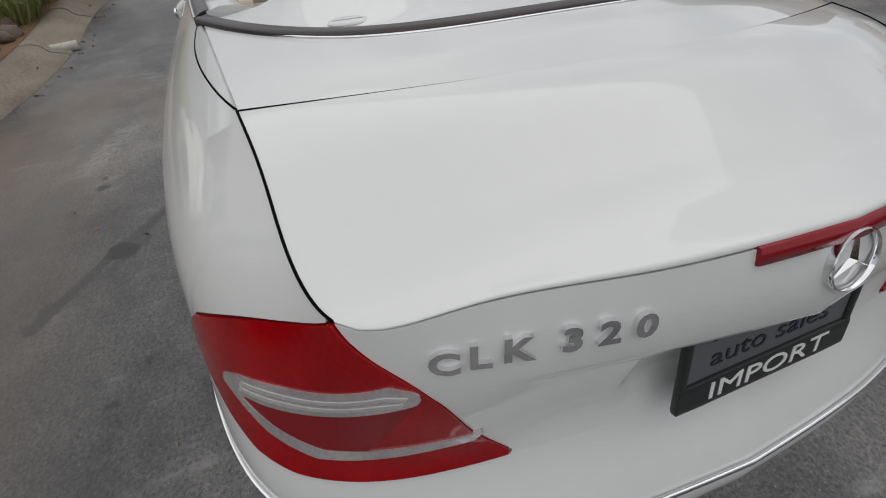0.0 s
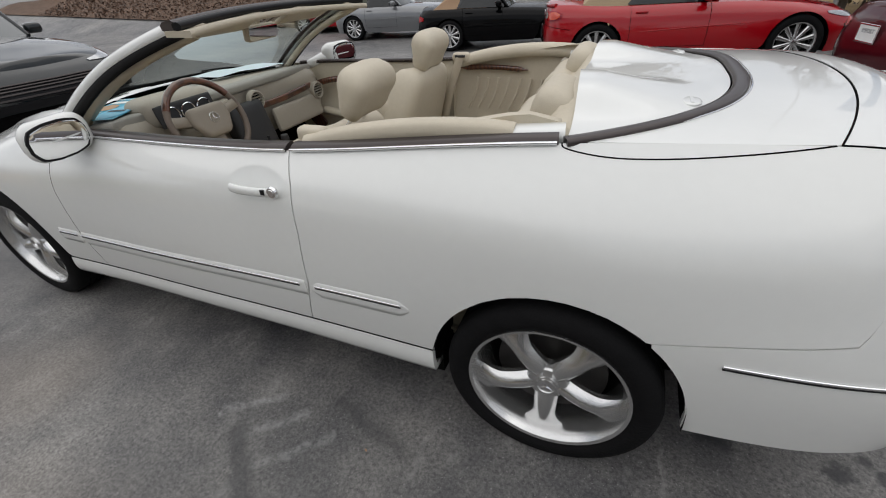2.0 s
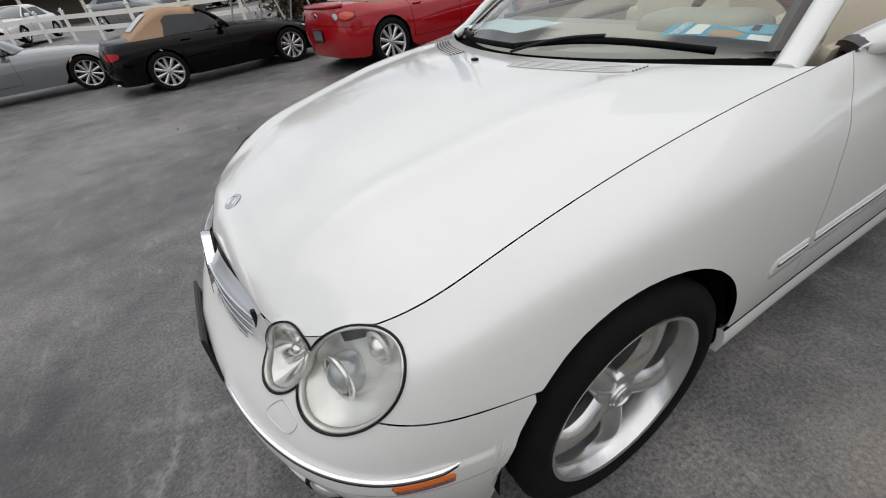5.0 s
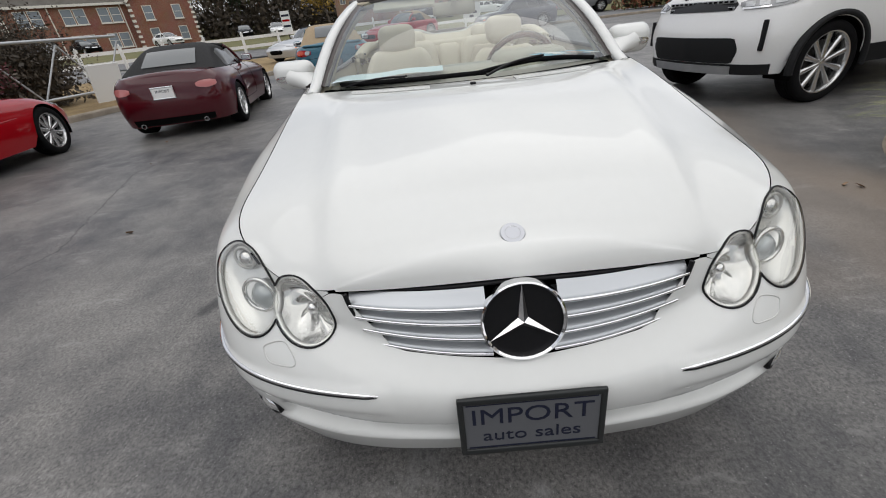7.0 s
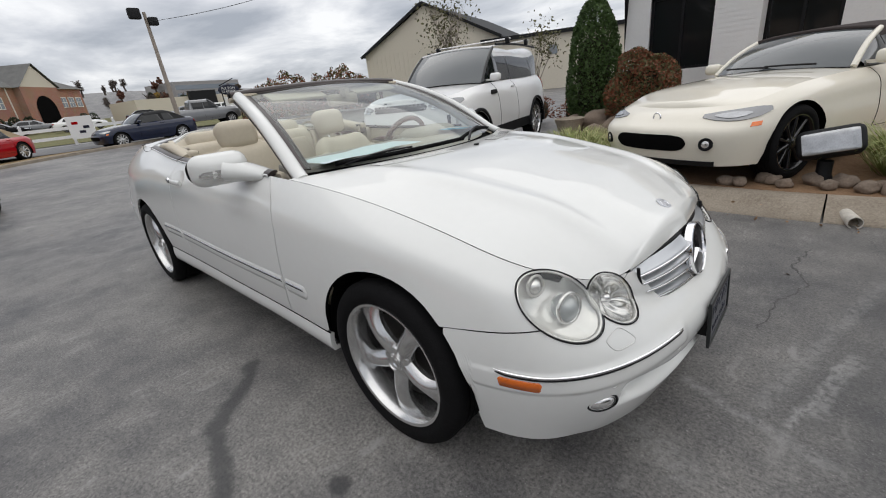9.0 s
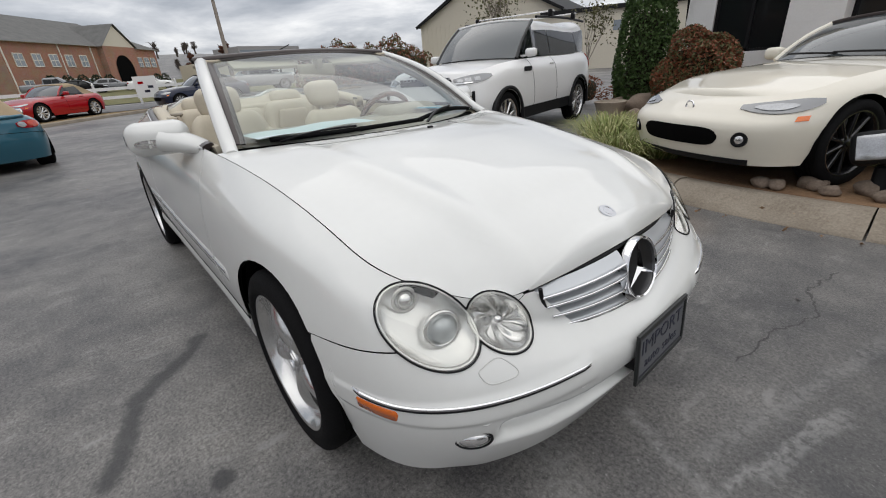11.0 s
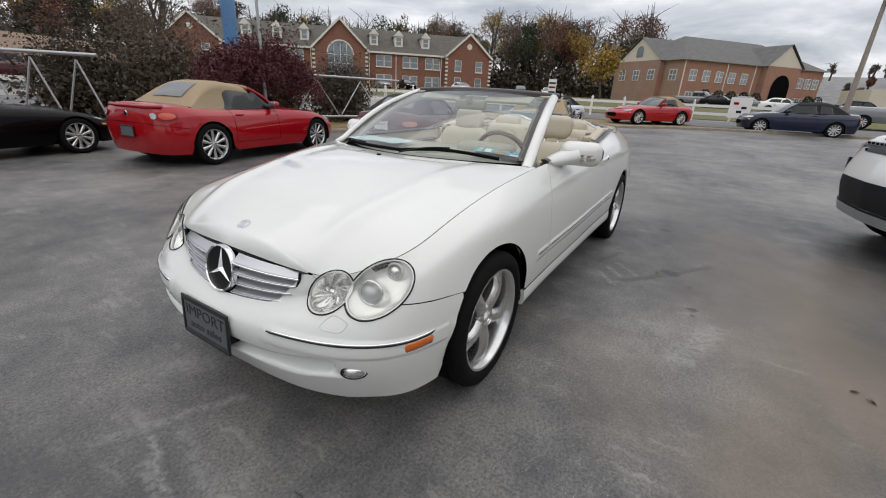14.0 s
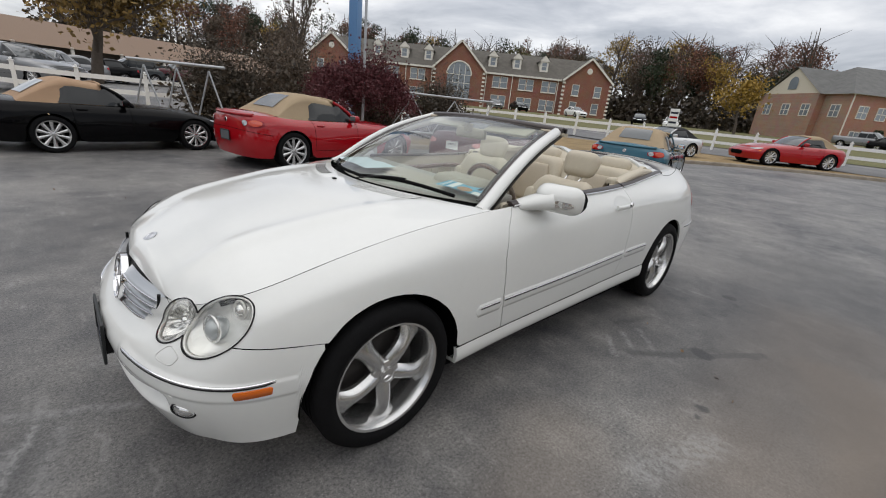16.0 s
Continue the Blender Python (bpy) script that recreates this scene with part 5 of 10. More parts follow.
# door handles, belt trims
for s, dr in ((1, doors[0]), (-1, doors[1])):
    bar = [(.835 + .185 * q, .836 + .014 * math.sin(math.pi * np.clip(q, .02, .98)) ** .5, .862 - .004 * q) for q in np.linspace(0, 1, 18)]
    me = sweep_mesh("door_handle", bar, circle_prof(.010, 12, .0145), M_WHITE)
    h = put("door_handle", me if s > 0 else mirror_mesh(me), dr)
    k = lathe_bm([(0, .004), (.010, .004), (.012, .002), (.016, .002), (.019, -.006)], 20, "y")
    bmesh.ops.translate(k, verts=k.verts, vec=(.842, .852, .866))
    me = bm_mesh("lock_barrel", k, M_CHROME)
    put("lock_barrel", me if s > 0 else mirror_mesh(me), h)
    me = bm_mesh("lock_button", box_bm(.866, .882, .850, .858, .857, .873, .002), M_BLACK)
    put("lock_button", me if s > 0 else mirror_mesh(me), h)
BELT = [(-.024, -.012), (-.022, .006), (-.008, .010), (.010, .010), (.022, .005), (.024, -.012)]
CHR = [(-.004, -.004), (-.003, .003), (.003, .003), (.004, -.004)]
for x0, x1, nm in ((.838, 1.985, "door"), (.052, .818, "quarter")):
    uu = np.linspace(uX(x0, 1), uX(x1, 1), 50)
    E = clk.at(uu, np.ones(50))
    both("belt_trim", sweep_mesh("belt_trim", E + [0, -.016, .006], BELT, M_GREYTRIM, up=(0, .25, 1)), car, "dark grey belt trim")
    both("belt_chrome", sweep_mesh("belt_chrome", E + [0, .010, .003], CHR, M_CHROME, up=(0, .6, 1)), car)

# ---- windscreen, frame, mirrors, wipers ----
base = lambda y: np.array([2.098 + .30 * (1 - (abs(y) / .66) ** 2.0), y, .944 + .016 * (1 - (abs(y) / .66) ** 2)])
head = lambda y: np.array([1.405 + .085 * (1 - (abs(y) / .52) ** 2.0), y, 1.285 + .018 * (1 - (abs(y) / .52) ** 2)])
na, nb = 41, 24
G = np.zeros((nb, na, 3))
for j, s in enumerate(np.linspace(-1, 1, na)):
    b0, h0 = base(s * .655), head(s * .515)
    for i, q in enumerate(np.linspace(0, 1, nb)):
        G[i, j] = b0 * (1 - q) + h0 * q + np.array([.02, 0, .030]) * math.sin(math.pi * q)
ws = put("windscreen", mesh_of("windscreen", G.reshape(-1, 3), grid_faces(nb, na, flip=True), M_GLASS), car, "clear raked windscreen")
ws.visible_shadow = False
# dark band round the glass
edge = np.concatenate([G[:, 0], G[-1, 1:-1], G[::-1, -1]])
put("glass_border", sweep_mesh("glass_border", edge, [(-.027, -.003), (-.027, .003), (.027, .003), (.027, -.003)], M_GREYTRIM, up=(.45, 0, .9)), ws)
for s in (1, -1):
    q = np.linspace(-.085, 1.0, 24)
    pil = []
    for k in q:
        p = np.array([2.095, .694, .946]) * (1 - k) + np.array([1.385, .548, 1.285]) * k + np.array([.024, .012, .036]) * math.sin(math.pi * max(k, 0))
        pil.append(p)
    me = sweep_mesh("windscreen_pillar", pil, [(-.034, -.018), (-.036, .004), (-.022, .018), (.004, .022), (.026, .012), (.033, -.006), (.026, -.022), (0, -.026)], M_WHITE, up=(.42, .35, .84), scale=np.full(24, .86))
    put("windscreen_pillar", me if s > 0 else mirror_mesh(me), car)
    off = np.array([-.026, -.004, -.020])
    me = sweep_mesh("pillar_seal", np.array(pil) + off, [(-.018, -.016), (-.018, .016), (.018, .016), (.018, -.016)], M_BLACK, up=(.42, .3, .84))
    put("pillar_seal", me if s > 0 else mirror_mesh(me), car)
    me = sweep_mesh("pillar_trim", np.array(pil) + np.array([-.035, -.036, -.026]), [(-.02, -.016), (-.02, .014), (.02, .014), (.02, -.016)], M_LEATHER, up=(.42, -.3, .84))
    put("pillar_trim", me if s > 0 else mirror_mesh(me), car)
ys = np.linspace(-.575, .575, 50)
hp = np.array([head(y * .9) + [-.028, y * .1, .003] for y in ys])
put("windscreen_header", sweep_mesh("windscreen_header", hp, [(-.030, -.018), (-.030, .006), (-.012, .016), (.018, .012), (.032, .002), (.030, -.014), (0, -.024)][::-1], M_GREYTRIM), car, "brown-grey header rail")
put("header_seal", sweep_mesh("header_seal", hp + [-.036, 0, -.004], circle_prof(.017, 10, .014), M_BLACK), car)
put("header_lining", sweep_mesh("header_lining", hp + [-.035, 0, -.028], [(-.045, -.012), (-.045, .010), (.05, .012), (.05, -.006)], M_LEATHER), car)
for s in (1, -1):
    part("latch_cover", rbox(.10, .12, .035, .014, 4, (1.40, s * .50, 1.268)), M_LEATHER2, car)
    vis = rbox(.15, .34, .022, .010, 5, (1.475, s * .27, 1.258), Matrix.Rotation(radians(22), 3, "Y"))
    part("sun_visor", vis, M_LEATHER, car)
mir_r = rbox(.035, .235, .068, .03, 5, (1.545, 0, 1.205), Matrix.Rotation(radians(8), 3, "Z") @ Matrix.Rotation(radians(-8), 3, "Y"))
im = part("interior_mirror", mir_r, M_LEATHER2, car)
g = rbox(.004, .215, .052, .002, 3, (1.526, 0, 1.203), Matrix.Rotation(radians(8), 3, "Z") @ Matrix.Rotation(radians(-8), 3, "Y"))
part("mirror_glass", g, M_MIRROR, im)
part("mirror_stalk", box_bm(1.545, 1.60, -.015, .015, 1.215, 1.262, .004), M_LEATHER2, im)


def door_mirror(s):
    def shape(q):
        # shell rounded forward, flat glass side to the rear
        k = max(0, (q.x + .055) / .11)
        return Vector((q.x - .030 * max(0, (q.y + .10) / .2) ** 2 * k, q.y * (1 - .10 * k ** 2), q.z * (1 - .34 * k ** 2) + .006 * k))
    parts = []
    bm = rbox(.120, .245, .150, .058, 9, (0, 0, 0), None, shape)
    bmesh.ops.rotate(bm, verts=bm.verts, cent=(0, 0, 0), matrix=Matrix.Rotation(radians(10), 3, "Z"))
    bmesh.ops.translate(bm, verts=bm.verts, vec=(1.785, .876, .978))
    shell = np.array([v.co for v in bm.verts])
    shell = shell[shell[:, 0] > 1.775]
    me = bm_mesh("door_mirror", bm, M_WHITE)
    ob = put("door_mirror", me if s > 0 else mirror_mesh(me), car, "white door mirror with clear indicator strip")
    for nm, wy, wz, x, mtl in (("mirror_surround", .215, .130, 1.7295, M_BLACK), ("mirror_glass", .200, .114, 1.7265, M_MIRROR)):
        g = rbox(.008, wy, wz, .003, 8)
        for v in g.verts:
            r = math.hypot(v.co.y / (wy / 2), v.co.z / (wz / 2))
            if r > .8:
                v.co.y, v.co.z = v.co.y / max(r, 1) ** .7, v.co.z / max(r, 1) ** .7
        bmesh.ops.rotate(g, verts=g.verts, cent=(0, 0, 0), matrix=Matrix.Rotation(radians(10), 3, "Z"))
        bmesh.ops.translate(g, verts=g.verts, vec=(x, .886, .978))
        parts.append((nm, g, mtl))
    for nm, b3, mtl in parts:
        me = bm_mesh(nm, b3, mtl)
        put(nm, me if s > 0 else mirror_mesh(me), ob)
    # tapering arm down to the corner of the door
    arm_ = smooth_path([(1.790, .850, .972), (1.822, .812, .960), (1.868, .772, .946), (1.925, .735, .930)], 14)
    sc_ = np.interp(np.linspace(0, 1, 14), [0, .5, 1], [2.0, 1.55, 1.05])
    me = sweep_mesh("mirror_foot", arm_, [(.040 * math.cos(t_), .026 * math.sin(t_)) for t_ in np.linspace(0, 2 * math.pi, 16, endpoint=False)], M_WHITE, up=(0, 0, 1), scale=sc_)
    put("mirror_foot", me if s > 0 else mirror_mesh(me), ob)
    # clear indicator let into the front of the shell
    def skin_x(y, z):
        w = 1 / ((shell[:, 1] - y) ** 2 + (shell[:, 2] - z) ** 2 + 2e-5) ** 2
        return float((shell[:, 0] * w).sum() / w.sum())
    for nm, half, ya, yb, lift, mtl in (("mirror_indicator", .0170, .858, .970, .0085, M_CLEARREF), ("indicator_bar", .0026, .866, .962, .0105, M_LAMPGREY)):
        Q = np.zeros((22, 6, 3))
        for i, a in enumerate(np.linspace(0, 1, 22)):
            e = max(.1, 1 - abs(2 * a - 1) ** 3.5) ** .5
            for j, b3 in enumerate(np.linspace(-1, 1, 6)):
                y, z = ya + (yb - ya) * a, .965 + half * e * b3
                Q[i, j] = (skin_x(y, z) + lift, y, z)
        me = mesh_of(nm, Q.reshape(-1, 3), grid_faces(22, 6), mtl)
        put(nm, me if s > 0 else mirror_mesh(me), ob)


door_mirror(1)
door_mirror(-1)
# cowl, wipers, hood louvres
cow = []
for y in np.linspace(-.70, .70, 41):
    b0 = base(min(.655, abs(y)) * (1 if y >= 0 else -1))
    cow.append([(b0[0] - .02, y * .94, b0[2] - .020), (b0[0] + .03, y * .94, b0[2] - .040), (b0[0] + .07, y * .94, b0[2] - .05)])
put("cowl", mesh_of("cowl", np.array(cow).reshape(-1, 3), grid_faces(41, 3, flip=True), M_VOID), car, "black plastic cowl under the windscreen")


def wiper(pts, name="wiper"):
    p = smooth_path(pts, 24)
    ob = put(name, sweep_mesh(name, p + [0, 0, .008], [(-.0045, -.003), (-.004, .004), (.004, .004), (.0045, -.003)], M_BLACK, up=(.4, 0, .9)), car, "black windscreen wiper")
    put("wiper_blade", sweep_mesh("wiper_blade", p + [0, 0, .006], [(-.004, -.010), (-.004, .006), (.004, .006), (.004, -.010)], M_RUB, up=(.4, 0, .9)), ob)
    put("wiper_arm", sweep_mesh("wiper_arm", smooth_path([p[12] + [0, 0, .018], (p[12] + p[0]) / 2 + [.012, 0, .016], p[0] + [.03, .03, -.004]], 10), [(-.006, -.003), (-.005, .004), (.005, .004), (.006, -.003)], M_BLACK), ob)


def on_screen(y, q):
    i = q * (nb - 1)
    s = (y / (.655 + (.515 - .655) * q) + 1) / 2 * (na - 1)
    return Vector(G[int(round(i)), int(np.clip(round(s), 0, na - 1))])


wiper([on_screen(.02, .0), on_screen(.25, .04), on_screen(.55, .0)])
wiper([on_screen(-.55, .0), on_screen(-.3, .0), on_screen(.05, .0)])
M_SLOT = mat("louvre_shadow", (.10, .10, .10), .8)
for s in (1, -1):
    for k in range(5):
        pts = []
        for w in np.linspace(0, 1, 10):
            # louvre band parallel to the rear edge of the hood
            y = s * (.16 + .32 * w)
            xr = 2.118 + .31 * (1 - (abs(y) / .70) ** 2) + .045 + .013 * k
            i = np.abs(HOOD[:, :, 0] - xr) + 3 * np.abs(HOOD[:, :, 1] - y)
            z = HOOD[np.unravel_index(i.argmin(), i.shape)][2]
            pts.append((xr, y, z + .0015))
        put("hood_louvre", sweep_mesh("hood_louvre", smooth_path(pts, 12), [(-.0036, -.003), (-.003, .001), (.003, .001), (.0036, -.003)], M_SLOT), hood)
        put("louvre_fin", sweep_mesh("louvre_fin", smooth_path(np.array(pts) + [.008, 0, .001], 12), circle_prof(.0020, 6), M_WHITE), hood)
nz = rbox(.018, .022, .010, .004, 3, (2.52, 0, float(HOOD[np.abs(HOOD[:, 30, 0] - 2.52).argmin(), 30, 2]) + .003))
part("washer_jet", nz, M_BLACK, hood)

# ---- cabin of the convertible ----
def inner_wall(x0, x1, n, m, yin, z0, ztop):
    """Side lining from the belt down to the floor, left side."""
    G = np.zeros((n, m, 3))
    for i, x in enumerate(np.linspace(x0, x1, n)):
        e = clk.at(clk.u_x(x, 1.0), 1.0)
        for j, w in enumerate(np.linspace(0, 1, m)):
            z = ztop(x) + (z0 - ztop(x)) * w
            G[i, j] = (x, float(e[1]) - .028 - yin(x, w), z)
    return G


beltz = lambda x: float(clk.at(clk.u_x(x, 1.0), 1.0)[2])
arm = lambda x, w: .035 * math.exp(-((w - .50) / .10) ** 2) * np.clip((x - .95) / .25, 0, 1) + .012 * math.sin(min(1, w * 8) * math.pi / 2) + .02 * w
G = inner_wall(.86, 2.02, 60, 26, arm, .30, lambda x: beltz(x) + .004)
both("door_lining", panel_mesh("door_lining", G, M_LEATHER, gap=0, lip=.02, flip=True), car, "cream leather door lining")
qarm = lambda x, w: .02 + .05 * np.clip((.55 - x) / .4, 0, 1) + .03 * math.exp(-((w - .55) / .2) ** 2)
G = inner_wall(.06, .855, 40, 26, qarm, .30, lambda x: beltz(x) + .008 + .035 * np.clip((.6 - x) / .4, 0, 1) * np.clip((x - .02) / .12, 0, 1))
both("quarter_lining", panel_mesh("quarter_lining", G, M_LEATHER, gap=0, lip=.03, flip=True), car, "cream leather rear side lining")
# padded ledge along the rear sides
led = [(x, float(clk.at(clk.u_x(x, 1.0), 1.0)[1]) - .065, beltz(x) + .012 + .030 * math.sin(math.pi * np.clip((x - .16) / .62, 0, 1)) ** .7) for x in np.linspace(.17, .80, 24)]
both("side_ledge", sweep_mesh("side_ledge", led, [(-.035, -.04), (-.038, .004), (-.02, .016), (.014, .014), (.036, 0), (.04, -.04)], M_LEATHER), car)
# white corner cover beside the tonneau
cc = [(x, float(clk.at(clk.u_x(x, 1.0), 1.0)[1]) - .07, beltz(x) + .010) for x in np.linspace(.045, .20, 10)]
both("corner_cover", sweep_mesh("corner_cover", cc, [(-.05, -.02), (-.05, .006), (-.02, .014), (.02, .012), (.05, .0), (.05, -.02)], M_WHITE), car)
# wood trims and switches on the doors
tr = smooth_path([(1.92, .672, .80), (1.75, .668, .845), (1.45, .668, .868), (1.1, .672, .878), (.90, .674, .872)], 40)
sc = np.clip(np.minimum(np.linspace(0, 1, 40), 1 - np.linspace(0, 1, 40)) * 9, .15, 1)
both("wood_trim", sweep_mesh("wood_trim", tr, [(-.006, -.018), (-.006, .018), (.008, .014), (.008, -.014)], M_WOOD, up=(0, 0, 1), scale=sc), car, "burr walnut door trim")
tr = smooth_path([(.82, .668, .93), (.60, .664, .935), (.42, .640, .925)], 24)
sc = np.clip(np.minimum(np.linspace(0, 1, 24), 1 - np.linspace(0, 1, 24)) * 8, .15, 1)
both("wood_trim", sweep_mesh("wood_trim", tr, [(-.006, -.013), (-.006, .013), (.008, .010), (.008, -.010)], M_WOOD, scale=sc), car)
for s in (1, -1):
    grip = smooth_path([(1.80, s * .650, .66), (1.55, s * .635, .635), (1.30, s * .632, .645), (1.10, s * .640, .69)], 20)
    put("armrest", sweep_mesh("armrest", grip, circle_prof(.030, 12, .024), M_LEATHER), car)
    for k in range(2):
        part("seat_switch", rbox(.032, .012, .012, .004, 3, (1.63 + .012 * k, s * .652, .765 + .03 * k), Matrix.Rotation(radians(70 * k), 3, "Y")), M_BLACK, car)
    part("door_release", rbox(.06, .012, .028, .006, 4, (1.86, s * .664, .835)), M_LEATHER2, car)
    part("door_speaker", rbox(.17, .016, .095, .007, 5, (1.90, s * .664, .60), Matrix.Rotation(radians(-50), 3, "Y")), M_WOOD, car)
    part("lock_pin", lathe_bm([(0, .03), (.004, .03), (.005, .026), (.005, 0)], 10, "z"), M_BLACK, car).location = (.94, s * .706, .955)
    # pleats in the quarter lining
    for k in range(7):
        p = [(.76 - .06 * k, s * (.648 - .004 * k), .72), (.72 - .06 * k, s * (.646 - .004 * k), .80), (.70 - .06 * k, s * (.648 - .004 * k), .885)]
        put("pleat", sweep_mesh("pleat", smooth_path(p, 8), circle_prof(.007, 6), M_LEATHER), car)
    for k in range(9):
        p = [(1.02 + .075 * k, s * .660, .74), (1.05 + .075 * k, s * .664, .80), (1.045 + .075 * k, s * .668, .845)]
        put("pleat", sweep_mesh("pleat", smooth_path(p, 8), circle_prof(.006, 6), M_LEATHER), car)
part("cabin_floor", join_bm(box_bm(.30, 2.15, -.68, .68, .285, .31), box_bm(.20, .55, -.66, .66, .30, .40)), M_CARPET, car, "beige carpet")
part("firewall", box_bm(2.16, 2.20, -.68, .68, .30, .90), M_VOID, car)
part("rear_bulkhead", box_bm(-.06, -.02, -.66, .66, .30, 1.0), M_VOID, car)
# centre tunnel and console
def tun(q):
    return Vector((q.x, q.y * (1 - .15 * (q.z > 0)), q.z + (.06 * max(0, q.x) if q.z > 0 else 0)))
part("console", rbox(1.30, .26, .30, .04, 6, (1.30, 0, .43), None, tun), M_LEATHER2, car, "beige centre console")
part("console_wood", rbox(.42, .15, .02, .008, 4, (1.62, 0, .605), Matrix.Rotation(radians(-6), 3, "Y")), M_WOOD, car)
part("gear_lever", join_bm(lathe_bm([(.0, .10), (.018, .095), (.022, .075), (.016, .05), (.008, .04), (.008, -.02)], 16, "z")), M_DASHDK, car).location = (1.58, 0, .62)


def seat_front(y, back_top, lean, hr, label):
    """A front seat: cushion, bolsters, backrest, headrest on posts."""
    st = new("front_seat")
    st.parent = car
    tagged(st, label)
    def cush(q):
        f = 1 - (abs(q.y) / .26) ** 2
        return Vector((q.x, q.y * (1 - .08 * (q.x > .1)), q.z + (-.022 * max(0, f) if q.z > 0 else 0) + (.03 * q.x)))
    part("seat_cushion", rbox(.54, .52, .17, .06, 9, (1.26, y, .47), Matrix.Rotation(radians(-6), 3, "Y"), cush), M_LEATHER, st)
    part("seat_base", box_bm(1.02, 1.50, y - .22, y + .22, .30, .42, .02), M_PLAST, st)
    for k in (1, -1):
        part("seat_bolster", rbox(.46, .085, .10, .04, 6, (1.27, y + k * .235, .535), Matrix.Rotation(radians(-6), 3, "Y")), M_LEATHER, st)
    def back(q):
        w = q.z / back_top + .5
        yy = q.y * (1 - .32 * max(0, w - .55) ** 1.3 / .45 ** 1.3 * .9)
        dish = -.03 * max(0, 1 - (abs(q.y) / .2) ** 2) if q.x > 0 else 0
        return Vector((q.x + dish + .03 * math.sin(w * math.pi) * (q.x > 0), yy, q.z))
    rot = Matrix.Rotation(radians(-lean), 3, "Y")
    H = back_top
    c = Vector((1.04, y, .50)) + rot @ Vector((0, 0, H / 2))
    part("seat_backrest", rbox(.15, .53, H, .065, 10, c, rot, back), M_LEATHER, st)
    for k in (1, -1):
        cb = Vector((1.04, y + k * .205, .50)) + rot @ Vector((.075, 0, H * .42))
        part("back_bolster", rbox(.09, .085, H * .62, .04, 6, cb, rot @ Matrix.Rotation(radians(-k * 5), 3, "X")), M_LEATHER, st)
    top = Vector((1.04, y, .50)) + rot @ Vector((0, 0, H))
    hc = Vector(hr)
    for k in (1, -1):
        post = [top + Vector((0, k * .055, -.03)), hc + Vector((-.01, k * .055, -.05))]
        put("headrest_post", sweep_mesh("headrest_post", smooth_path([post[0], (post[0] + post[1]) / 2, post[1]], 6), circle_prof(.006, 8), M_CHROME, up=(1, 0, 0)), st)
    def hrd(q):
        return Vector((q.x * (1 - .25 * (q.z < 0)) - .02 * (abs(q.y) / .13) ** 2, q.y * (1 - .12 * max(0, -q.z) / .09), q.z))
    part("headrest", rbox(.125, .265, .185, .058, 8, hc, rot, hrd), M_LEATHER, st)
    put("seat_seam", sweep_mesh("seat_seam", smooth_path([top + Vector((.07, k * .17, -.05 - .35 * abs(k))) for k in (-1, -.6, 0, .6, 1)], 20), circle_prof(.003, 5), M_LEATHER2, up=(1, 0, 0)), st)


seat_front(.375, .48, 22, (.775, .385, 1.055), "cream leather front seat with raised headrest")
seat_front(-.375, .52, 16, (.875, -.385, 1.065), "cream leather front seat")
# rear seats
for s in (1, -1):
    rs = new("rear_seat")
    rs.parent = car
    tagged(rs, "cream leather rear bucket seat")
    rot = Matrix.Rotation(radians(-20), 3, "Y")
    def rb(q):
        return Vector((q.x - .05 * max(0, 1 - (q.y / .2) ** 2 - (q.z / .26) ** 2) * (q.x > 0), q.y * (1 - .18 * max(0, q.z) / .28), q.z))
    part("rear_backrest", rbox(.17, .50, .56, .085, 10, (.245, s * .325, .745), rot, rb), M_LEATHER, rs)
    part("rear_inner_pad", rbox(.05, .34, .36, .024, 7, (.315, s * .325, .77), rot, lambda q: Vector((q.x - .04 * (q.y / .17) ** 2 * 0, q.y * (1 - .3 * max(0, q.z) / .18), q.z))), M_LEATHER2, rs)
    part("rear_headrest", rbox(.14, .27, .13, .055, 7, (.105, s * .335, 1.02), rot), M_LEATHER, rs)
    part("rear_cushion", rbox(.50, .48, .16, .06, 8, (.50, s * .33, .44), Matrix.Rotation(radians(-8), 3, "Y")), M_LEATHER, rs)
    slot = rbox(.03, .10, .022, .010, 4, (.225, s * .545, .985), rot)
    part("belt_guide", slot, M_PLAST, rs)
    belt = smooth_path([(.245, s * .545, .975), (.335, s * .50, .80), (.40, s * .46, .60), (.45, s * .44, .52)], 16)
    put("seat_belt", sweep_mesh("seat_belt", belt, [(-.024, -.0015), (-.024, .0015), (.024, .0015), (.024, -.0015)], M_LEATHER2, up=(.9, 0, .4)), rs)
    part("belt_buckle", rbox(.02, .05, .03, .006, 3, (.40, s * .46, .60)), M_BLACK, rs)
part("rear_centre_pad", rbox(.14, .20, .52, .05, 7, (.215, 0, .72), Matrix.Rotation(radians(-20), 3, "Y")), M_LEATHER, car)
part("rear_shelf", rbox(.16, 1.22, .10, .04, 7, (.085, 0, .955)), M_LEATHER, car)
# front belts on the side of the cabin
for s in (1, -1):
    part("belt_tower", rbox(.10, .05, .05, .018, 4, (.80, s * .66, .985)), M_LEATHER, car)
    part("tower_slot", rbox(.06, .006, .014, .003, 3, (.80, s * .634, .993)), M_DASHDK, car)
    b = smooth_path([(.80, s * .632, .985), (.86, s * .60, .80), (.92, s * .60, .50), (.93, s * .60, .40)], 14)
    put("seat_belt", sweep_mesh("seat_belt", b, [(-.023, -.0015), (-.023, .0015), (.023, .0015), (.023, -.0015)], M_LEATHER2, up=(0, 1, .2)), car)

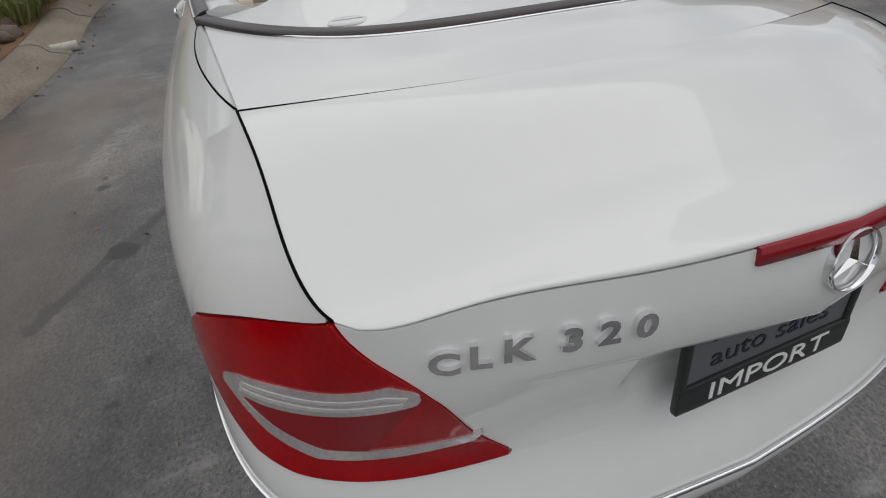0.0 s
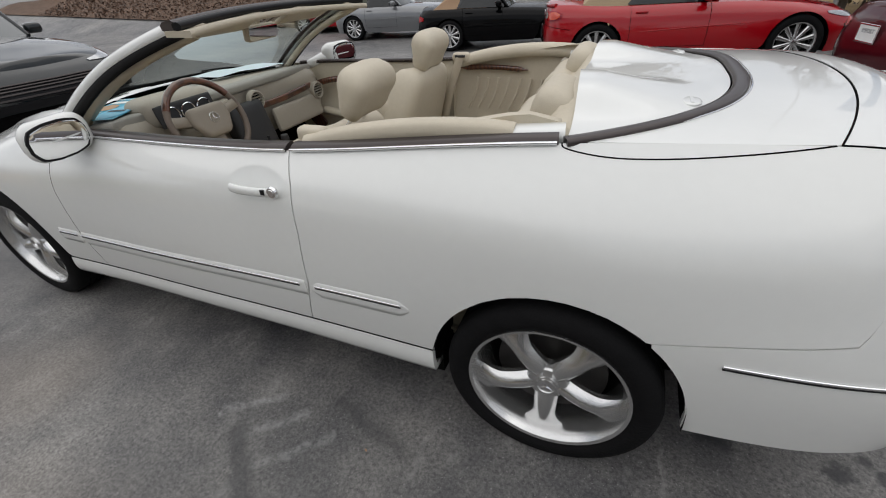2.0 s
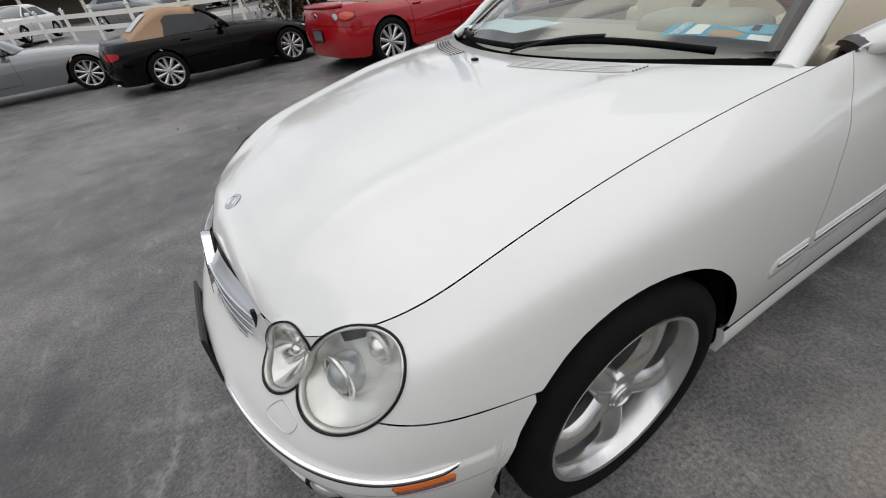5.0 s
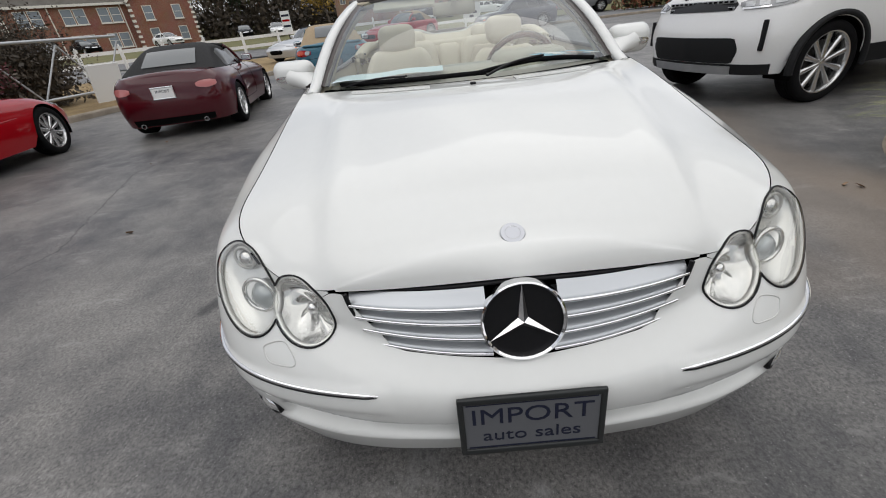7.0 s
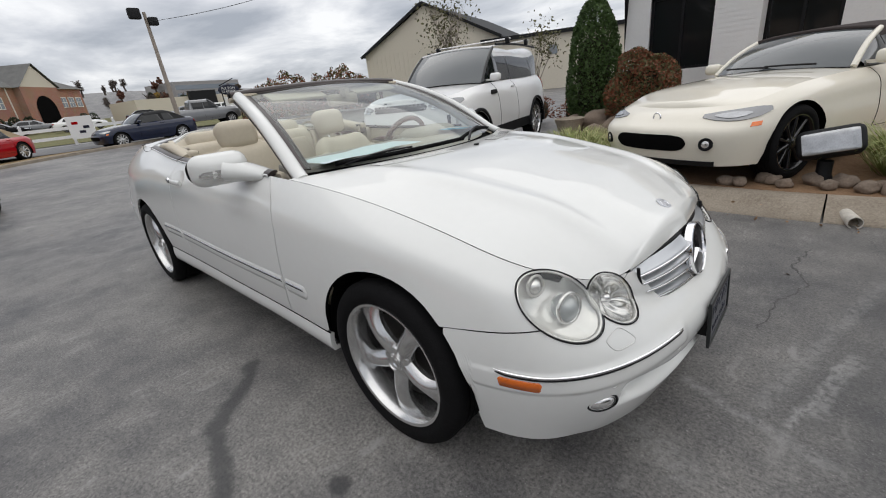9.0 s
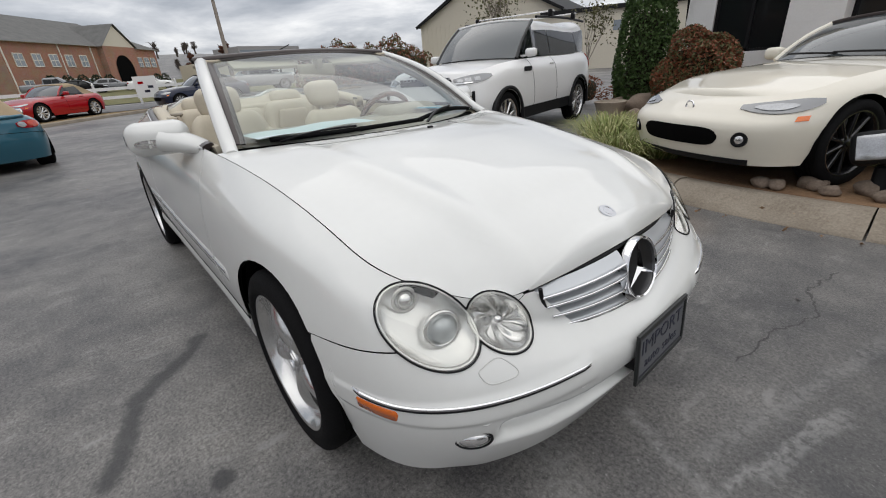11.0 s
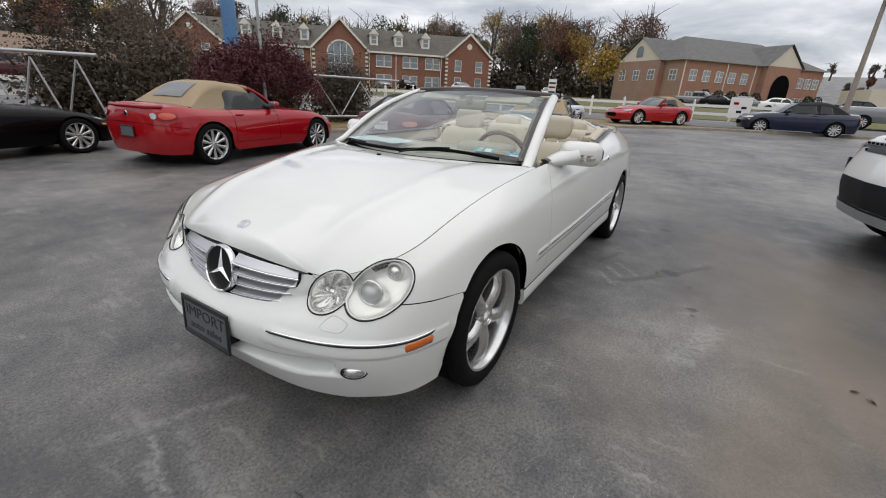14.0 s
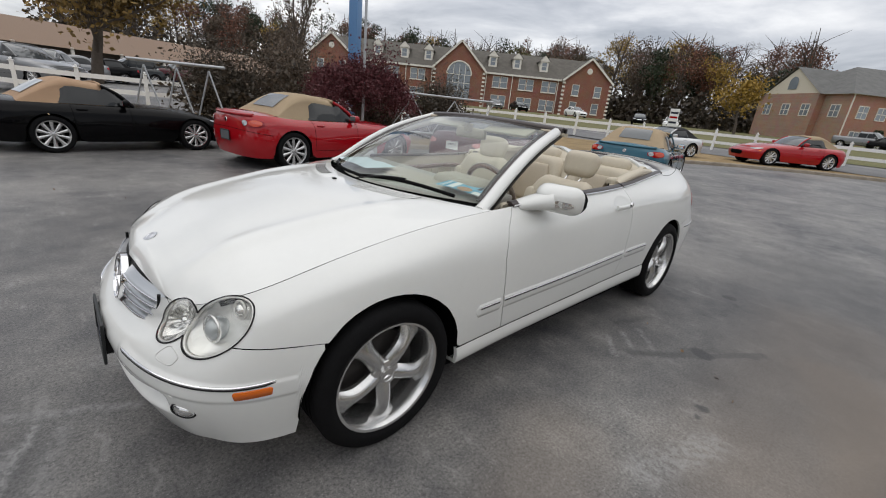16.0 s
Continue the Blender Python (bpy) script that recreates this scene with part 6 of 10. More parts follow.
# dashboard
def dash(q):
    front = q.x < 0
    return Vector((q.x + .14 * (1 - (abs(q.y) / .7) ** 2) * (0.6), q.y, q.z + (.02 if q.z > 0 else 0) * (1 - (abs(q.y) / .7) ** 2)))
part("dashboard", rbox(.30, 1.32, .30, .07, 12, (1.93, 0, .785), None, dash), M_PLAST, car, "grey-beige dashboard")
def dash_shelf(q):
    k = (q.x + .19) / .38
    return Vector((1.84 + (float(base(q.y)[0]) - .045 - 1.84) * k - 2.05, q.y, q.z * (1 - .6 * k) - .018 * k))


part("dash_top", rbox(.38, 1.29, .05, .02, 12, (2.05, 0, .935), None, dash_shelf), mat("dash_grain", (.30, .29, .26), .6, bump=.2, bscale=500), car)
part("binnacle", rbox(.20, .36, .13, .055, 8, (1.90, .33, .935)), M_PLAST, car)
part("instrument_face", rbox(.02, .30, .10, .01, 5, (1.798, .33, .925), Matrix.Rotation(radians(16), 3, "Y")), M_DASHDK, car)
for dy in (-.085, 0, .085):
    rg = lathe_bm([(.030, 0), (.033, .004), (.036, 0)], 24, "x")
    bmesh.ops.scale(rg, verts=rg.verts, vec=(-1, 1.1, 1.1))
    bmesh.ops.translate(rg, verts=rg.verts, vec=(1.785, .33 + dy, .922))
    part("gauge_ring", rg, M_CHROME, car)
for y, z in ((.60, .80), (-.60, .80), (.10, .86), (-.10, .86)):
    v = new("air_vent")
    v.parent = car
    v.matrix_basis = pose(1.79 + (.02 if abs(y) < .3 else 0), y, z)
    part("vent_ring", lathe_bm([(.040, -.004), (.046, -.012), (.052, -.008), (.054, .02)], 28, "x"), M_PLAST, v)
    part("vent_dark", lathe_bm([(0, .012), (.045, .012)], 20, "x"), M_VOID, v)
    for k in range(5):
        w = .040 * math.sqrt(max(.1, 1 - ((k - 2) / 2.6) ** 2))
        part("vent_slat", box_bm(-.006, .01, -w, w, -.030 + .015 * k - .002, -.030 + .015 * k + .002), M_PLAST, v)
part("centre_console", rbox(.10, .24, .30, .03, 6, (1.80, 0, .72), Matrix.Rotation(radians(14), 3, "Y")), M_DASHDK, car)
part("wood_fascia", rbox(.02, .56, .035, .008, 6, (1.80, -.40, .83), None, lambda q: Vector((q.x + .05 * (q.y / .28) ** 2, q.y, q.z - .015 * (q.y / .28)))), M_WOOD, car)
part("glove_box", rbox(.03, .42, .14, .014, 5, (1.80, -.40, .72), Matrix.Rotation(radians(10), 3, "Y")), M_PLAST, car)
# steering wheel
M_WHEELDK = mat("dark_taupe_leather", (.16, .125, .10), .5, bump=.1, bscale=250)
M_TAUPE = mat("taupe_plastic", (.30, .26, .21), .5, bump=.1, bscale=250)
sw = new("steering_wheel")
sw.parent, sw.matrix_basis = car, pose(1.665, .335, .885, 0, 24, 0)
tagged(sw, "beige leather and wood steering wheel")
ring = [(0, .182 * math.cos(t), .182 * math.sin(t)) for t in np.linspace(0, 2 * math.pi, 64, endpoint=False)]
up_arc = [(0, .182 * math.cos(t), .182 * math.sin(t)) for t in np.linspace(radians(28), radians(152), 30)]
put("wheel_rim", sweep_mesh("wheel_rim", ring, circle_prof(.0145, 10), M_WHEELDK, up=(1, 0, 0), closed=True), sw)
put("wood_arc", sweep_mesh("wood_arc", up_arc, circle_prof(.0158, 10), M_WOOD, up=(1, 0, 0)), sw)
part("horn_pad", rbox(.05, .20, .145, .035, 7, (-.012, 0, -.005), None, lambda q: Vector((q.x, q.y * (1 - .35 * max(0, -q.z) / .07), q.z))), M_TAUPE, sw)
for a in (12, 168, 270):
    p = [(0.008, .07 * math.cos(radians(a)), .07 * math.sin(radians(a))), (0.004, .12 * math.cos(radians(a)), .12 * math.sin(radians(a))), (0, .178 * math.cos(radians(a)), .178 * math.sin(radians(a)))]
    put("wheel_spoke", sweep_mesh("wheel_spoke", smooth_path(p, 8), [(-.012, -.022), (-.012, .022), (.012, .022), (.012, -.022)], M_TAUPE, up=(0, -math.sin(radians(a)), math.cos(radians(a)))), sw)
star_emblem(sw, (-.040, 0, 0), pose(0, 0, 0, 0, 0, 180), .024, "horn_emblem")
part("steering_column", rbox(.22, .10, .10, .04, 5, (1.78, .335, .83), Matrix.Rotation(radians(24), 3, "Y")), M_PLAST, car)

# papers lying on the dashboard
card = thing("dealer_card", "blue printed card with white writing on the dashboard", "card")
CA, C1, C2 = np.array((2.15, .37)), np.array((-.19, -.07)), np.array((-.08, .31))


def card_at(a, b, lift=0.0):
    p = CA + C1 * a + C2 * b
    return (p[0], p[1], .979 - .016 * (p[1] / .6) ** 2 + .003 * math.sin(b * 5) + lift)


def card_patch(name, a0, a1, b0, b1, mtl, lift, oval=False):
    G = np.zeros((7, 11, 3))
    for i, p in enumerate(np.linspace(-1, 1, 7)):
        for j, q in enumerate(np.linspace(-1, 1, 11)):
            w = math.sqrt(max(0.0, 1 - (abs(q) * .98) ** 2)) if oval else 1
            G[i, j] = card_at((a0 + a1) / 2 + (a1 - a0) / 2 * p * w, (b0 + b1) / 2 + (b1 - b0) / 2 * q, lift)
    return put(name, mesh_of(name, G.reshape(-1, 3), grid_faces(7, 11), mtl), card)


card_patch("card_sheet", 0, 1, 0, 1, M_BLUEP, 0)
card_patch("white_bar", .05, .93, .20, .32, M_WHITEP, .0015)
card_patch("tan_picture", .0, .45, .36, .62, mat("tan_print", (.42, .25, .14), .5), .0015, True)
card_patch("pale_oval", .38, .98, .46, .95, mat("light_blue_print", (.16, .45, .62), .4), .0015, True)
card_patch("dark_bar", .48, .88, .64, .70, M_INK, .003)
card_patch("pale_base", .0, .30, .66, .98, M_WHITEP, .0015)
r_ = Vector((C1[0], C1[1], 0)).normalized()
u_ = Vector((0, 0, 1)).cross(r_)
for k, word in enumerate(("SHOW", "ME", "THE")):
    M = Matrix((r_, u_, Vector((0, 0, 1)))).transposed().to_4x4()
    M.translation = Vector(card_at((.22, .56, .82)[k], .13, .004))
    text_part("card_word", word, .034, M, M_WHITEP, card, .0004)
pap = thing("folded_paper", "white folded paper lying on the dashboard", "paper")
G = np.zeros((6, 14, 3))
for i in range(6):
    for j in range(14):
        y = -.60 + .50 * j / 13
        G[i, j] = (1.95 + .22 * i / 5 + .10 * (1 - (y / .65) ** 2), y, .978 + .003 * math.sin(j * .9) - .016 * (y / .6) ** 2)
put("paper_sheet", mesh_of("paper_sheet", G.reshape(-1, 3), grid_faces(6, 14), mat("pale_blue_paper", (.60, .70, .74), .6)), pap)
# padded shelf between the rear seats and the tonneau
G = np.array([[(x, y, z) for x, z in ((.03, float(deck_z(.03, y)) + float(dome(.03, y)) - .020), (.085, float(deck_z(.05, y)) + .6 * float(dome(.03, y)) - .014), (.14, .99), (.20, .93), (.22, .80))] for y in np.linspace(-.60, .60, 41)])
put("rear_shelf", mesh_of("rear_shelf", G.reshape(-1, 3), grid_faces(41, 5, flip=True), M_LEATHER), car, "cream leather rear shelf")

# ---- the other vehicles ----
M_DKGLASS = mat("dark_car_glass", (.012, .014, .015), .05, coat=.5, spec=.2)
M_GREYGLASS = mat("grey_car_glass", (.07, .08, .085), .05, coat=.9, spec=.3)
M_LAMPCAR = mat("car_lamp_glass", (.42, .43, .44), .14, .5, coat=1.0, vary=.35, scale=22)
M_LAMPDK = mat("dark_lamp_glass", (.24, .245, .25), .12, .5, coat=1.0)
M_PINKLENS = mat("pale_red_lens", (.50, .16, .15), .15, coat=1.0)
M_CLADDING = mat("dark_grey_cladding", (.016, .0165, .0175), .6, spec=.2)


def soft_mat(name, c):
    return mat(name, c, .85, vary=.06, scale=4, bump=.3, bscale=300)


M_TAN, M_BLACKTOP, M_GREENTOP, M_BROWNTOP = soft_mat("tan_canvas", (.34, .26, .165)), soft_mat("black_canvas", (.018, .018, .019)), soft_mat("grey_green_canvas", (.085, .09, .07)), soft_mat("dark_brown_canvas", (.035, .026, .024))
SKINS = {}


def car_skin(wb, ro, fo, hw, sill, crease, belt, nose, tail, nose_in, tail_in, round_f=1.0, round_r=1.0):
    xr, xf = -ro, wb + fo
    st = [(xr, 0), (xr + .03 * round_r, .52), (xr + .14 * round_r, .82), (xr + .42, .965), (0, 1.0), (wb * .5, .985), (wb, 1.0), (xf - .45, .955), (xf - .17 * round_f, .80), (xf - .05 * round_f, .48), (xf, 0)]
    def rail(ys, zf, ins_f, ins_r, inset=0):
        out = []
        for x, y in st:
            if x > wb:
                x = wb + (x - wb) * (fo - ins_f) / fo
            if x < 0:
                x = x * (ro - ins_r) / ro
            out.append((x, max(0, y * hw * ys), zf(x)))
        return out
    zt = lerp_f([(xr, tail), (xr + .3, tail + .02), (0, belt + .015), (wb * .35, belt), (wb * .72, belt - .01), (wb, (belt * .62 + nose * .38)), (xf - nose_in, nose)])
    zs = lambda x: float(zt(x))
    return Skin([rail(.955, lambda x: sill, .07, .06), rail(1.0, lambda x: crease, 0, 0), rail(.985, lambda x: crease + .42 * (zs(x) - crease), nose_in * .25, tail_in * .15),
                 rail(.94, lambda x: crease + .78 * (zs(x) - crease), nose_in * .6, tail_in * .5), rail(.83, zs, nose_in, tail_in)], [0, .3, .53, .78, 1])


def sk_patch(sk, u0, u1, v0, v1, off, n=14, m=8, squash=.0):
    P = np.zeros((n, m, 3))
    for i, q in enumerate(np.linspace(0, 1, n)):
        e = (math.sin(math.pi * np.clip(q, .03, .97))) ** squash if squash else 1
        vc, vh = (v0 + v1) / 2, (v1 - v0) / 2 * e
        P[i] = sk.at(np.full(m, u0 + (u1 - u0) * q), vc + vh * np.linspace(-1, 1, m))
    return P - grid_normals(P) * off


def u_at(sk, x, v=.5):
    return float(sk.u_x(x, v))


def u_y_front(sk, y, v):
    uu = np.linspace(.6, 1, 300)
    return float(np.interp(-y, -sk.at(uu, np.full(300, v))[:, 1], uu))


def u_y_rear(sk, y, v):
    uu = np.linspace(0, .3, 300)
    return float(np.interp(y, sk.at(uu, np.full(300, v))[:, 1], uu))


def build_car(name, label, body, spec, top=None, group="parked cars", wheel_r=.31, rim=.215, wheel_style="multi", spokes=10, rim_mat=None, suv=False, glass=None, extras=None, category="car", low=None):
    c = thing(name, label, category, group)
    wb, hw = spec["wb"], spec["hw"]
    sk = car_skin(**{k: spec[k] for k in ("wb", "ro", "fo", "hw", "sill", "crease", "belt", "nose", "tail", "nose_in", "tail_in")})
    glass = glass or M_DKGLASS
    ar = wheel_r + .035
    arches = [(0, wheel_r, ar), (wb, wheel_r, ar)]
    a0, a1, b0, b1 = u_at(sk, -ar, .1), u_at(sk, ar, .1), u_at(sk, wb - ar, .1), u_at(sk, wb + ar, .1)
    P = sk.patch(lambda a, v: a, lambda a: 0, lambda a: 1, cols((0, a0 - E3, 24), (a0 + E3, a1 - E3, 22), (a1 + E3, b0 - E3, 16), (b0 + E3, b1 - E3, 22), (b1 + E3, 1, 26)), 16, arches)
    PF = np.concatenate([P, (P * [1, -1, 1])[::-1][1:]])
    put("body", panel_mesh("body", PF, body, gap=0, lip=0), c)
    # bonnet and deck in one sheet
    uu = np.linspace(.002, .998, 70)
    E = sk.at(uu, np.ones(70))
    A = np.linspace(-1, 1, 17)
    T = np.zeros((70, 17, 3))
    for i, e in enumerate(E):
        T[i, :, 0], T[i, :, 1] = e[0], A * e[1]
        T[i, :, 2] = e[2] + spec.get("crown", .05) * min(1, e[1] / .4) * (1 - np.abs(A) ** 2.4) - .001
    put("bonnet", panel_mesh("bonnet", T, body, gap=0, lip=0, flip=True), c)
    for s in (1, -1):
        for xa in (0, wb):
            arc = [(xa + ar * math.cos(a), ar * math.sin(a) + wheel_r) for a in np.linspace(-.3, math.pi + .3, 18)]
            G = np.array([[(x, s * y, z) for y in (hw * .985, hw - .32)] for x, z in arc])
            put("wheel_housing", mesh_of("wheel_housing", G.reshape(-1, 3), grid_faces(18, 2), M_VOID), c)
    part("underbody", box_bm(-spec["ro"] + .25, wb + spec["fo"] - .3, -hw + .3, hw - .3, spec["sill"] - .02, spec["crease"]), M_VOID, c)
    if low is not None:
        for s in (1, -1):
            me = panel_mesh("lower_cladding", sk.patch(lambda a, v: a, lambda a: 0, lambda a: .16, cols((a1, b0, 12)), 4), low, gap=0, lip=0)
            me.transform(Matrix.Translation((0, .006, 0)))
            put("lower_cladding", me if s > 0 else mirror_mesh(me), c)
            for xa in (0, wb):
                path = [(xa + (ar + .025) * math.cos(a), hw * 1.0 - .012, (ar + .025) * math.sin(a) + wheel_r) for a in np.linspace(-.15, math.pi + .15, 26)]
                me = sweep_mesh("arch_trim", path, [(-.03, -.03), (-.03, .03), (.018, .03), (.018, -.03)], low, up=(0, 1, 0))
                put("arch_trim", me if s > 0 else mirror_mesh(me), c)
    for s in (1, -1):
        for xa in (0, wb):
            wheel(c, pose(xa, s * (hw - .125), wheel_r, 0, 0, 0 if s > 0 else 180), wheel_r, .22, rim, spokes, rim_mat, wheel_style, detail=False)
    # greenhouse: sections from the screen base back to the deck
    g = spec["gh"]
    cowl, header, roof, back, base_r = g["cowl"], g["header"], g["roof"], g["back"], g["rear"]
    tin = g.get("tin", .70)
    zt = lambda x: float(np.interp(x, E[:, 0], E[:, 2]))
    yt = lambda x: float(np.interp(x, E[:, 0], E[:, 1])) - .012
    xs_roof = np.linspace(base_r, header, 30)
    zr = spline([(zt(base_r) + .02,), (zt(base_r) + (roof - zt(base_r)) * g.get("shoulder", .80),), (roof,), (roof - .02,), (g.get("zh", roof - .07),)], [base_r, base_r + (back - base_r) * .62, back, (back + header) / 2 + .12 * (header - back), header])
    R = []
    for x in xs_roof:
        z1 = max(float(zr(np.array(x))[0]), zt(x) + .012)
        q = np.clip((z1 - zt(x)) / (roof - zt(x) + 1e-6), 0, 1)
        y0 = yt(x)
        y1 = y0 + (hw * tin - y0) * q
        row = [(x, y0, zt(x) - .01)]
        n = 9
        for k in range(n + 1):
            a = math.pi / 2 * k / n
            ex = .42
            row.append((x, y1 * (1 - .10 * q) * math.cos(a) ** ex if k < n else 0.0, zt(x) + (z1 - zt(x)) * (.62 + .38 * math.sin(a) ** .9) if k else zt(x) + (z1 - zt(x)) * .62))
        R.append(row)
    R = np.array(R)
    Rm = np.concatenate([R, (R * [1, -1, 1])[:, ::-1][:, 1:]], axis=1)
    topm = top or body
    put("soft_top" if top else "roof", panel_mesh("cabin_top", Rm, topm, gap=0, lip=0, flip=True), c)
    # windscreen
    hz = R[-1][:, 2].max()
    hy = hw * tin * .93
    W = np.zeros((10, 15, 3))
    for j, s in enumerate(np.linspace(-1, 1, 15)):
        b0_ = np.array([cowl + .12 * (1 - s * s), s * (yt(cowl) - .03), zt(cowl) + .02 + .03 * (1 - s * s)])
        h0 = np.array([header + .05 * (1 - s * s), s * hy, hz + .004 - .04 * s * s])
        for i, q in enumerate(np.linspace(0, 1, 10)):
            W[i, j] = b0_ * (1 - q) + h0 * q + np.array([.02, 0, .03]) * math.sin(math.pi * q)
    put("windscreen", mesh_of("windscreen", W.reshape(-1, 3), grid_faces(10, 15, flip=True), M_GREYGLASS), c)
    for s in (0, -1):
        put("windscreen_pillar", sweep_mesh("windscreen_pillar", W[:, s] + [-.01, 0, 0], circle_prof(.028, 8), body if not suv else M_DKGLASS, up=(.5, 0, .9)), c)
    put("windscreen_header", sweep_mesh("windscreen_header", W[-1] + [-.012, 0, .004], circle_prof(.024, 8), topm if top else body), c)
    # side windows: glass set just outside the cabin side
    for s in (1, -1):
        for xa, xb in g["windows"]:
            n, m = 14, 6
            G = np.zeros((n, m, 3))
            for i, x in enumerate(np.linspace(xa, xb, n)):
                if x > header:
                    qx = (x - header) / (cowl - header)
                    ztop, ytop = hz * (1 - qx) + (zt(cowl) + .03) * qx - .03, hy * (1 - qx) + (yt(cowl) - .03) * qx
                else:
                    ztop = float(np.interp(x, R[:, 1, 0], R[:, 1, 2]))
                    ytop = float(np.interp(x, R[:, 1, 0], R[:, 1, 1]))
                    lift = float(np.interp(x, R[:, 0, 0], R[:, 5, 2]))
                    ztop = ztop + (lift - ztop) * .30
                rear_fall = g.get("fall", .0)
                if rear_fall and x < xa + rear_fall:
                    k = (x - xa) / rear_fall
                    ztop = zt(x) + .03 + (ztop - zt(x) - .03) * math.sqrt(max(0.02, 1 - (1 - k) ** 2))
                for j, w in enumerate(np.linspace(0, 1, m)):
                    G[i, j] = (x, yt(x) + (ytop - yt(x)) * w + .010 + .018 * math.sin(math.pi * w) * .6, zt(x) + .012 + (ztop - zt(x) - .012) * w)
            G[:, :, 1] *= s
            put("side_window", mesh_of("side_window", G.reshape(-1, 3), grid_faces(n, m, flip=s > 0), glass), c)
    # rear window
    n, m = 8, 15
    G = np.zeros((n, m, 3))
    xa, xb = base_r + (back - base_r) * g.get("rw0", .18), base_r + (back - base_r) * g.get("rw1", .72)
    for i, x in enumerate(np.linspace(xa, xb, n)):
        zc = float(np.interp(x, R[:, 0, 0], R[:, -1, 2]))
        z6 = float(np.interp(x, R[:, 0, 0], R[:, 7, 2]))
        hwid = (hw * tin * g.get("rww", .62)) * (1 - .10 * i / n)
        for j, q in enumerate(np.linspace(-1, 1, m)):
            G[i, j] = (x - .012, q * hwid, zc + .010 - (zc - z6) * .5 * q * q)
    put("rear_window", mesh_of("rear_window", G.reshape(-1, 3), grid_faces(n, m), M_GREYGLASS), c)
    # lamps
    L = spec["lamps"]
    for s in (1, -1):
        def side_put(nm, P, mtl, lab=""):
            me = panel_mesh(nm, P, mtl, gap=0, lip=.01)
            return put(nm, me if s > 0 else mirror_mesh(me), c, lab)
        side_put("headlamp", sk_patch(sk, u_at(sk, L["hx0"], L["hv0"]), u_y_front(sk, L["hy1"], L["hv0"]), L["hv0"], L["hv1"], .010, squash=.5), L.get("hmat") or M_LAMPCAR)
        side_put("tail_lamp", sk_patch(sk, u_y_rear(sk, L["ty0"], L["tv0"]), u_at(sk, L["tx1"], L["tv0"]), L["tv0"], L["tv1"], .012, squash=.35), L.get("tmat") or M_RED)
        if L.get("marker"):
            side_put("marker_lamp", sk_patch(sk, u_at(sk, wb + ar + .08, .45), u_at(sk, wb + ar + .16, .45), .42, .52, .006), M_AMBER)
        # door outline and handle
        d0, d1 = spec["door"]
        seam = [sk.at(u_at(sk, d0, .8), v) for v in np.linspace(.99, .16, 14)] + [sk.at(u, .14) for u in np.linspace(u_at(sk, d0, .14), u_at(sk, d1, .14), 12)] + [sk.at(u_at(sk, d1, .8), v) for v in np.linspace(.16, .99, 14)]
        me = sweep_mesh("door_seam", np.array(seam) + [0, .0015, 0], circle_prof(.0028, 5), M_VOID, up=(0, 1, 0), caps=False)
        put("door_seam", me if s > 0 else mirror_mesh(me), c)
        hx = d0 + .14
        hp = sk.at(u_at(sk, hx, .80), .80)
        part("door_handle", rbox(.16, .03, .028, .012, 4, (hx, s * (hp[1] + .012), hp[2])), body, c)
        mx = cowl - .18
        mp = yt(mx)
        mir = rbox(.12, .19, .125, .05, 5, (mx, s * (mp + .14), zt(mx) + .085))
        mo = part("door_mirror", join_bm(mir, box_bm(mx - .03, mx + .04, min(s * mp * .97, s * (mp + .09)), max(s * mp * .97, s * (mp + .09)), zt(mx) + .03, zt(mx) + .06)), body, c)
        part("mirror_glass", rbox(.006, .15, .09, .003, 4, (mx - .062, s * (mp + .14), zt(mx) + .085)), M_MIRROR, mo)
    # nose opening and tail plate
    for (v0, v1, half, mtl) in spec["mouth"]:
        ue = u_y_front(sk, half, (v0 + v1) / 2)
        Pm = sk_patch(sk, ue, 1.0, v0, v1, .006, 16, 6, squash=0)
        k = np.linspace(0, 1, 16)
        mid_ = Pm.mean(axis=1, keepdims=True)
        Pm = mid_ + (Pm - mid_) * np.sqrt(np.clip(1 - (1 - k) ** spec.get('mouth_power', 7), .02, 1))[:, None, None]
        Pm = np.concatenate([Pm, (Pm * [1, -1, 1])[::-1][1:]])
        put("front_opening", panel_mesh("front_opening", Pm, mtl, gap=0, lip=0), c)
    rp = sk.at(0.0, spec.get("plate_v", .42))
    number_plate(c, Matrix.Translation((rp[0] - .016, 0, rp[2])) @ pose(0, 0, 0, 0, 0, 180), M_CHROME if spec.get("plate_chrome") else M_FRAME, M_PLATE if not spec.get("plate_chrome") else M_WHITEP, [("IMPORT", .055, .02, 1.0)] if spec.get("plate_txt") else [], "rear_plate")
    if extras:
        extras(c, sk, E, zt, yt)
    return c


def place(c, wb, ty, rear, front, side, z=0.0, scale=None):
    """Sets a car by the hubs of its visible side: side +1 left, -1 right."""
    r, f = Vector(rear), Vector(front)
    d = f - r
    s = scale or d.length / wb
    a = math.atan2(d.y, d.x)
    lat = Vector((-math.sin(a), math.cos(a)))
    o = r - lat * side * ty * s
    c.matrix_basis = Matrix.Translation((o.x, o.y, z)) @ Matrix.Rotation(a, 4, "Z") @ Matrix.Scale(s, 4)
    return c


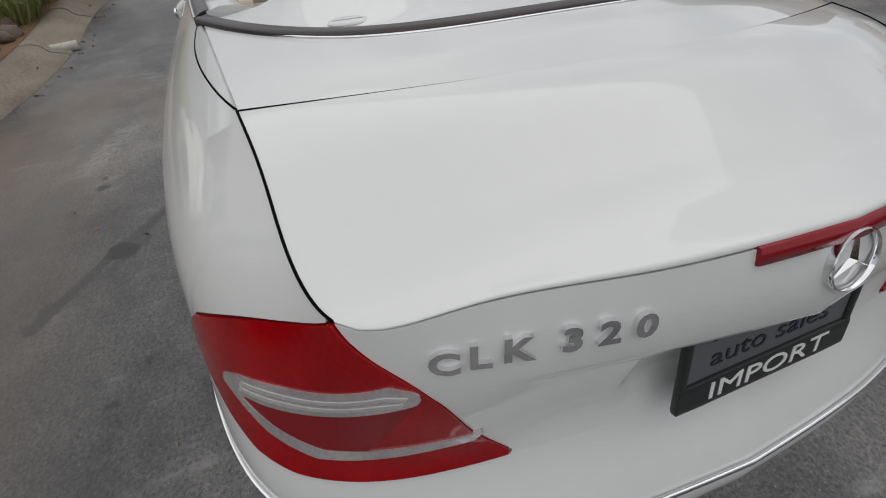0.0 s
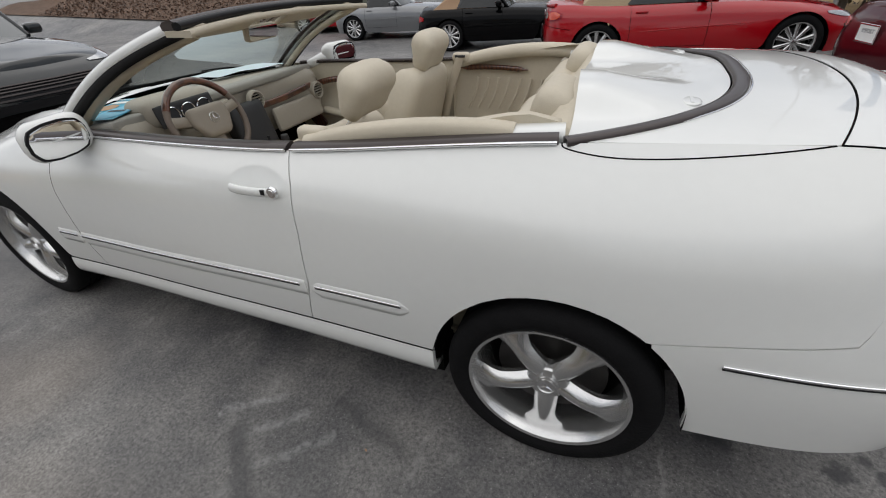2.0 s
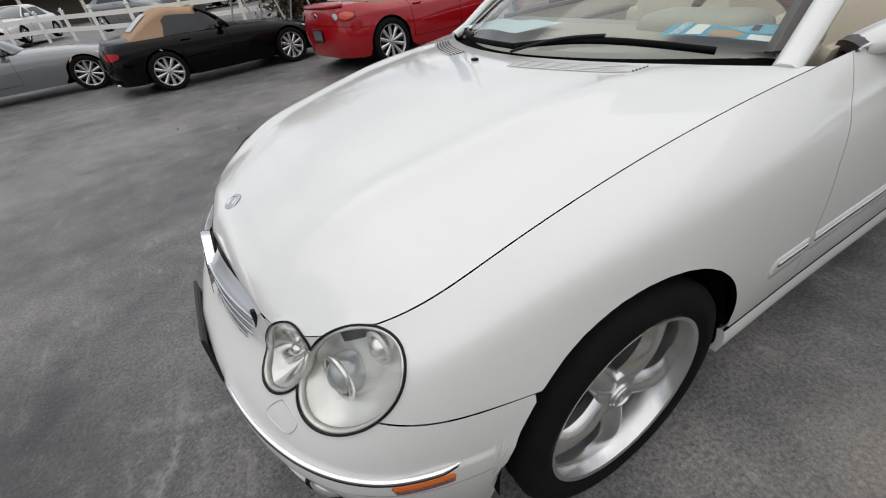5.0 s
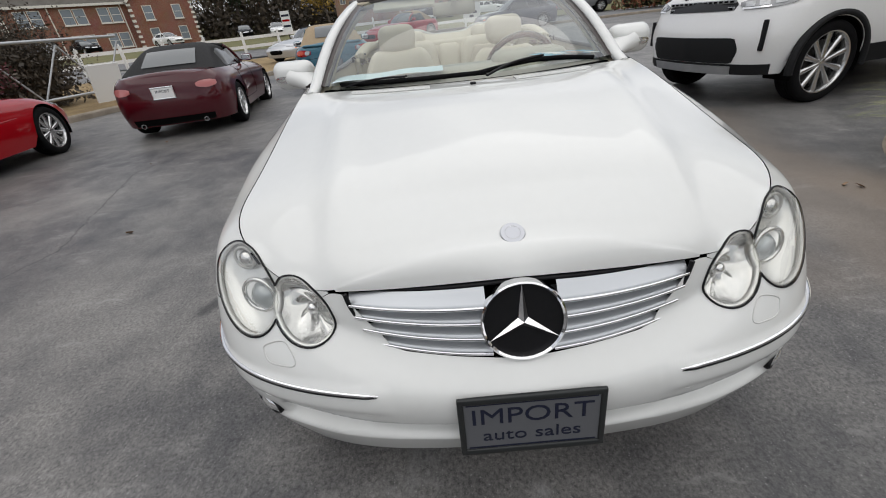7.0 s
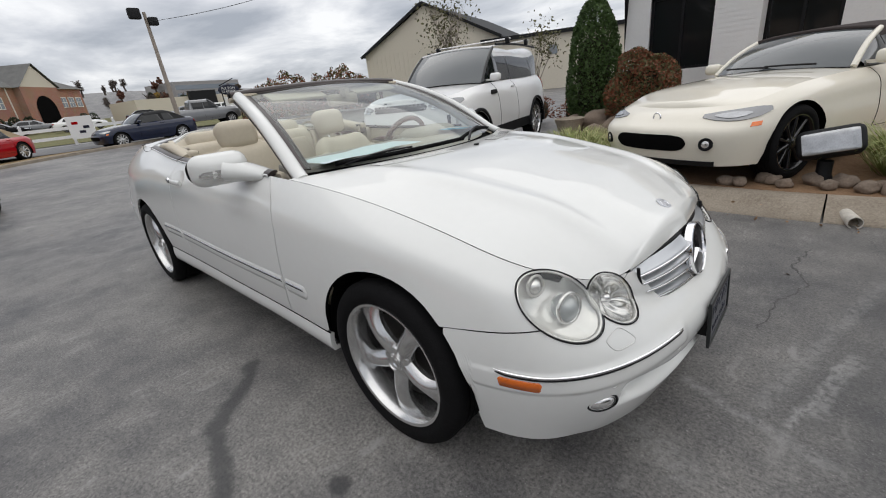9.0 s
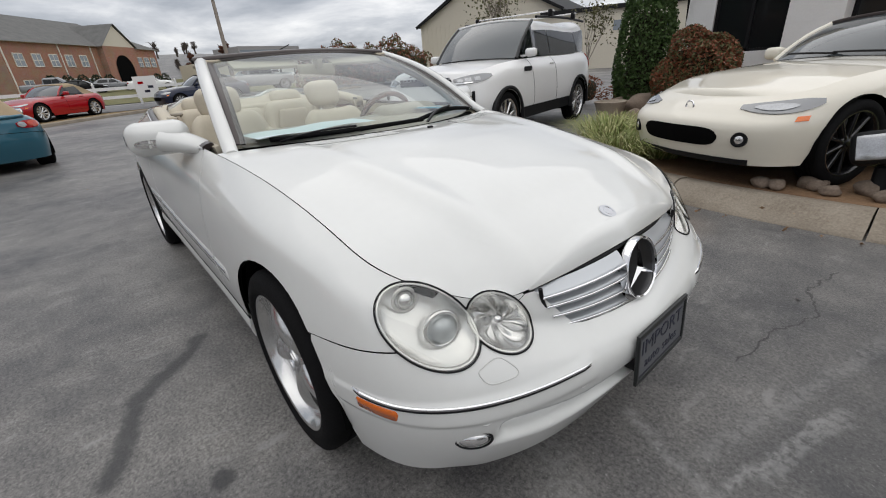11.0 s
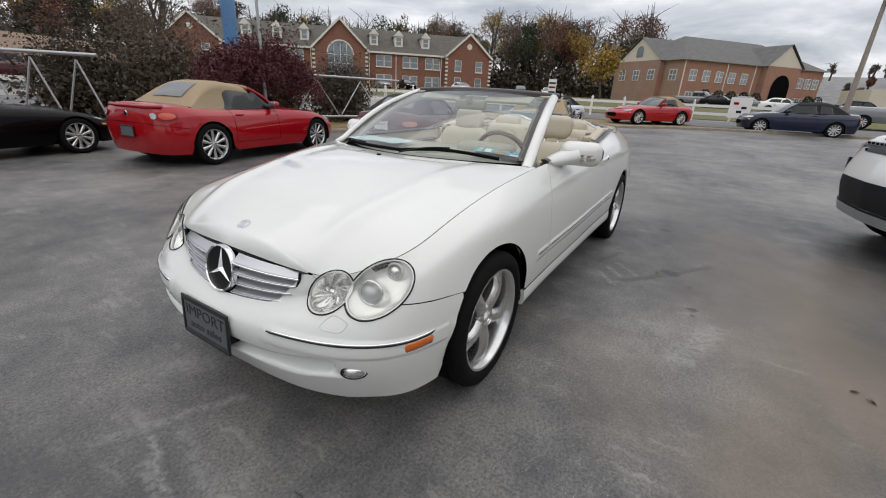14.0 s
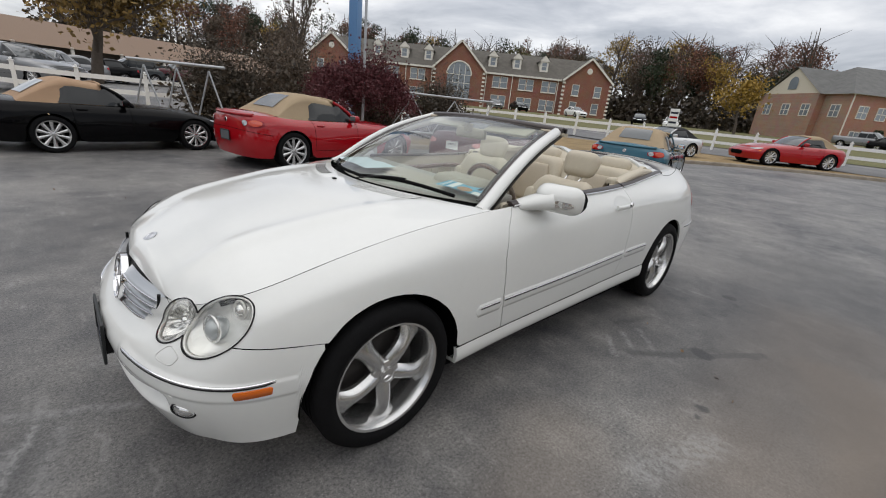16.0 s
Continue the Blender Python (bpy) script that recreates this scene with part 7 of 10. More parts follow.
def exhausts(ys):
    def f(c, sk, E, zt, yt):
        Pd = sk_patch(sk, 0.0, u_y_rear(sk, .58, .1), .02, .12, .008, 12, 4)
        Pd = np.concatenate([(Pd * [1, -1, 1])[::-1], Pd[1:]])
        put("rear_valance", panel_mesh("rear_valance", Pd, M_VOID, gap=0, lip=0), c)
        b = sk.at(0.0, .0)
        for y in ys:
            e = lathe_bm([(.028, -.05), (.034, -.05), (.034, .06), (.028, .06), (.028, -.05)], 16, "x")
            bmesh.ops.translate(e, verts=e.verts, vec=(float(b[0]) + .02, y, float(b[2]) + .025))
            part("exhaust_pipe", e, M_CHROME, c)
    return f


S_LONGNOSE = dict(wb=2.495, ro=.78, fo=.84, hw=.89, sill=.20, crease=.47, belt=.845, nose=.66, tail=.88, nose_in=.22, tail_in=.05, door=(.42, 1.42), plate_v=.36,
            gh=dict(cowl=1.52, header=1.02, roof=1.285, back=.42, rear=-.22, zh=1.23, windows=[(.38, 1.42)], fall=.22, shoulder=.80, rw0=.22, rw1=.75, rww=.55),
            lamps=dict(hx0=2.78, hy1=.38, hv0=.66, hv1=.86, ty0=.52, tx1=-.58, tv0=.62, tv1=.80), mouth=[(.18, .40, .46, M_VOID), (.50, .66, .28, M_BLACK)])
S_SMALL = dict(wb=2.265, ro=.82, fo=.86, hw=.84, sill=.18, crease=.44, belt=.80, nose=.60, tail=.80, nose_in=.30, tail_in=.10, door=(.30, 1.16), plate_v=.40,
            gh=dict(cowl=1.26, header=.82, roof=1.225, back=.28, rear=-.36, zh=1.18, windows=[(.16, 1.18)], fall=.18, shoulder=.74, rw0=.2, rw1=.72, rww=.6),
            lamps=dict(hx0=2.62, hy1=.44, hv0=.72, hv1=.90, ty0=.42, tx1=-.60, tv0=.52, tv1=.72, marker=True), mouth=[(.12, .34, .34, M_VOID)])
S_ROUND = dict(wb=2.33, ro=.84, fo=.83, hw=.86, sill=.19, crease=.46, belt=.85, nose=.66, tail=.86, nose_in=.30, tail_in=.08, door=(.36, 1.24), plate_v=.56, plate_chrome=True, plate_txt=True,
            gh=dict(cowl=1.40, header=.90, roof=1.25, back=.30, rear=-.36, zh=1.205, windows=[(.20, 1.30)], fall=.22, shoulder=.76, rw0=.16, rw1=.66, rww=.66),
            lamps=dict(hx0=2.66, hy1=.44, hv0=.60, hv1=.86, ty0=.46, tx1=-.66, tv0=.56, tv1=.73, marker=True, hmat=M_LAMPDK, tmat=M_PINKLENS), mouth=[(.12, .30, .40, M_VOID)])
S_HATCH = dict(wb=2.467, ro=.55, fo=.70, hw=.84, sill=.22, crease=.50, belt=.93, nose=.82, tail=.95, nose_in=.16, tail_in=.05, door=(.62, 1.66), plate_v=.3,
              gh=dict(cowl=1.78, header=1.30, roof=1.40, back=.10, rear=-.42, zh=1.36, windows=[(.0, .62), (.66, 1.68)], fall=.1, shoulder=.86, rw0=.2, rw1=.7, rww=.6),
              lamps=dict(hx0=2.85, hy1=.45, hv0=.66, hv1=.90, ty0=.55, tx1=-.40, tv0=.56, tv1=.82), mouth=[(.2, .42, .4, M_VOID)])
S_COUPE = dict(wb=2.66, ro=.92, fo=.78, hw=.87, sill=.20, crease=.50, belt=.92, nose=.74, tail=.93, nose_in=.18, tail_in=.06, door=(.66, 1.86), plate_v=.5,
              gh=dict(cowl=1.95, header=1.42, roof=1.40, back=.42, rear=-.40, zh=1.36, windows=[(.15, .64), (.68, 1.84)], fall=.15, shoulder=.80, rw0=.2, rw1=.7, rww=.6),
              lamps=dict(hx0=3.0, hy1=.42, hv0=.62, hv1=.84, ty0=.5, tx1=-.72, tv0=.60, tv1=.8, marker=True), mouth=[(.15, .36, .5, M_VOID), (.52, .72, .22, M_BLACK)])
S_SUVTALL = dict(wb=2.923, ro=1.02, fo=.86, hw=.985, sill=.33, crease=.66, belt=1.22, nose=1.06, tail=1.25, nose_in=.14, tail_in=.04, door=(1.10, 2.05), plate_v=.5, crown=.04, mouth_power=26,
               gh=dict(cowl=2.30, header=1.66, roof=1.84, back=-.62, rear=-.96, zh=1.80, windows=[(-.72, -.17), (-.15, 1.065), (1.085, 2.12)], fall=.0, shoulder=.96, tin=.78, rw0=.1, rw1=.5, rww=.8),
               lamps=dict(hx0=3.26, hy1=.52, hv0=.70, hv1=.90, ty0=.70, tx1=-.72, tv0=.55, tv1=.95, hmat=M_LAMPDK), mouth=[(.70, .90, .48, mat("grille_mesh_grey", (.03, .03, .032), .4, .4)), (.09, .33, .62, M_CLADDING)])
S_SUVLOW = dict(wb=2.895, ro=1.0, fo=.93, hw=.965, sill=.26, crease=.60, belt=1.08, nose=.86, tail=1.1, nose_in=.20, tail_in=.08, door=(1.1, 2.05), plate_v=.5, crown=.07,
                 gh=dict(cowl=2.15, header=1.40, roof=1.70, back=-.2, rear=-.92, zh=1.66, windows=[(-.6, -.1), (0, 1.0), (1.08, 2.0)], shoulder=.86, tin=.74, rw0=.15, rw1=.6, rww=.8),
                 lamps=dict(hx0=2.98, hy1=.50, hv0=.80, hv1=.97, ty0=.6, tx1=-.6, tv0=.6, tv1=.8, marker=True), mouth=[(.30, .62, .62, M_BLACK), (.06, .2, .7, M_VOID)])
S_SEDAN = dict(wb=2.80, ro=1.05, fo=.85, hw=.90, sill=.22, crease=.54, belt=.97, nose=.76, tail=1.0, nose_in=.18, tail_in=.08, door=(1.05, 2.0), plate_v=.5,
               gh=dict(cowl=2.05, header=1.35, roof=1.46, back=.25, rear=-.52, zh=1.43, windows=[(-.1, .95), (1.0, 1.95)], fall=.25, shoulder=.78, rw0=.15, rw1=.7, rww=.8),
               lamps=dict(hx0=3.2, hy1=.46, hv0=.62, hv1=.84, ty0=.5, tx1=-.8, tv0=.6, tv1=.82), mouth=[(.45, .68, .32, M_CHROME), (.14, .32, .5, M_VOID)])
S_TRUCK = dict(wb=3.6, ro=1.15, fo=.95, hw=.99, sill=.42, crease=.70, belt=1.20, nose=1.15, tail=1.2, nose_in=.10, tail_in=.03, door=(1.9, 2.8), plate_v=.5,
               gh=dict(cowl=2.95, header=2.35, roof=1.86, back=1.30, rear=1.05, zh=1.83, windows=[(1.25, 1.95), (2.0, 2.85)], shoulder=.93, tin=.76, rw0=.2, rw1=.7, rww=.8),
               lamps=dict(hx0=4.1, hy1=.6, hv0=.66, hv1=.9, ty0=.8, tx1=-1.0, tv0=.55, tv1=.95), mouth=[(.45, .9, .56, M_CHROME), (.14, .3, .6, M_VOID)])

P_RED, P_MAROON, P_BLACK = paint("bright_red_paint", (.34, .003, .008)), paint("dark_cherry_paint", (.062, .003, .007)), mat("black_paint", (.002, .002, .0024), .25, coat=.22, spec=.05)
P_SILVER, P_TEAL, P_NAVY = paint("grey_silver_paint", (.20, .205, .21), .3, .4), paint("teal_blue_paint", (.025, .115, .165), .3, .3), paint("navy_paint", (.004, .009, .032), .3)
P_CREAM, P_SNOW, P_CHAR, P_LIGHT = paint("cream_white_paint", (.74, .70, .60)), paint("snow_white_paint", (.80, .80, .79)), paint("charcoal_paint", (.014, .017, .018), .3), paint("light_silver_paint", (.55, .56, .57), .3, .4)

M_AMBERRED = mat("orange_red_lens", (.55, .045, .008), .15, coat=1.0)


def zed_extras(c, sk, E, zt, yt):
    for s in (1, -1):
        def side(nm, P, mtl, lip=.006):
            me = panel_mesh(nm, P, mtl, gap=0, lip=lip)
            put(nm, me if s > 0 else mirror_mesh(me), c)
        side("lamp_bezel", sk_patch(sk, u_y_rear(sk, .48, .7), u_at(sk, -.50, .7), .60, .83, .010, squash=.35), M_REDDK)
        side("reverse_lens", sk_patch(sk, u_y_rear(sk, .50, .7), u_y_rear(sk, .60, .7), .64, .79, .020, squash=.4), M_LAMPCAR)
        side("indicator_lens", sk_patch(sk, u_y_rear(sk, .62, .7), u_at(sk, -.53, .7), .63, .80, .020, squash=.45), M_AMBERRED)
        seam = np.array([sk.at(u, .545 - .10 * (k / 29) ** 2) for k, u in enumerate(np.linspace(0, u_at(sk, -.375, .5), 30))])
        me = sweep_mesh("bumper_seam", seam + [-.001, .001, 0], circle_prof(.0032, 5), M_VOID, caps=False)
        put("bumper_seam", me if s > 0 else mirror_mesh(me), c)
        duct = np.array([sk.at(u, .995) for u in np.linspace(0, u_y_rear(sk, .60, .99), 18)])
        me = sweep_mesh("boot_lip", duct + [.02, 0, .004], [(-.05, -.02), (-.035, .018), (-.02, .024), (.05, .0), (.05, -.02)], c.children[0].data.materials[0])
        put("boot_lip", me if s > 0 else mirror_mesh(me), c)
        b = sk.at(u_at(sk, 1.78, .62), .62)
        part("fender_badge", lathe_bm([(0, .004), (.026, .004), (.030, 0)], 20, "y"), M_CHROME, c).location = (float(b[0]), s * (float(b[1]) + .003 * s), float(b[2]))
        fl = np.array([sk.at(u, .38 + .10 * k / 23) for k, u in enumerate(np.linspace(u_at(sk, .55, .4), u_at(sk, 1.95, .4), 24))])
        me = sweep_mesh("side_crease", fl + [0, .0005, 0], [(-.012, -.004), (0, .006), (.012, -.004)], c.children[0].data.materials[0], up=(0, 1, 0), scale=np.clip(np.sin(np.linspace(.02, .98, 24) * math.pi) * 2, .1, 1))
        put("side_crease", me if s > 0 else mirror_mesh(me), c)
    r = sk.at(0.0, .74)
    part("boot_badge", lathe_bm([(0, -.006), (.036, -.006), (.041, 0)], 24, "x"), M_CHROME, c).location = (float(r[0]) - .004, 0, float(r[2]))


z4r = build_car("red_roadster", "bright red roadster with raised tan soft top", P_RED, S_LONGNOSE, M_TAN, wheel_r=.325, rim=.235, extras=zed_extras)
place(z4r, 2.495, .77, (.49, -5.35), (-1.965, -5.75), -1)
nb = build_car("black_roadster", "black roadster with raised tan soft top", P_BLACK, S_SMALL, mat("light_brown_canvas", (.36, .235, .145), .85, vary=.06, bump=.3, bscale=300), wheel_r=.31, rim=.225, extras=exhausts((-.4,)))
place(nb, 2.265, .72, (3.587, -7.362), (1.485, -7.739), -1)
z4g = build_car("grey_roadster", "silver grey roadster with raised dark green soft top", P_SILVER, S_LONGNOSE, M_GREENTOP, wheel_r=.325, rim=.235, extras=zed_extras)
place(z4g, 2.495, .77, (7.182, -9.253), (4.926, -9.494), -1, .0)
mini = build_car("red_hatchback", "red convertible hatchback with raised black soft top", P_RED, S_HATCH, M_BLACKTOP, wheel_r=.305, rim=.215)
place(mini, 2.467, .72, (10.238, -10.896), (7.95, -11.25), -1, .0)
mar = build_car("maroon_roadster", "dark cherry red roadster with raised black soft top", P_MAROON, S_ROUND, M_BLACKTOP, wheel_r=.31, rim=.215, extras=exhausts((.45, -.45)))
place(mar, 2.33, .74, (-3.02, -3.42), (-5.24, -3.80), -1, .01)
z4b = build_car("blue_roadster", "teal blue roadster with raised tan soft top", P_TEAL, S_LONGNOSE, M_TAN, wheel_r=.325, rim=.235, extras=zed_extras)
z4b.matrix_basis = Matrix.Translation((-6.55, -2.46, .03)) @ Matrix.Rotation(radians(192), 4, "Z")
z3w = build_car("silver_roadster", "light silver roadster with raised black soft top", P_LIGHT, S_SMALL, M_BLACKTOP, wheel_r=.31, rim=.22)
place(z3w, 2.265, .72, (-17.0, -4.5), (-14.6, -5.7), 1, .22, 1.0)
z3r = build_car("small_red_roadster", "small red roadster with raised tan soft top", P_RED, S_SMALL, M_TAN, wheel_r=.31, rim=.22)
place(z3r, 2.265, .72, (-20.6, -.25), (-18.75, -1.95), 1, .29)
nav = build_car("navy_convertible", "navy blue convertible with raised black soft top", P_NAVY, S_COUPE, M_BLACKTOP, wheel_r=.315, rim=.22)
place(nav, 2.66, .74, (-20.4, 5.7), (-20.0, 3.05), 1, .26)


def suv_extras(c, sk, E, zt, yt):
    for s in (1, -1):
        rail = [(x, s * .70, 1.855 - .03 * ((x - .4) / 1.1) ** 2) for x in np.linspace(-.75, 1.45, 16)]
        put("roof_rail", sweep_mesh("roof_rail", rail, circle_prof(.022, 8), M_BLACK), c)
        part("side_vent", rbox(.24, .02, .07, .008, 3, (2.24, s * .955, 1.06)), M_CLADDING, c)
        part("fog_slot", rbox(.03, .05, .28, .012, 4, (3.60, s * .80, .70)), M_BLACK, c)
    for x in (.95, -.1):
        bar = [(x, y, 1.930) for y in np.linspace(-.80, .80, 8)]
        cb = put("cross_bar", sweep_mesh("cross_bar", bar, [(-.035, -.008), (-.02, .012), (.02, .012), (.035, -.008)], M_ALLOY, up=(0, 0, 1)), c, "silver roof cross bar")
        for s in (1, -1):
            part("bar_foot", rbox(.10, .07, .12, .02, 4, (x, s * .74, 1.90)), M_BLACK, cb)
    for k in range(2):
        bar = part("grille_bar", rbox(.02, .92, .038, .008, 4, (3.665, 0, .95 + .065 * k)), M_STEEL, c)
        part("grille_mesh", join_bm(*[box_bm(3.672, 3.678, y - .022, y + .022, .94 + .065 * k, .96 + .065 * k) for y in np.linspace(-.42, .42, 13)]), M_VOID, bar, smooth=False)
    for s in (1, -1):
        for y0, y1 in ((.56, .64), (.67, .74), (.77, .82)):
            q = sk_patch(sk, u_y_front(sk, y1, .78), u_y_front(sk, y0, .78), .74, .83, .016, 8, 4)
            me = panel_mesh("lamp_module", q, M_LAMPCAR, gap=0, lip=.004)
            put("lamp_module", me if s > 0 else mirror_mesh(me), c)
        q = sk_patch(sk, u_at(sk, 3.55, .70), u_y_front(sk, .55, .70), .705, .73, .017, 10, 3)
        me = panel_mesh("running_light", q, M_CHROME, gap=0, lip=.003)
        put("running_light", me if s > 0 else mirror_mesh(me), c)
    text_part("hood_lettering", "DISCOVERY", .085, Matrix.Translation((3.61, 0, 1.072)) @ pose(0, 0, 0, 35, 0, 90), M_CLADDING, c, .004, sx=1.35)
    for nm, half, v1, off, mtl in (("lower_valance", .84, .085, .012, M_CLADDING), ("skid_plate", .56, .070, .022, M_STEEL)):
        Pk = sk_patch(sk, u_y_front(sk, half, .04), 1.0, .0, v1, off, 14, 5)
        Pk = np.concatenate([Pk, (Pk * [1, -1, 1])[::-1][1:]])
        put(nm, panel_mesh(nm, Pk, mtl, gap=0, lip=.02), c)



disco = build_car("white_suv", "white sport utility vehicle with roof cross bars", P_SNOW, S_SUVTALL, None, wheel_r=.385, rim=.29, suv=True, extras=suv_extras, low=M_CLADDING, spokes=10)
place(disco, 2.923, .86, (-1.08, 6.66), (-.45, 3.80), 1, 0)


def cream_extras(c, sk, E, zt, yt):
    for s in (1, -1):
        u = u_y_front(sk, .56, .20)
        p = sk.at(u, .20)
        f = lathe_bm([(0, .0), (.035, .004), (.045, .008), (.055, .006), (.058, -.02)], 24, "x")
        bmesh.ops.rotate(f, verts=f.verts, cent=(0, 0, 0), matrix=Matrix.Rotation(radians(24 * s), 3, "Z"))
        bmesh.ops.translate(f, verts=f.verts, vec=(float(p[0]) + .006, s * float(p[1]), float(p[2])))
        fo = part("fog_lamp", f, M_BLACK, c)
        g = lathe_bm([(0, .010), (.020, .009), (.030, .004), (.032, -.01)], 20, "x")
        bmesh.ops.rotate(g, verts=g.verts, cent=(0, 0, 0), matrix=Matrix.Rotation(radians(24 * s), 3, "Z"))
        bmesh.ops.translate(g, verts=g.verts, vec=(float(p[0]) + .006, s * float(p[1]), float(p[2])))
        part("fog_lens", g, M_CLEARREF, fo)
        q = sk_patch(sk, u_at(sk, 2.78, .74), u_y_front(sk, .52, .74), .66, .80, .015, squash=.6)
        me = panel_mesh("lamp_reflector", q, M_LAMPCAR, gap=0, lip=.0)
        put("lamp_reflector", me if s > 0 else mirror_mesh(me), c)
    Pk = sk_patch(sk, u_y_front(sk, .60, .03), 1.0, .0, .040, .008, 16, 4)
    Pk = np.concatenate([Pk, (Pk * [1, -1, 1])[::-1][1:]])
    put("front_valance", panel_mesh("front_valance", Pk, M_BLACK, gap=0, lip=.01), c)
    b = sk.at(1.0, .70)
    part("nose_badge", lathe_bm([(.030, .0), (.036, .006), (.044, .006), (.048, 0)], 24, "x"), M_CHROME, c).location = (float(b[0]) + .008, 0, float(b[2]))
    for y0, y1 in ((.42, -.05), (-.02, -.46)):
        w = smooth_path([(1.50, y0, zt(1.45) + .075), (1.53, (y0 + y1) / 2, zt(1.45) + .085), (1.50, y1, zt(1.45) + .085)], 10)
        put("wiper", sweep_mesh("wiper", w, circle_prof(.010, 6), M_BLACK), c)


pale = build_car("white_roadster", "cream white roadster with dark soft top and black wheels", P_CREAM, S_ROUND, M_BROWNTOP, wheel_r=.315, rim=.235, rim_mat=M_DARKALLOY, wheel_style="slim", spokes=10, glass=M_GREYGLASS, extras=cream_extras)
pale.matrix_basis = Matrix.Translation((2.47, 2.86, .13)) @ Matrix.Rotation(radians(-116.5), 4, "Z") @ Matrix.Translation((-3.06, 0, 0))
def cay_extras(c, sk, E, zt, yt):
    for v in (.34, .41, .48, .55, .61):
        Pk = sk_patch(sk, u_y_front(sk, .58, v), 1.0, v - .012, v + .012, .022, 14, 3)
        Pk = np.concatenate([Pk, (Pk * [1, -1, 1])[::-1][1:]])
        put("grille_bar", panel_mesh("grille_bar", Pk, M_GREYTRIM, gap=0, lip=.012), c)
    Pk = sk_patch(sk, u_y_front(sk, .84, .26), 1.0, .22, .29, .03, 16, 4)
    Pk = np.concatenate([Pk, (Pk * [1, -1, 1])[::-1][1:]])
    put("bumper_blade", panel_mesh("bumper_blade", Pk, M_BLACK, gap=0, lip=.02), c)
    for s in (1, -1):
        for v in (.50, .57, .64):
            q = sk_patch(sk, u_y_front(sk, .84, v), u_y_front(sk, .68, v), v - .016, v + .016, .016, 6, 3)
            me = panel_mesh("intake_slat", q, M_BLACK, gap=0, lip=.01)
            put("intake_slat", me if s > 0 else mirror_mesh(me), c)


cay = build_car("dark_suv", "dark green-grey sport utility vehicle", P_CHAR, S_SUVLOW, None, wheel_r=.37, rim=.25, suv=True, extras=cay_extras)
cay.matrix_basis = Matrix.Translation((5.38, -.95, 0)) @ Matrix.Rotation(radians(180), 4, "Z") @ Matrix.Translation((-3.82, 0, 0))
sed = build_car("white_sedan", "white saloon car on the grass bank", P_SNOW, S_SEDAN, None, wheel_r=.33, rim=.23)
sed.matrix_basis = Matrix.Translation((8.9, -28.5, .45)) @ Matrix.Rotation(radians(75), 4, "Z")
sed2 = build_car("grey_sedan", "metallic grey saloon car on the grass bank", P_SILVER, S_SEDAN, None, wheel_r=.33, rim=.23)
sed2.matrix_basis = Matrix.Translation((4.84, -22.65, .50)) @ Matrix.Rotation(radians(127), 4, "Z")
trk = build_car("grey_pickup", "silver grey pickup truck", P_SILVER, S_TRUCK, None, wheel_r=.40, rim=.25, category="truck")
trk.matrix_basis = Matrix.Translation((-30.5, 8.4, .45)) @ Matrix.Rotation(radians(85), 4, "Z")
rtrk = build_car("red_pickup", "dark red pickup truck behind the fence", P_MAROON, S_TRUCK, None, wheel_r=.40, rim=.25, category="truck")
rtrk.matrix_basis = Matrix.Translation((19.5, -27.5, 1.1)) @ Matrix.Rotation(radians(200), 4, "Z")
copy_thing(sed2, Matrix.Translation((3.0, -28.5, .55)) @ Matrix.Rotation(radians(70), 4, "Z"))
csed = build_car("black_sedan", "black saloon car parked far off", P_BLACK, S_SEDAN, None, wheel_r=.33, rim=.23)
csed.matrix_basis = Matrix.Translation((27, -23, 1.75)) @ Matrix.Rotation(radians(200), 4, "Z")
copy_thing(cay, Matrix.Translation((22.5, -25.5, 1.7)) @ Matrix.Rotation(radians(200), 4, "Z"))

# ---- verge, bank, road ----
edge = smooth_path([(16, -11.5), (11.8, -12.3), (6, -11.4), (0, -9.7), (-5.5, -7.6), (-9.8, -5.6), (-14, -3.6), (-19.0, 1.2), (-21.3, 8.5), (-22, 14)], 60)
far = smooth_path([(18, -19), (12, -19), (6, -17.5), (0, -16.5), (-8, -15.5), (-16.5, -13.2), (-20, -8.5), (-22.5, -3.2), (-24.0, 6), (-25, 14)], 60)
drape("grass_verge", lambda a, b: tuple(np.array([np.interp(a, np.linspace(0, 1, 60), edge[:, k]) for k in (0, 1)]) * (1 - b) + np.array([np.interp(a, np.linspace(0, 1, 60), far[:, k]) for k in (0, 1)]) * b), 60, 14, M_DRYGRASS, "dry winter grass verge beside the car park", "grass", .03)
drape("mulch_bank", lambda a, b: (12.2 + 26 * a, -12.0 - 3.0 * a - 9 * b), 30, 16, M_MULCH, "brown mulch bank covered with dead leaves", "bank", .05)
drape("lawn", lambda a, b: (-30 - 75 * b, -70 + 105 * a), 30, 16, M_LAWN, "pale green lawn in front of the brick buildings", "lawn", .03)
drape("road", lambda a, b: (-26.5 - 6 * b + 3 * a + 9 * (1 - a), -62 + 105 * a), 40, 4, M_ROAD, "grey road beyond the white fence", "road", .05)
kp = np.array([(x, y, float(land(x, y))) for x, y, _ in [(p[0], p[1], 0) for p in edge]])
tagged(put("kerb_far", sweep_mesh("kerb_far", kp + [0, 0, .03], [(-.09, -.08), (-.09, .07), (-.06, .09), (.07, .09), (.09, .06), (.09, -.08)], M_CONCRETE, smooth=False)), "weathered concrete kerb along the grass verge", "kerb", kind="structure")

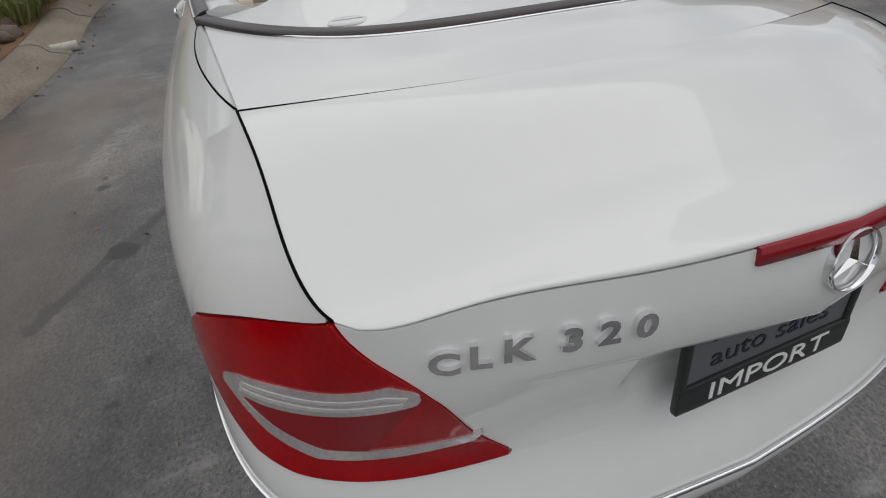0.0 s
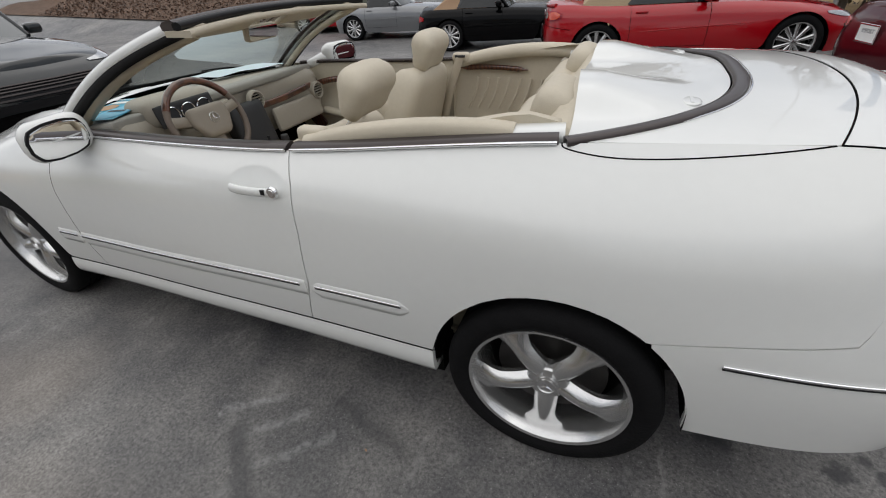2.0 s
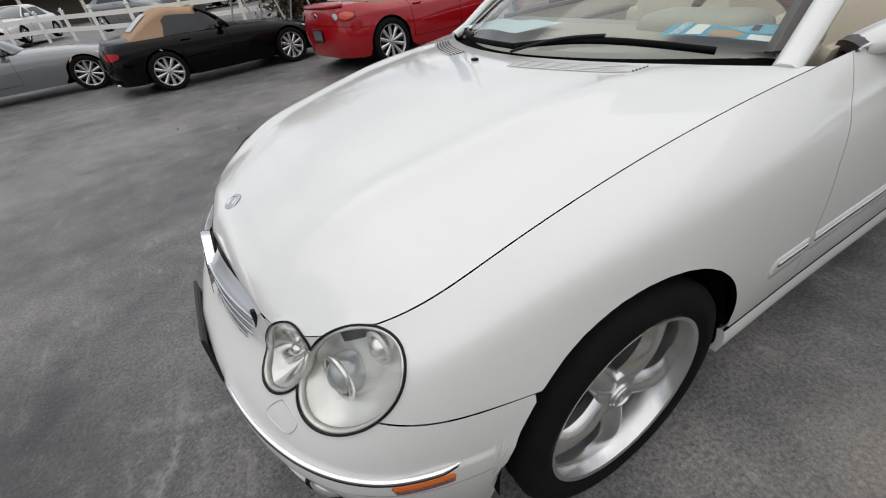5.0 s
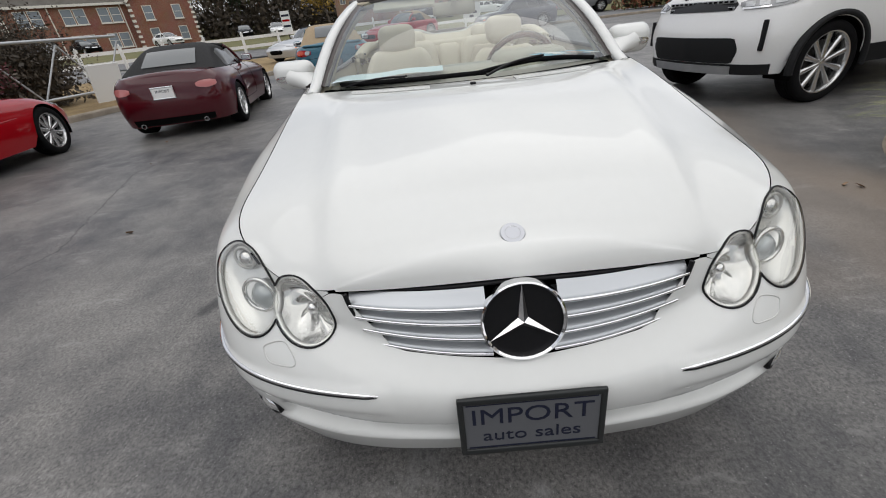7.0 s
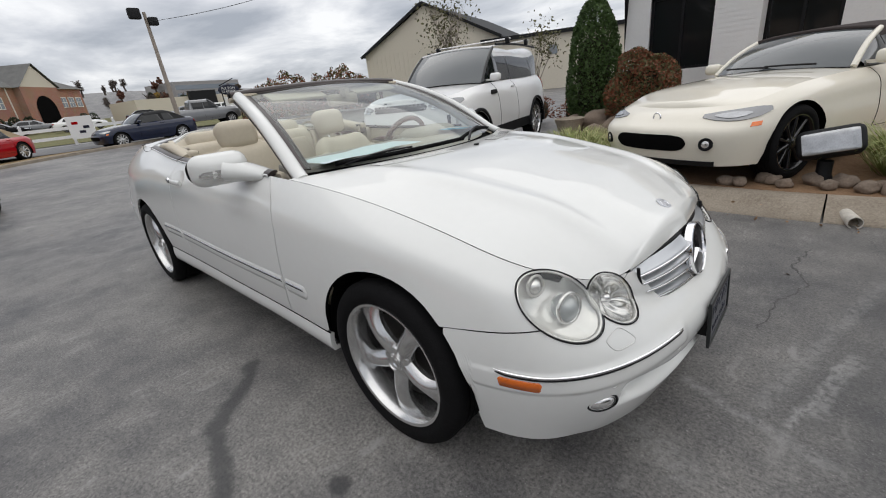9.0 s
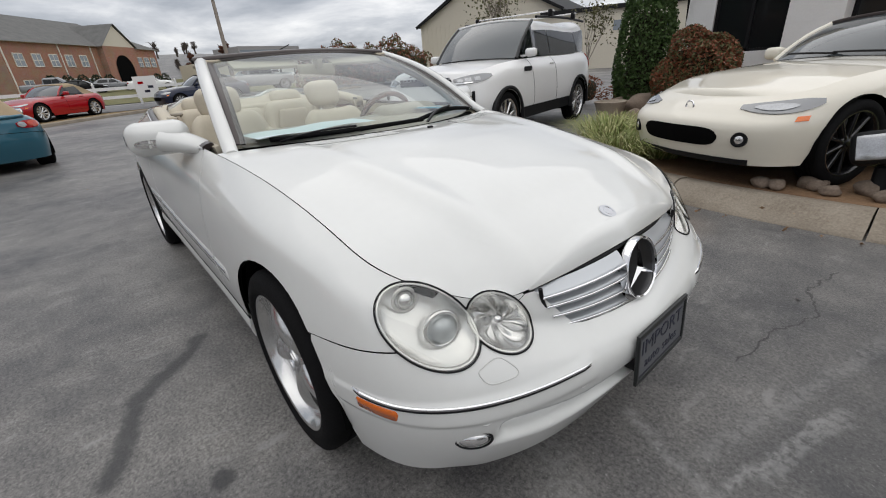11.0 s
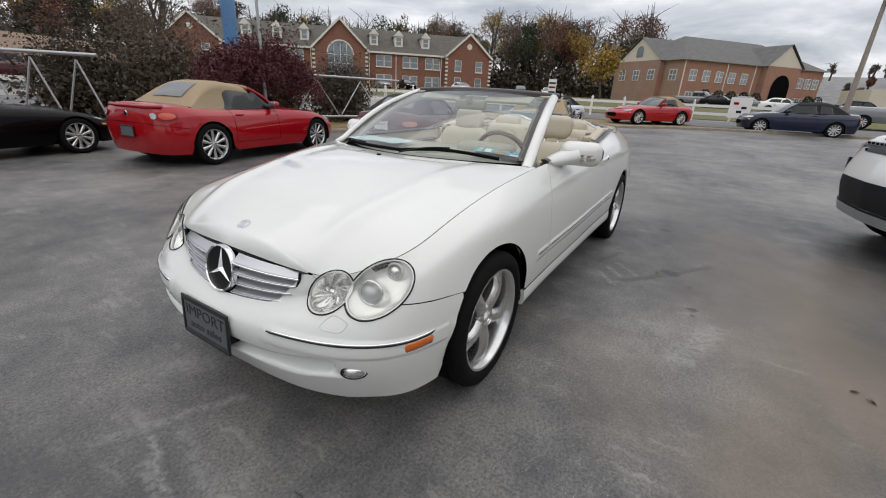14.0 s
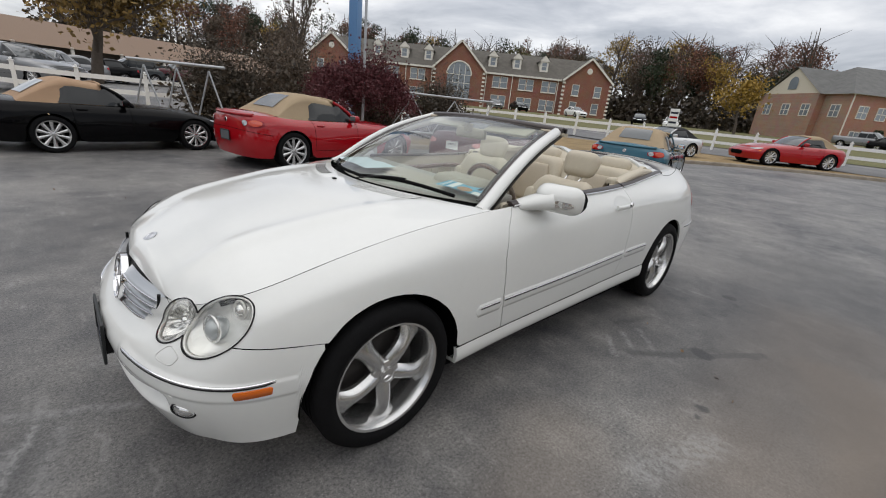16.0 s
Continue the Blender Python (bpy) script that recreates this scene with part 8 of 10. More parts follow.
# planting bed with a flat concrete kerb
bed_edge = smooth_path([(-.10, 6.6), (.15, 5.2), (.46, 4.19), (1.03, 3.25), (1.91, 2.68), (3.0, 2.40), (4.1, 2.35), (5.2, 2.42), (7.9, 2.0), (12, 1.6)], 80)
N2 = np.gradient(bed_edge, axis=0)
N2 = np.stack([-N2[:, 1], N2[:, 0]], axis=1) / np.linalg.norm(N2[:, :2], axis=1, keepdims=True)
kerb = thing("kerb_bed", "weathered concrete kerb with gutter round the planting bed", "kerb", kind="structure")
k0 = 0
rng = random.Random(8)
while k0 < 78:
    k1 = min(79, k0 + 7)
    p = bed_edge[k0:k1 + 1] + N2[k0:k1 + 1] * .19
    p = smooth_path(np.c_[p[:, :2], np.full(len(p), .0)], 14)
    p[0] += (p[1] - p[0]) * .06
    p[-1] += (p[-2] - p[-1]) * .06
    z = rng.uniform(-.004, .006)
    put("kerb_stone", sweep_mesh("kerb_stone", p + [0, 0, z], [(.19, -.05), (.18, .02), (.05, .055), (.0, .115), (-.06, .135), (-.16, .13), (-.19, .11), (-.19, -.05)], M_CONCRETE), kerb)
    k0 = k1
inner = bed_edge[:, :2] + N2 * .36
B = np.zeros((80, 12, 3))
for i in range(80):
    for j, q in enumerate(np.linspace(0, 1, 12)):
        x, y = inner[i] * (1 - q) + np.array([inner[i][0] * .8 + 1.2, 9.2]) * q
        B[i, j] = (x, y, .125 + .04 * math.sin(3 * x + 2 * y) * math.sin(math.pi * q) + .10 * q)
tagged(put("bed_soil", mesh_of("bed_soil", B.reshape(-1, 3), grid_faces(80, 12), M_DIRT)), "sandy dirt of the planting bed", "soil", kind="structure")

# ---- plants ----
M_LEAF_LIR = mat("striped_grass_blade", (.22, .26, .075), .6, vary=.35, scale=30)
M_LEAF_DRY = mat("pale_grass_blade", (.42, .40, .19), .6, vary=.3, scale=30)
M_BARK = mat("grey_brown_bark", (.085, .068, .054), .9, vary=.3, scale=9, bump=.6, bscale=60)
M_BARKPALE = mat("pale_grey_bark", (.30, .26, .22), .9, vary=.2, scale=9, bump=.4, bscale=60)


def leaf_mat(name, c, vary=.35):
    m, t, b = nodes(name)
    g, hsv = t.nodes.new("ShaderNodeNewGeometry"), t.nodes.new("ShaderNodeHueSaturation")
    mr = t.nodes.new("ShaderNodeMapRange")
    mr.inputs["To Min"].default_value, mr.inputs["To Max"].default_value = 1 - vary, 1 + vary
    t.links.new(g.outputs["Random Per Island"], mr.inputs["Value"])
    hsv.inputs["Color"].default_value = (*c, 1)
    t.links.new(mr.outputs[0], hsv.inputs["Value"])
    t.links.new(hsv.outputs[0], b.inputs["Base Color"])
    b.inputs["Roughness"].default_value = .7
    return m


# Dark colour of the shrub cores, painting the shade between the leaves.
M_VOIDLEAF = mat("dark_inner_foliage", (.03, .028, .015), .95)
L_MAPLE, L_CYP, L_SHRUB, L_RUST = leaf_mat("dark_red_leaf", (.085, .016, .020)), leaf_mat("conifer_leaf", (.045, .085, .018)), leaf_mat("shrub_leaf", (.075, .085, .025)), leaf_mat("rusty_leaf", (.20, .065, .03))
L_YEL, L_BROWN, L_PINE, L_OLIVE, L_RED, L_GREY = leaf_mat("yellow_leaf", (.30, .19, .03)), leaf_mat("brown_leaf", (.105, .075, .050)), leaf_mat("pine_leaf", (.022, .036, .014)), leaf_mat("olive_leaf", (.10, .095, .035)), leaf_mat("red_brown_leaf", (.15, .062, .036)), leaf_mat("twig_haze", (.11, .088, .075))


def leaves_mesh(name, centres, size, material, seed=1, tilt=1.0, aspect=.6):
    """Many small leaf blades, one quad each, turned at random."""
    r = np.random.RandomState(seed)
    C = np.array(centres, float)
    n = len(C)
    a = r.normal(size=(n, 3))
    a[:, 2] *= tilt
    a /= np.linalg.norm(a, axis=1, keepdims=True)
    b = r.normal(size=(n, 3))
    b -= a * (a * b).sum(1, keepdims=True)
    b /= np.linalg.norm(b, axis=1, keepdims=True)
    s = size * r.uniform(.6, 1.4, size=(n, 1))
    V = np.stack([C - a * s, C - b * s * aspect, C + a * s, C + b * s * aspect], axis=1).reshape(-1, 3)
    me = bpy.data.meshes.new(name)
    me.vertices.add(4 * n)
    me.vertices.foreach_set("co", V.ravel())
    me.loops.add(4 * n)
    me.loops.foreach_set("vertex_index", np.arange(4 * n))
    me.polygons.add(n)
    me.polygons.foreach_set("loop_start", np.arange(0, 4 * n, 4))
    me.polygons.foreach_set("loop_total", np.full(n, 4))
    me.materials.append(material)
    me.update(calc_edges=True)
    me.validate()
    return me


def limbs(rng, base, height, r0, spread, levels=3, kids=4, lean=(0, 0)):
    """Tapered limbs of a tree as paths with radii, and the twig ends."""
    out, ends = [], []
    def grow(p, d, length, r, lev):
        n = 6
        pts, dd = [np.array(p, float)], np.array(d, float)
        for i in range(n):
            dd = dd + np.array([rng.gauss(0, .10), rng.gauss(0, .10), .05 * (lev > 0)])
            dd /= np.linalg.norm(dd)
            pts.append(pts[-1] + dd * length / n)
        out.append((np.array(pts), np.linspace(r, r * .45, n + 1)))
        if lev >= levels:
            ends.append(pts[-1])
            ends.append(pts[-3])
            return
        for k in range(kids + (lev > 0)):
            t = rng.uniform(.35, 1.0) if lev else rng.uniform(.4, 1.0)
            q = pts[int(t * n)]
            az = rng.uniform(0, 2 * math.pi)
            nd = dd + np.array([math.cos(az), math.sin(az), 0]) * spread * rng.uniform(.7, 1.3)
            nd /= np.linalg.norm(nd)
            grow(q, nd, length * rng.uniform(.5, .75), r * .5 * (1.1 - t * .4), lev + 1)
    grow(base, (lean[0], lean[1], 1), height, r0, 0)
    return out, ends


def limb_mesh(name, paths, material, k=5):
    V, F = [], []
    for pts, rad in paths:
        b0 = len(V)
        tan = np.gradient(pts, axis=0)
        for p, t, r in zip(pts, tan, rad):
            s = np.cross(t, (.3, .5, .8))
            s /= max(np.linalg.norm(s), 1e-6)
            u = np.cross(s, t / max(np.linalg.norm(t), 1e-6))
            for j in range(k):
                a = 2 * math.pi * j / k
                V.append(p + r * (s * math.cos(a) + u * math.sin(a)))
        for i in range(len(pts) - 1):
            for j in range(k):
                F.append((b0 + i * k + j, b0 + i * k + (j + 1) % k, b0 + (i + 1) * k + (j + 1) % k, b0 + (i + 1) * k + j))
    return mesh_of(name, V, F, material)


def tree(name, label, at, height, trunk_r, spread, leaf, n_leaf, size, seed, puff=.35, levels=3, kids=4, bark=None, trunk_frac=.4, squash=1.0, lean=(0, 0)):
    rng = random.Random(seed)
    r = np.random.RandomState(seed)
    th = thing(name, label, "tree", m=Matrix.Translation(at))
    paths, ends = limbs(rng, (0, 0, -.1), height * trunk_frac, trunk_r, spread, levels, kids, lean)
    top = max(e[2] for e in ends)
    k = height / top
    paths = [(p * [squash, squash, k], rr) for p, rr in paths]
    ends = np.array(ends) * [squash, squash, k]
    put("trunk", limb_mesh("trunk", paths, bark or M_BARK), th)
    if n_leaf:
        c = ends[r.randint(0, len(ends), n_leaf)] + r.normal(size=(n_leaf, 3)) * puff
        c[:, 2] = np.maximum(c[:, 2], .15)
        put("crown", leaves_mesh("crown", c, size, leaf, seed), th)
    return th


def clump(name, label, at, rx, ry, h, leaf, n, size, seed, cat="shrub", cone=False, leaf2=None):
    """A dense shrub: leaves over a lumpy solid core, coloured dark for the shade inside."""
    r = np.random.RandomState(seed)
    th = thing(name, label, cat, m=Matrix.Translation(at))
    u = r.normal(size=(n, 3))
    u /= np.linalg.norm(u, axis=1, keepdims=True)
    u[:, 2] = np.abs(u[:, 2]) if not cone else r.uniform(0, 1, n)
    lump = 1 + .13 * np.sin(5 * u[:, 0] + seed) * np.sin(6 * u[:, 1]) + .08 * np.sin(11 * u[:, 2] + 3 * u[:, 0]) - .10 * r.uniform(0, 1, n) ** 2
    if cone:
        z = u[:, 2]
        w = np.where(z < .25, .80 + .8 * z, 1.0 * np.sqrt(np.clip(1 - ((z - .25) / .78) ** 2, 0, 1)))
        a = r.uniform(0, 2 * math.pi, n)
        rad = w * (1 + .07 * np.sin(7 * a + 9 * z)) * r.uniform(.86, 1.0, n)
        c = np.stack([rx * rad * np.cos(a), ry * rad * np.sin(a), h * z], axis=1)
    else:
        c = u * lump[:, None] * [rx, ry, h]
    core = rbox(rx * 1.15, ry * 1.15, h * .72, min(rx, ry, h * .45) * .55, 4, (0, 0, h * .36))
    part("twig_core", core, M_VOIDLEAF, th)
    half = r.uniform(size=n) < (.5 if leaf2 else 2)
    put("foliage", leaves_mesh("foliage", c[half], size, leaf, seed, aspect=.5), th)
    if leaf2:
        put("foliage", leaves_mesh("foliage", c[~half], size, leaf2, seed + 1, aspect=.5), th)
    return th


def grass_tuft(at, r0, h, n, seed, label="striped liriope grass clump with arching blades"):
    """A clump of arching blades."""
    r = np.random.RandomState(seed)
    th = thing("grass_clump", label, "plant", "ornamental grass clumps", m=Matrix.Translation(at))
    for mtl, cnt in ((M_LEAF_LIR, n * 2 // 3), (M_LEAF_DRY, n // 3)):
        V, F = [], []
        for _ in range(cnt):
            a, q = r.uniform(0, 2 * math.pi), math.sqrt(r.uniform()) * r0 * .6
            b = np.array([q * math.cos(a), q * math.sin(a), 0])
            d = np.array([math.cos(a + r.normal() * .5), math.sin(a + r.normal() * .5), 0])
            ln, hh, w = r0 * r.uniform(.5, 1.1), h * r.uniform(.6, 1.1), .006
            side = np.array([-d[1], d[0], 0]) * w
            k0 = len(V)
            for i, s in enumerate((0, .3, .6, .85, 1)):
                p = b + d * ln * s + np.array([0, 0, hh * (1.9 * s - 1.35 * s * s) * 1.25])
                V += [p - side * (1 - s * .9), p + side * (1 - s * .9)]
            for i in range(4):
                F.append((k0 + 2 * i, k0 + 2 * i + 1, k0 + 2 * i + 3, k0 + 2 * i + 2))
        put("blade_tuft", mesh_of("blade_tuft", V, F, mtl, smooth=False), th)
    return th


for k, (x, y, rr, hh) in enumerate(((1.75, 3.25, .42, .26), (1.30, 3.75, .42, .30), (2.05, 3.55, .32, .24), (1.0, 4.4, .36, .28), (4.35, 3.55, .42, .34), (4.75, 3.05, .45, .34), (5.4, 3.2, .5, .38), (6.2, 2.9, .5, .36))):
    grass_tuft((x, y, .13), rr * 1.12, hh * 1.3, 520, 20 + k)
rng = random.Random(4)
M_ROCK = mat("brown_field_stone", (.20, .155, .12), .9, vary=.35, scale=6, bump=.8, bscale=25)


def stone(at, s, seed, label="rounded brown field stone", name="stone", flat=.65):
    bm = bmesh.new()
    bmesh.ops.create_icosphere(bm, subdivisions=3, radius=1)
    for v in bm.verts:
        d = v.co.normalized()
        v.co = d * (1 + .28 * noise.noise(d * 1.3 + Vector((seed, 0, 0))) + .08 * noise.noise(d * 4 + Vector((0, seed, 0))))
        v.co = Vector((v.co.x * s, v.co.y * s * .8, v.co.z * s * flat))
    me = bm_mesh(name, bm, M_ROCK, 60)
    ob = put(name, me, None, m=Matrix.Translation(at) @ Matrix.Rotation(seed, 4, "Z"))
    return tagged(ob, label, "stone", "stones in the bed")


for k in range(16):
    stone((3.15 + .105 * k + rng.uniform(-.05, .05), 2.92 + rng.uniform(-.10, .14), .16), rng.uniform(.05, .11), k * 1.7)
for x, y, s in ((.45, 6.5, .42), (1.0, 6.1, .30), (-.1, 6.9, .30), (.75, 5.6, .18)):
    stone((x, y, .22), s, x * 3 + 1, "large brown boulder in the bed", "boulder", .8)
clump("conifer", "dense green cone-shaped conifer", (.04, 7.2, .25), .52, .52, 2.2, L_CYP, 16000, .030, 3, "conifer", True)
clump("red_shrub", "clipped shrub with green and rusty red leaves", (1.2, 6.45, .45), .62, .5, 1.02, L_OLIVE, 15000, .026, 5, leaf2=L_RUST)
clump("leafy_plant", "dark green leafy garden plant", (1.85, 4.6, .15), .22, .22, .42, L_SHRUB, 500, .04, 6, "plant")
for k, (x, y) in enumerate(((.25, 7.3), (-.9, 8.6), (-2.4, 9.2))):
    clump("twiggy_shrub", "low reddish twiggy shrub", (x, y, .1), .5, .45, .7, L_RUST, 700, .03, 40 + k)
pot = thing("stone_planter", "weathered stone planter bowl", "planter", m=Matrix.Translation((.15, 5.9, .20)))
part("bowl", lathe_bm([(.02, .05), (.16, .0), (.20, .03), (.24, .16), (.27, .24), (.25, .25), (.21, .20), (.02, .18)], 24, "z"), M_CONCRETE, pot)
tree("crepe_myrtle", "slender bare tree with a few pale leaves", (-5.3, 9.2, .1), 3.9, .06, .42, L_OLIVE, 900, .045, 12, .28, 3, 5, M_BARKPALE, .35)
tree("young_tree", "small half-bare garden tree", (-2.6, 9.6, .1), 2.6, .035, .5, L_OLIVE, 420, .04, 15, .2, 3, 3, M_BARKPALE, .35)

# floodlight, drain pipe, fallen leaves
fl = thing("floodlight", "black outdoor floodlight with clear glass on a short post", "floodlight", m=Matrix.Translation((3.76, 3.02, -.06)) @ Matrix.Scale(1.75, 4))
part("post", lathe_bm([(.05, 0), (.045, .12), (.03, .16), (.03, .22)], 16, "z"), M_BLACK, fl)
part("housing", rbox(.24, .13, .13, .035, 6, (0, 0, .30), Matrix.Rotation(radians(-18), 3, "X") @ Matrix.Rotation(radians(-12), 3, "Y")), M_CLADDING, fl)
part("lamp_glass", rbox(.20, .02, .10, .009, 5, (0, -.062, .315), Matrix.Rotation(radians(-18), 3, "X") @ Matrix.Rotation(radians(-12), 3, "Y")), M_LAMPCAR, fl)
dp = thing("drain_pipe", "white plastic drain pipe through the kerb", "pipe")
part("pipe", lathe_bm([(.048, 0), (.055, 0), (.055, .35), (.048, .35), (.048, 0)], 24, "y"), mat("dirty_white_pvc", (.50, .47, .42), .5, vary=.25, scale=20), dp)
dp.matrix_basis = Matrix.Translation((3.98, 2.30, .035)) @ pose(0, 0, 0, 0, 0, 14) @ Matrix.Scale(.8, 4)
L_FALLEN = leaf_mat("fallen_leaf", (.26, .16, .09))
rs = np.random.RandomState(7)
pts = []
for _ in range(150):
    k = rs.randint(30, 64)
    o = rs.normal() * .05 - .05
    pts.append((bed_edge[k][0] + N2[k][0] * o, bed_edge[k][1] + N2[k][1] * o, .008 if o < 0 else .09))
for _ in range(45):
    pts.append((rs.uniform(-6, 9), rs.uniform(-7, 2), .006))
tagged(put("fallen_leaves", leaves_mesh("fallen_leaves", pts, .013, L_FALLEN, 3, tilt=.1)), "scattered brown fallen leaves and crumbs", "leaves", kind="stuff")
for k, (x, y) in enumerate(((1.79, 2.413), (1.74, 2.36), (1.34, -2.52), (4.615, -1.355))):
    tagged(put("fallen_leaf", leaves_mesh("fallen_leaf", [(x, y, .012)], .035, L_FALLEN, 60 + k, tilt=.25)), "single tan fallen leaf on the asphalt", "leaf", "fallen leaves")

# ---- fences, frames, poles ----
M_VINYL = mat("white_vinyl", (.80, .80, .78), .45, vary=.03)
fence = thing("white_fence", "white vinyl post and rail fence", "fence")
fp_ = smooth_path([(13.8, -15.5), (11.1, -20.4), (8.6, -22.6), (4.2, -17.2), (2.7, -16.2), (1.3, -15.9), (-4, -15.9), (-10, -15.6), (-16.3, -13.9), (-19.2, -10.6), (-22.0, -5.2), (-23.2, 1.0), (-23.4, 5.4)], 34)
fp_ = np.array([(x, y, float(land(x, y)) + .25) for x, y in fp_])
for i, p in enumerate(fp_):
    part("fence_post", rbox(.11, .11, 1.0, .01, 2, (p[0], p[1], p[2] + .45)), M_VINYL, fence)
    cap = lathe_bm([(0, .10), (.03, .09), (.04, .06), (.03, .03), (.085, .02), (.085, 0)], 10, "z")
    bmesh.ops.translate(cap, verts=cap.verts, vec=(p[0], p[1], p[2] + .95))
    part("post_cap", cap, M_VINYL, fence)
    if i:
        q = fp_[i - 1]
        for z in (.35, .75):
            put("fence_rail", sweep_mesh("fence_rail", np.array([q + [0, 0, z], (p + q) / 2 + [0, 0, z], p + [0, 0, z]]), [(-.02, -.07), (-.02, .07), (.02, .07), (.02, -.07)], M_VINYL, smooth=False), fence)


def pipe_frame(name, label, a, b2, z0, h, n):
    """A galvanised frame of posts, rails and braces between two points."""
    th = thing(name, label, "gate")
    a, b2 = np.array(a, float), np.array(b2, float)
    def bar(p, q, r=.028):
        put("tube", sweep_mesh("tube", np.array([p, (np.array(p) + q) / 2, q]), circle_prof(r, 8), M_STEEL), th)
    for k in range(n + 1):
        p = a + (b2 - a) * k / n
        bar((p[0], p[1], z0 - .2), (p[0], p[1], z0 + h))
        if k:
            q = a + (b2 - a) * (k - 1) / n
            bar((q[0], q[1], z0 + (0.1 if k % 2 else h - .1)), (p[0], p[1], z0 + (h - .1 if k % 2 else .1)), .02)
    bar((*a, z0 + h), (*b2, z0 + h), .034)
    bar((*a, z0 + .12), (*b2, z0 + .12), .034)


pipe_frame("steel_gate", "galvanised steel pipe gate with diagonal braces", (2.10, -10.55), (.44, -9.13), .25, 1.40, 6)
pipe_frame("steel_gate", "galvanised steel pipe gate with diagonal braces", (-4.3, -9.3), (-7.9, -8.2), .30, 1.30, 5)
part_b = thing("leaning_panel", "white metal panel leaning on the gate", "panel")
part("panel_sheet", box_bm(-.02, .02, -.35, .35, 0, .85), M_WHITEP, part_b)
part_b.matrix_basis = Matrix.Translation((-7.0, -8.3, .18)) @ pose(0, 0, 0, 0, 12, 60)
bs = thing("blue_sign_tower", "tall blue sign pylon", "sign")
part("pylon", box_bm(-.25, .25, -.25, .25, 0, 9.5, .01), mat("sky_blue_steel", (.10, .22, .42), .35, vary=.05), bs)
bs.matrix_basis = Matrix.Translation((-9.3, -20.0, .2)) @ Matrix.Rotation(radians(30), 4, "Z")
fpole = thing("flagpole", "slim grey metal flagpole beyond the verge", "pole", m=Matrix.Translation((-3.3, -9.2, 0)))
part("pole", lathe_bm([(.045, 0), (.035, 4), (.028, 8), (.0, 8)], 12, "z"), M_STEEL, fpole)
lp = thing("wooden_light_pole", "tall wooden pole with a floodlight head", "pole", m=Matrix.Translation((-21.2, 6.0, .2)) @ pose(0, 0, 0, 0, -2, 0))
part("pole", lathe_bm([(.12, 0), (.085, 4), (.07, 5.85), (.0, 5.85)], 14, "z"), M_BARKPALE, lp)
part("lamp_head", join_bm(rbox(.3, .5, .45, .05, 3, (.1, -.45, 5.75)), rbox(.3, .4, .35, .05, 3, (.1, .25, 5.45))), M_CLADDING, lp)
cu = [Vector((-21.2, 6.0, 5.6)) * (1 - t) + Vector((6, 9, 6.0)) * t - Vector((0, 0, 1.0 * math.sin(math.pi * t))) for t in np.linspace(0, 1, 30)]
cab = put("overhead_cable", sweep_mesh("overhead_cable", cu, circle_prof(.010, 5), M_BLACK))
tagged(cab, "thin black overhead cable from the pole", "cable")
sg = thing("oval_sign", "black oval business sign on two posts", "sign", m=Matrix.Translation((-34.0, 14.2, .72)) @ Matrix.Rotation(radians(-20), 4, "Z") @ Matrix.Scale(.74, 4))
ov = lathe_bm([(0, .06), (1.0, .06), (1.08, .03), (1.08, -.03), (1.0, -.06), (0, -.06)], 40, "x")
bmesh.ops.scale(ov, verts=ov.verts, vec=(1, 1, .5))
bmesh.ops.translate(ov, verts=ov.verts, vec=(0, 0, 3.05))
part("oval_board", ov, M_INK, sg)
for y in (-.75, .75):
    part("sign_post", box_bm(-.06, .06, y - .06, y + .06, 0, 2.9), M_BLACK, sg)
part("sign_panel", box_bm(-.04, .04, -.68, .68, 1.4, 2.3), M_WHITEP, sg)
for p, q in (((0, -.9, 3.5), (0, .7, 4.2)), ((0, .7, 4.2), (0, .7, 3.4))):
    put("sign_strut", sweep_mesh("sign_strut", np.array([p, (np.array(p) + q) / 2, q]), circle_prof(.05, 6), M_BLACK), sg)
for txt, z, s in (("FULTON", 3.2, .36), ("STATION", 2.85, .36)):
    text_part("lettering", txt, s, Matrix.Translation((.07, 0, z)) @ pose(0, 0, 0, 90, 0, 90), M_WHITEP, sg, .005)
rs_ = thing("red_white_sign", "small red and white roadside sign", "sign", m=Matrix.Translation((-34.0, -11.7, .9)))
part("board", box_bm(-.03, .03, -.35, .35, .5, 2.0), M_WHITEP, rs_)
for k, z in enumerate((1.7, 1.35, .95)):
    part("print_bar", box_bm(.03, .036, -.3, .3, z - .09, z + .06), M_RED if k == 1 else M_INK, rs_)
part("sign_post", box_bm(-.04, .04, -.04, .04, -.3, .5), M_BLACK, rs_)
bw = thing("white_sign_board", "white board with dark print beside the fence", "sign", m=Matrix.Translation((-22.6, 2.2, .7)) @ Matrix.Rotation(radians(-25), 4, "Z"))
part("board", box_bm(-.03, .03, -.5, .5, .1, 1.1), M_WHITEP, bw)
for y, z in ((-.2, .8), (.2, .6), (.0, .4)):
    part("print_bar", box_bm(.03, .036, y - .12, y + .12, z - .06, z + .06), M_RED if z > .7 else M_INK, bw)

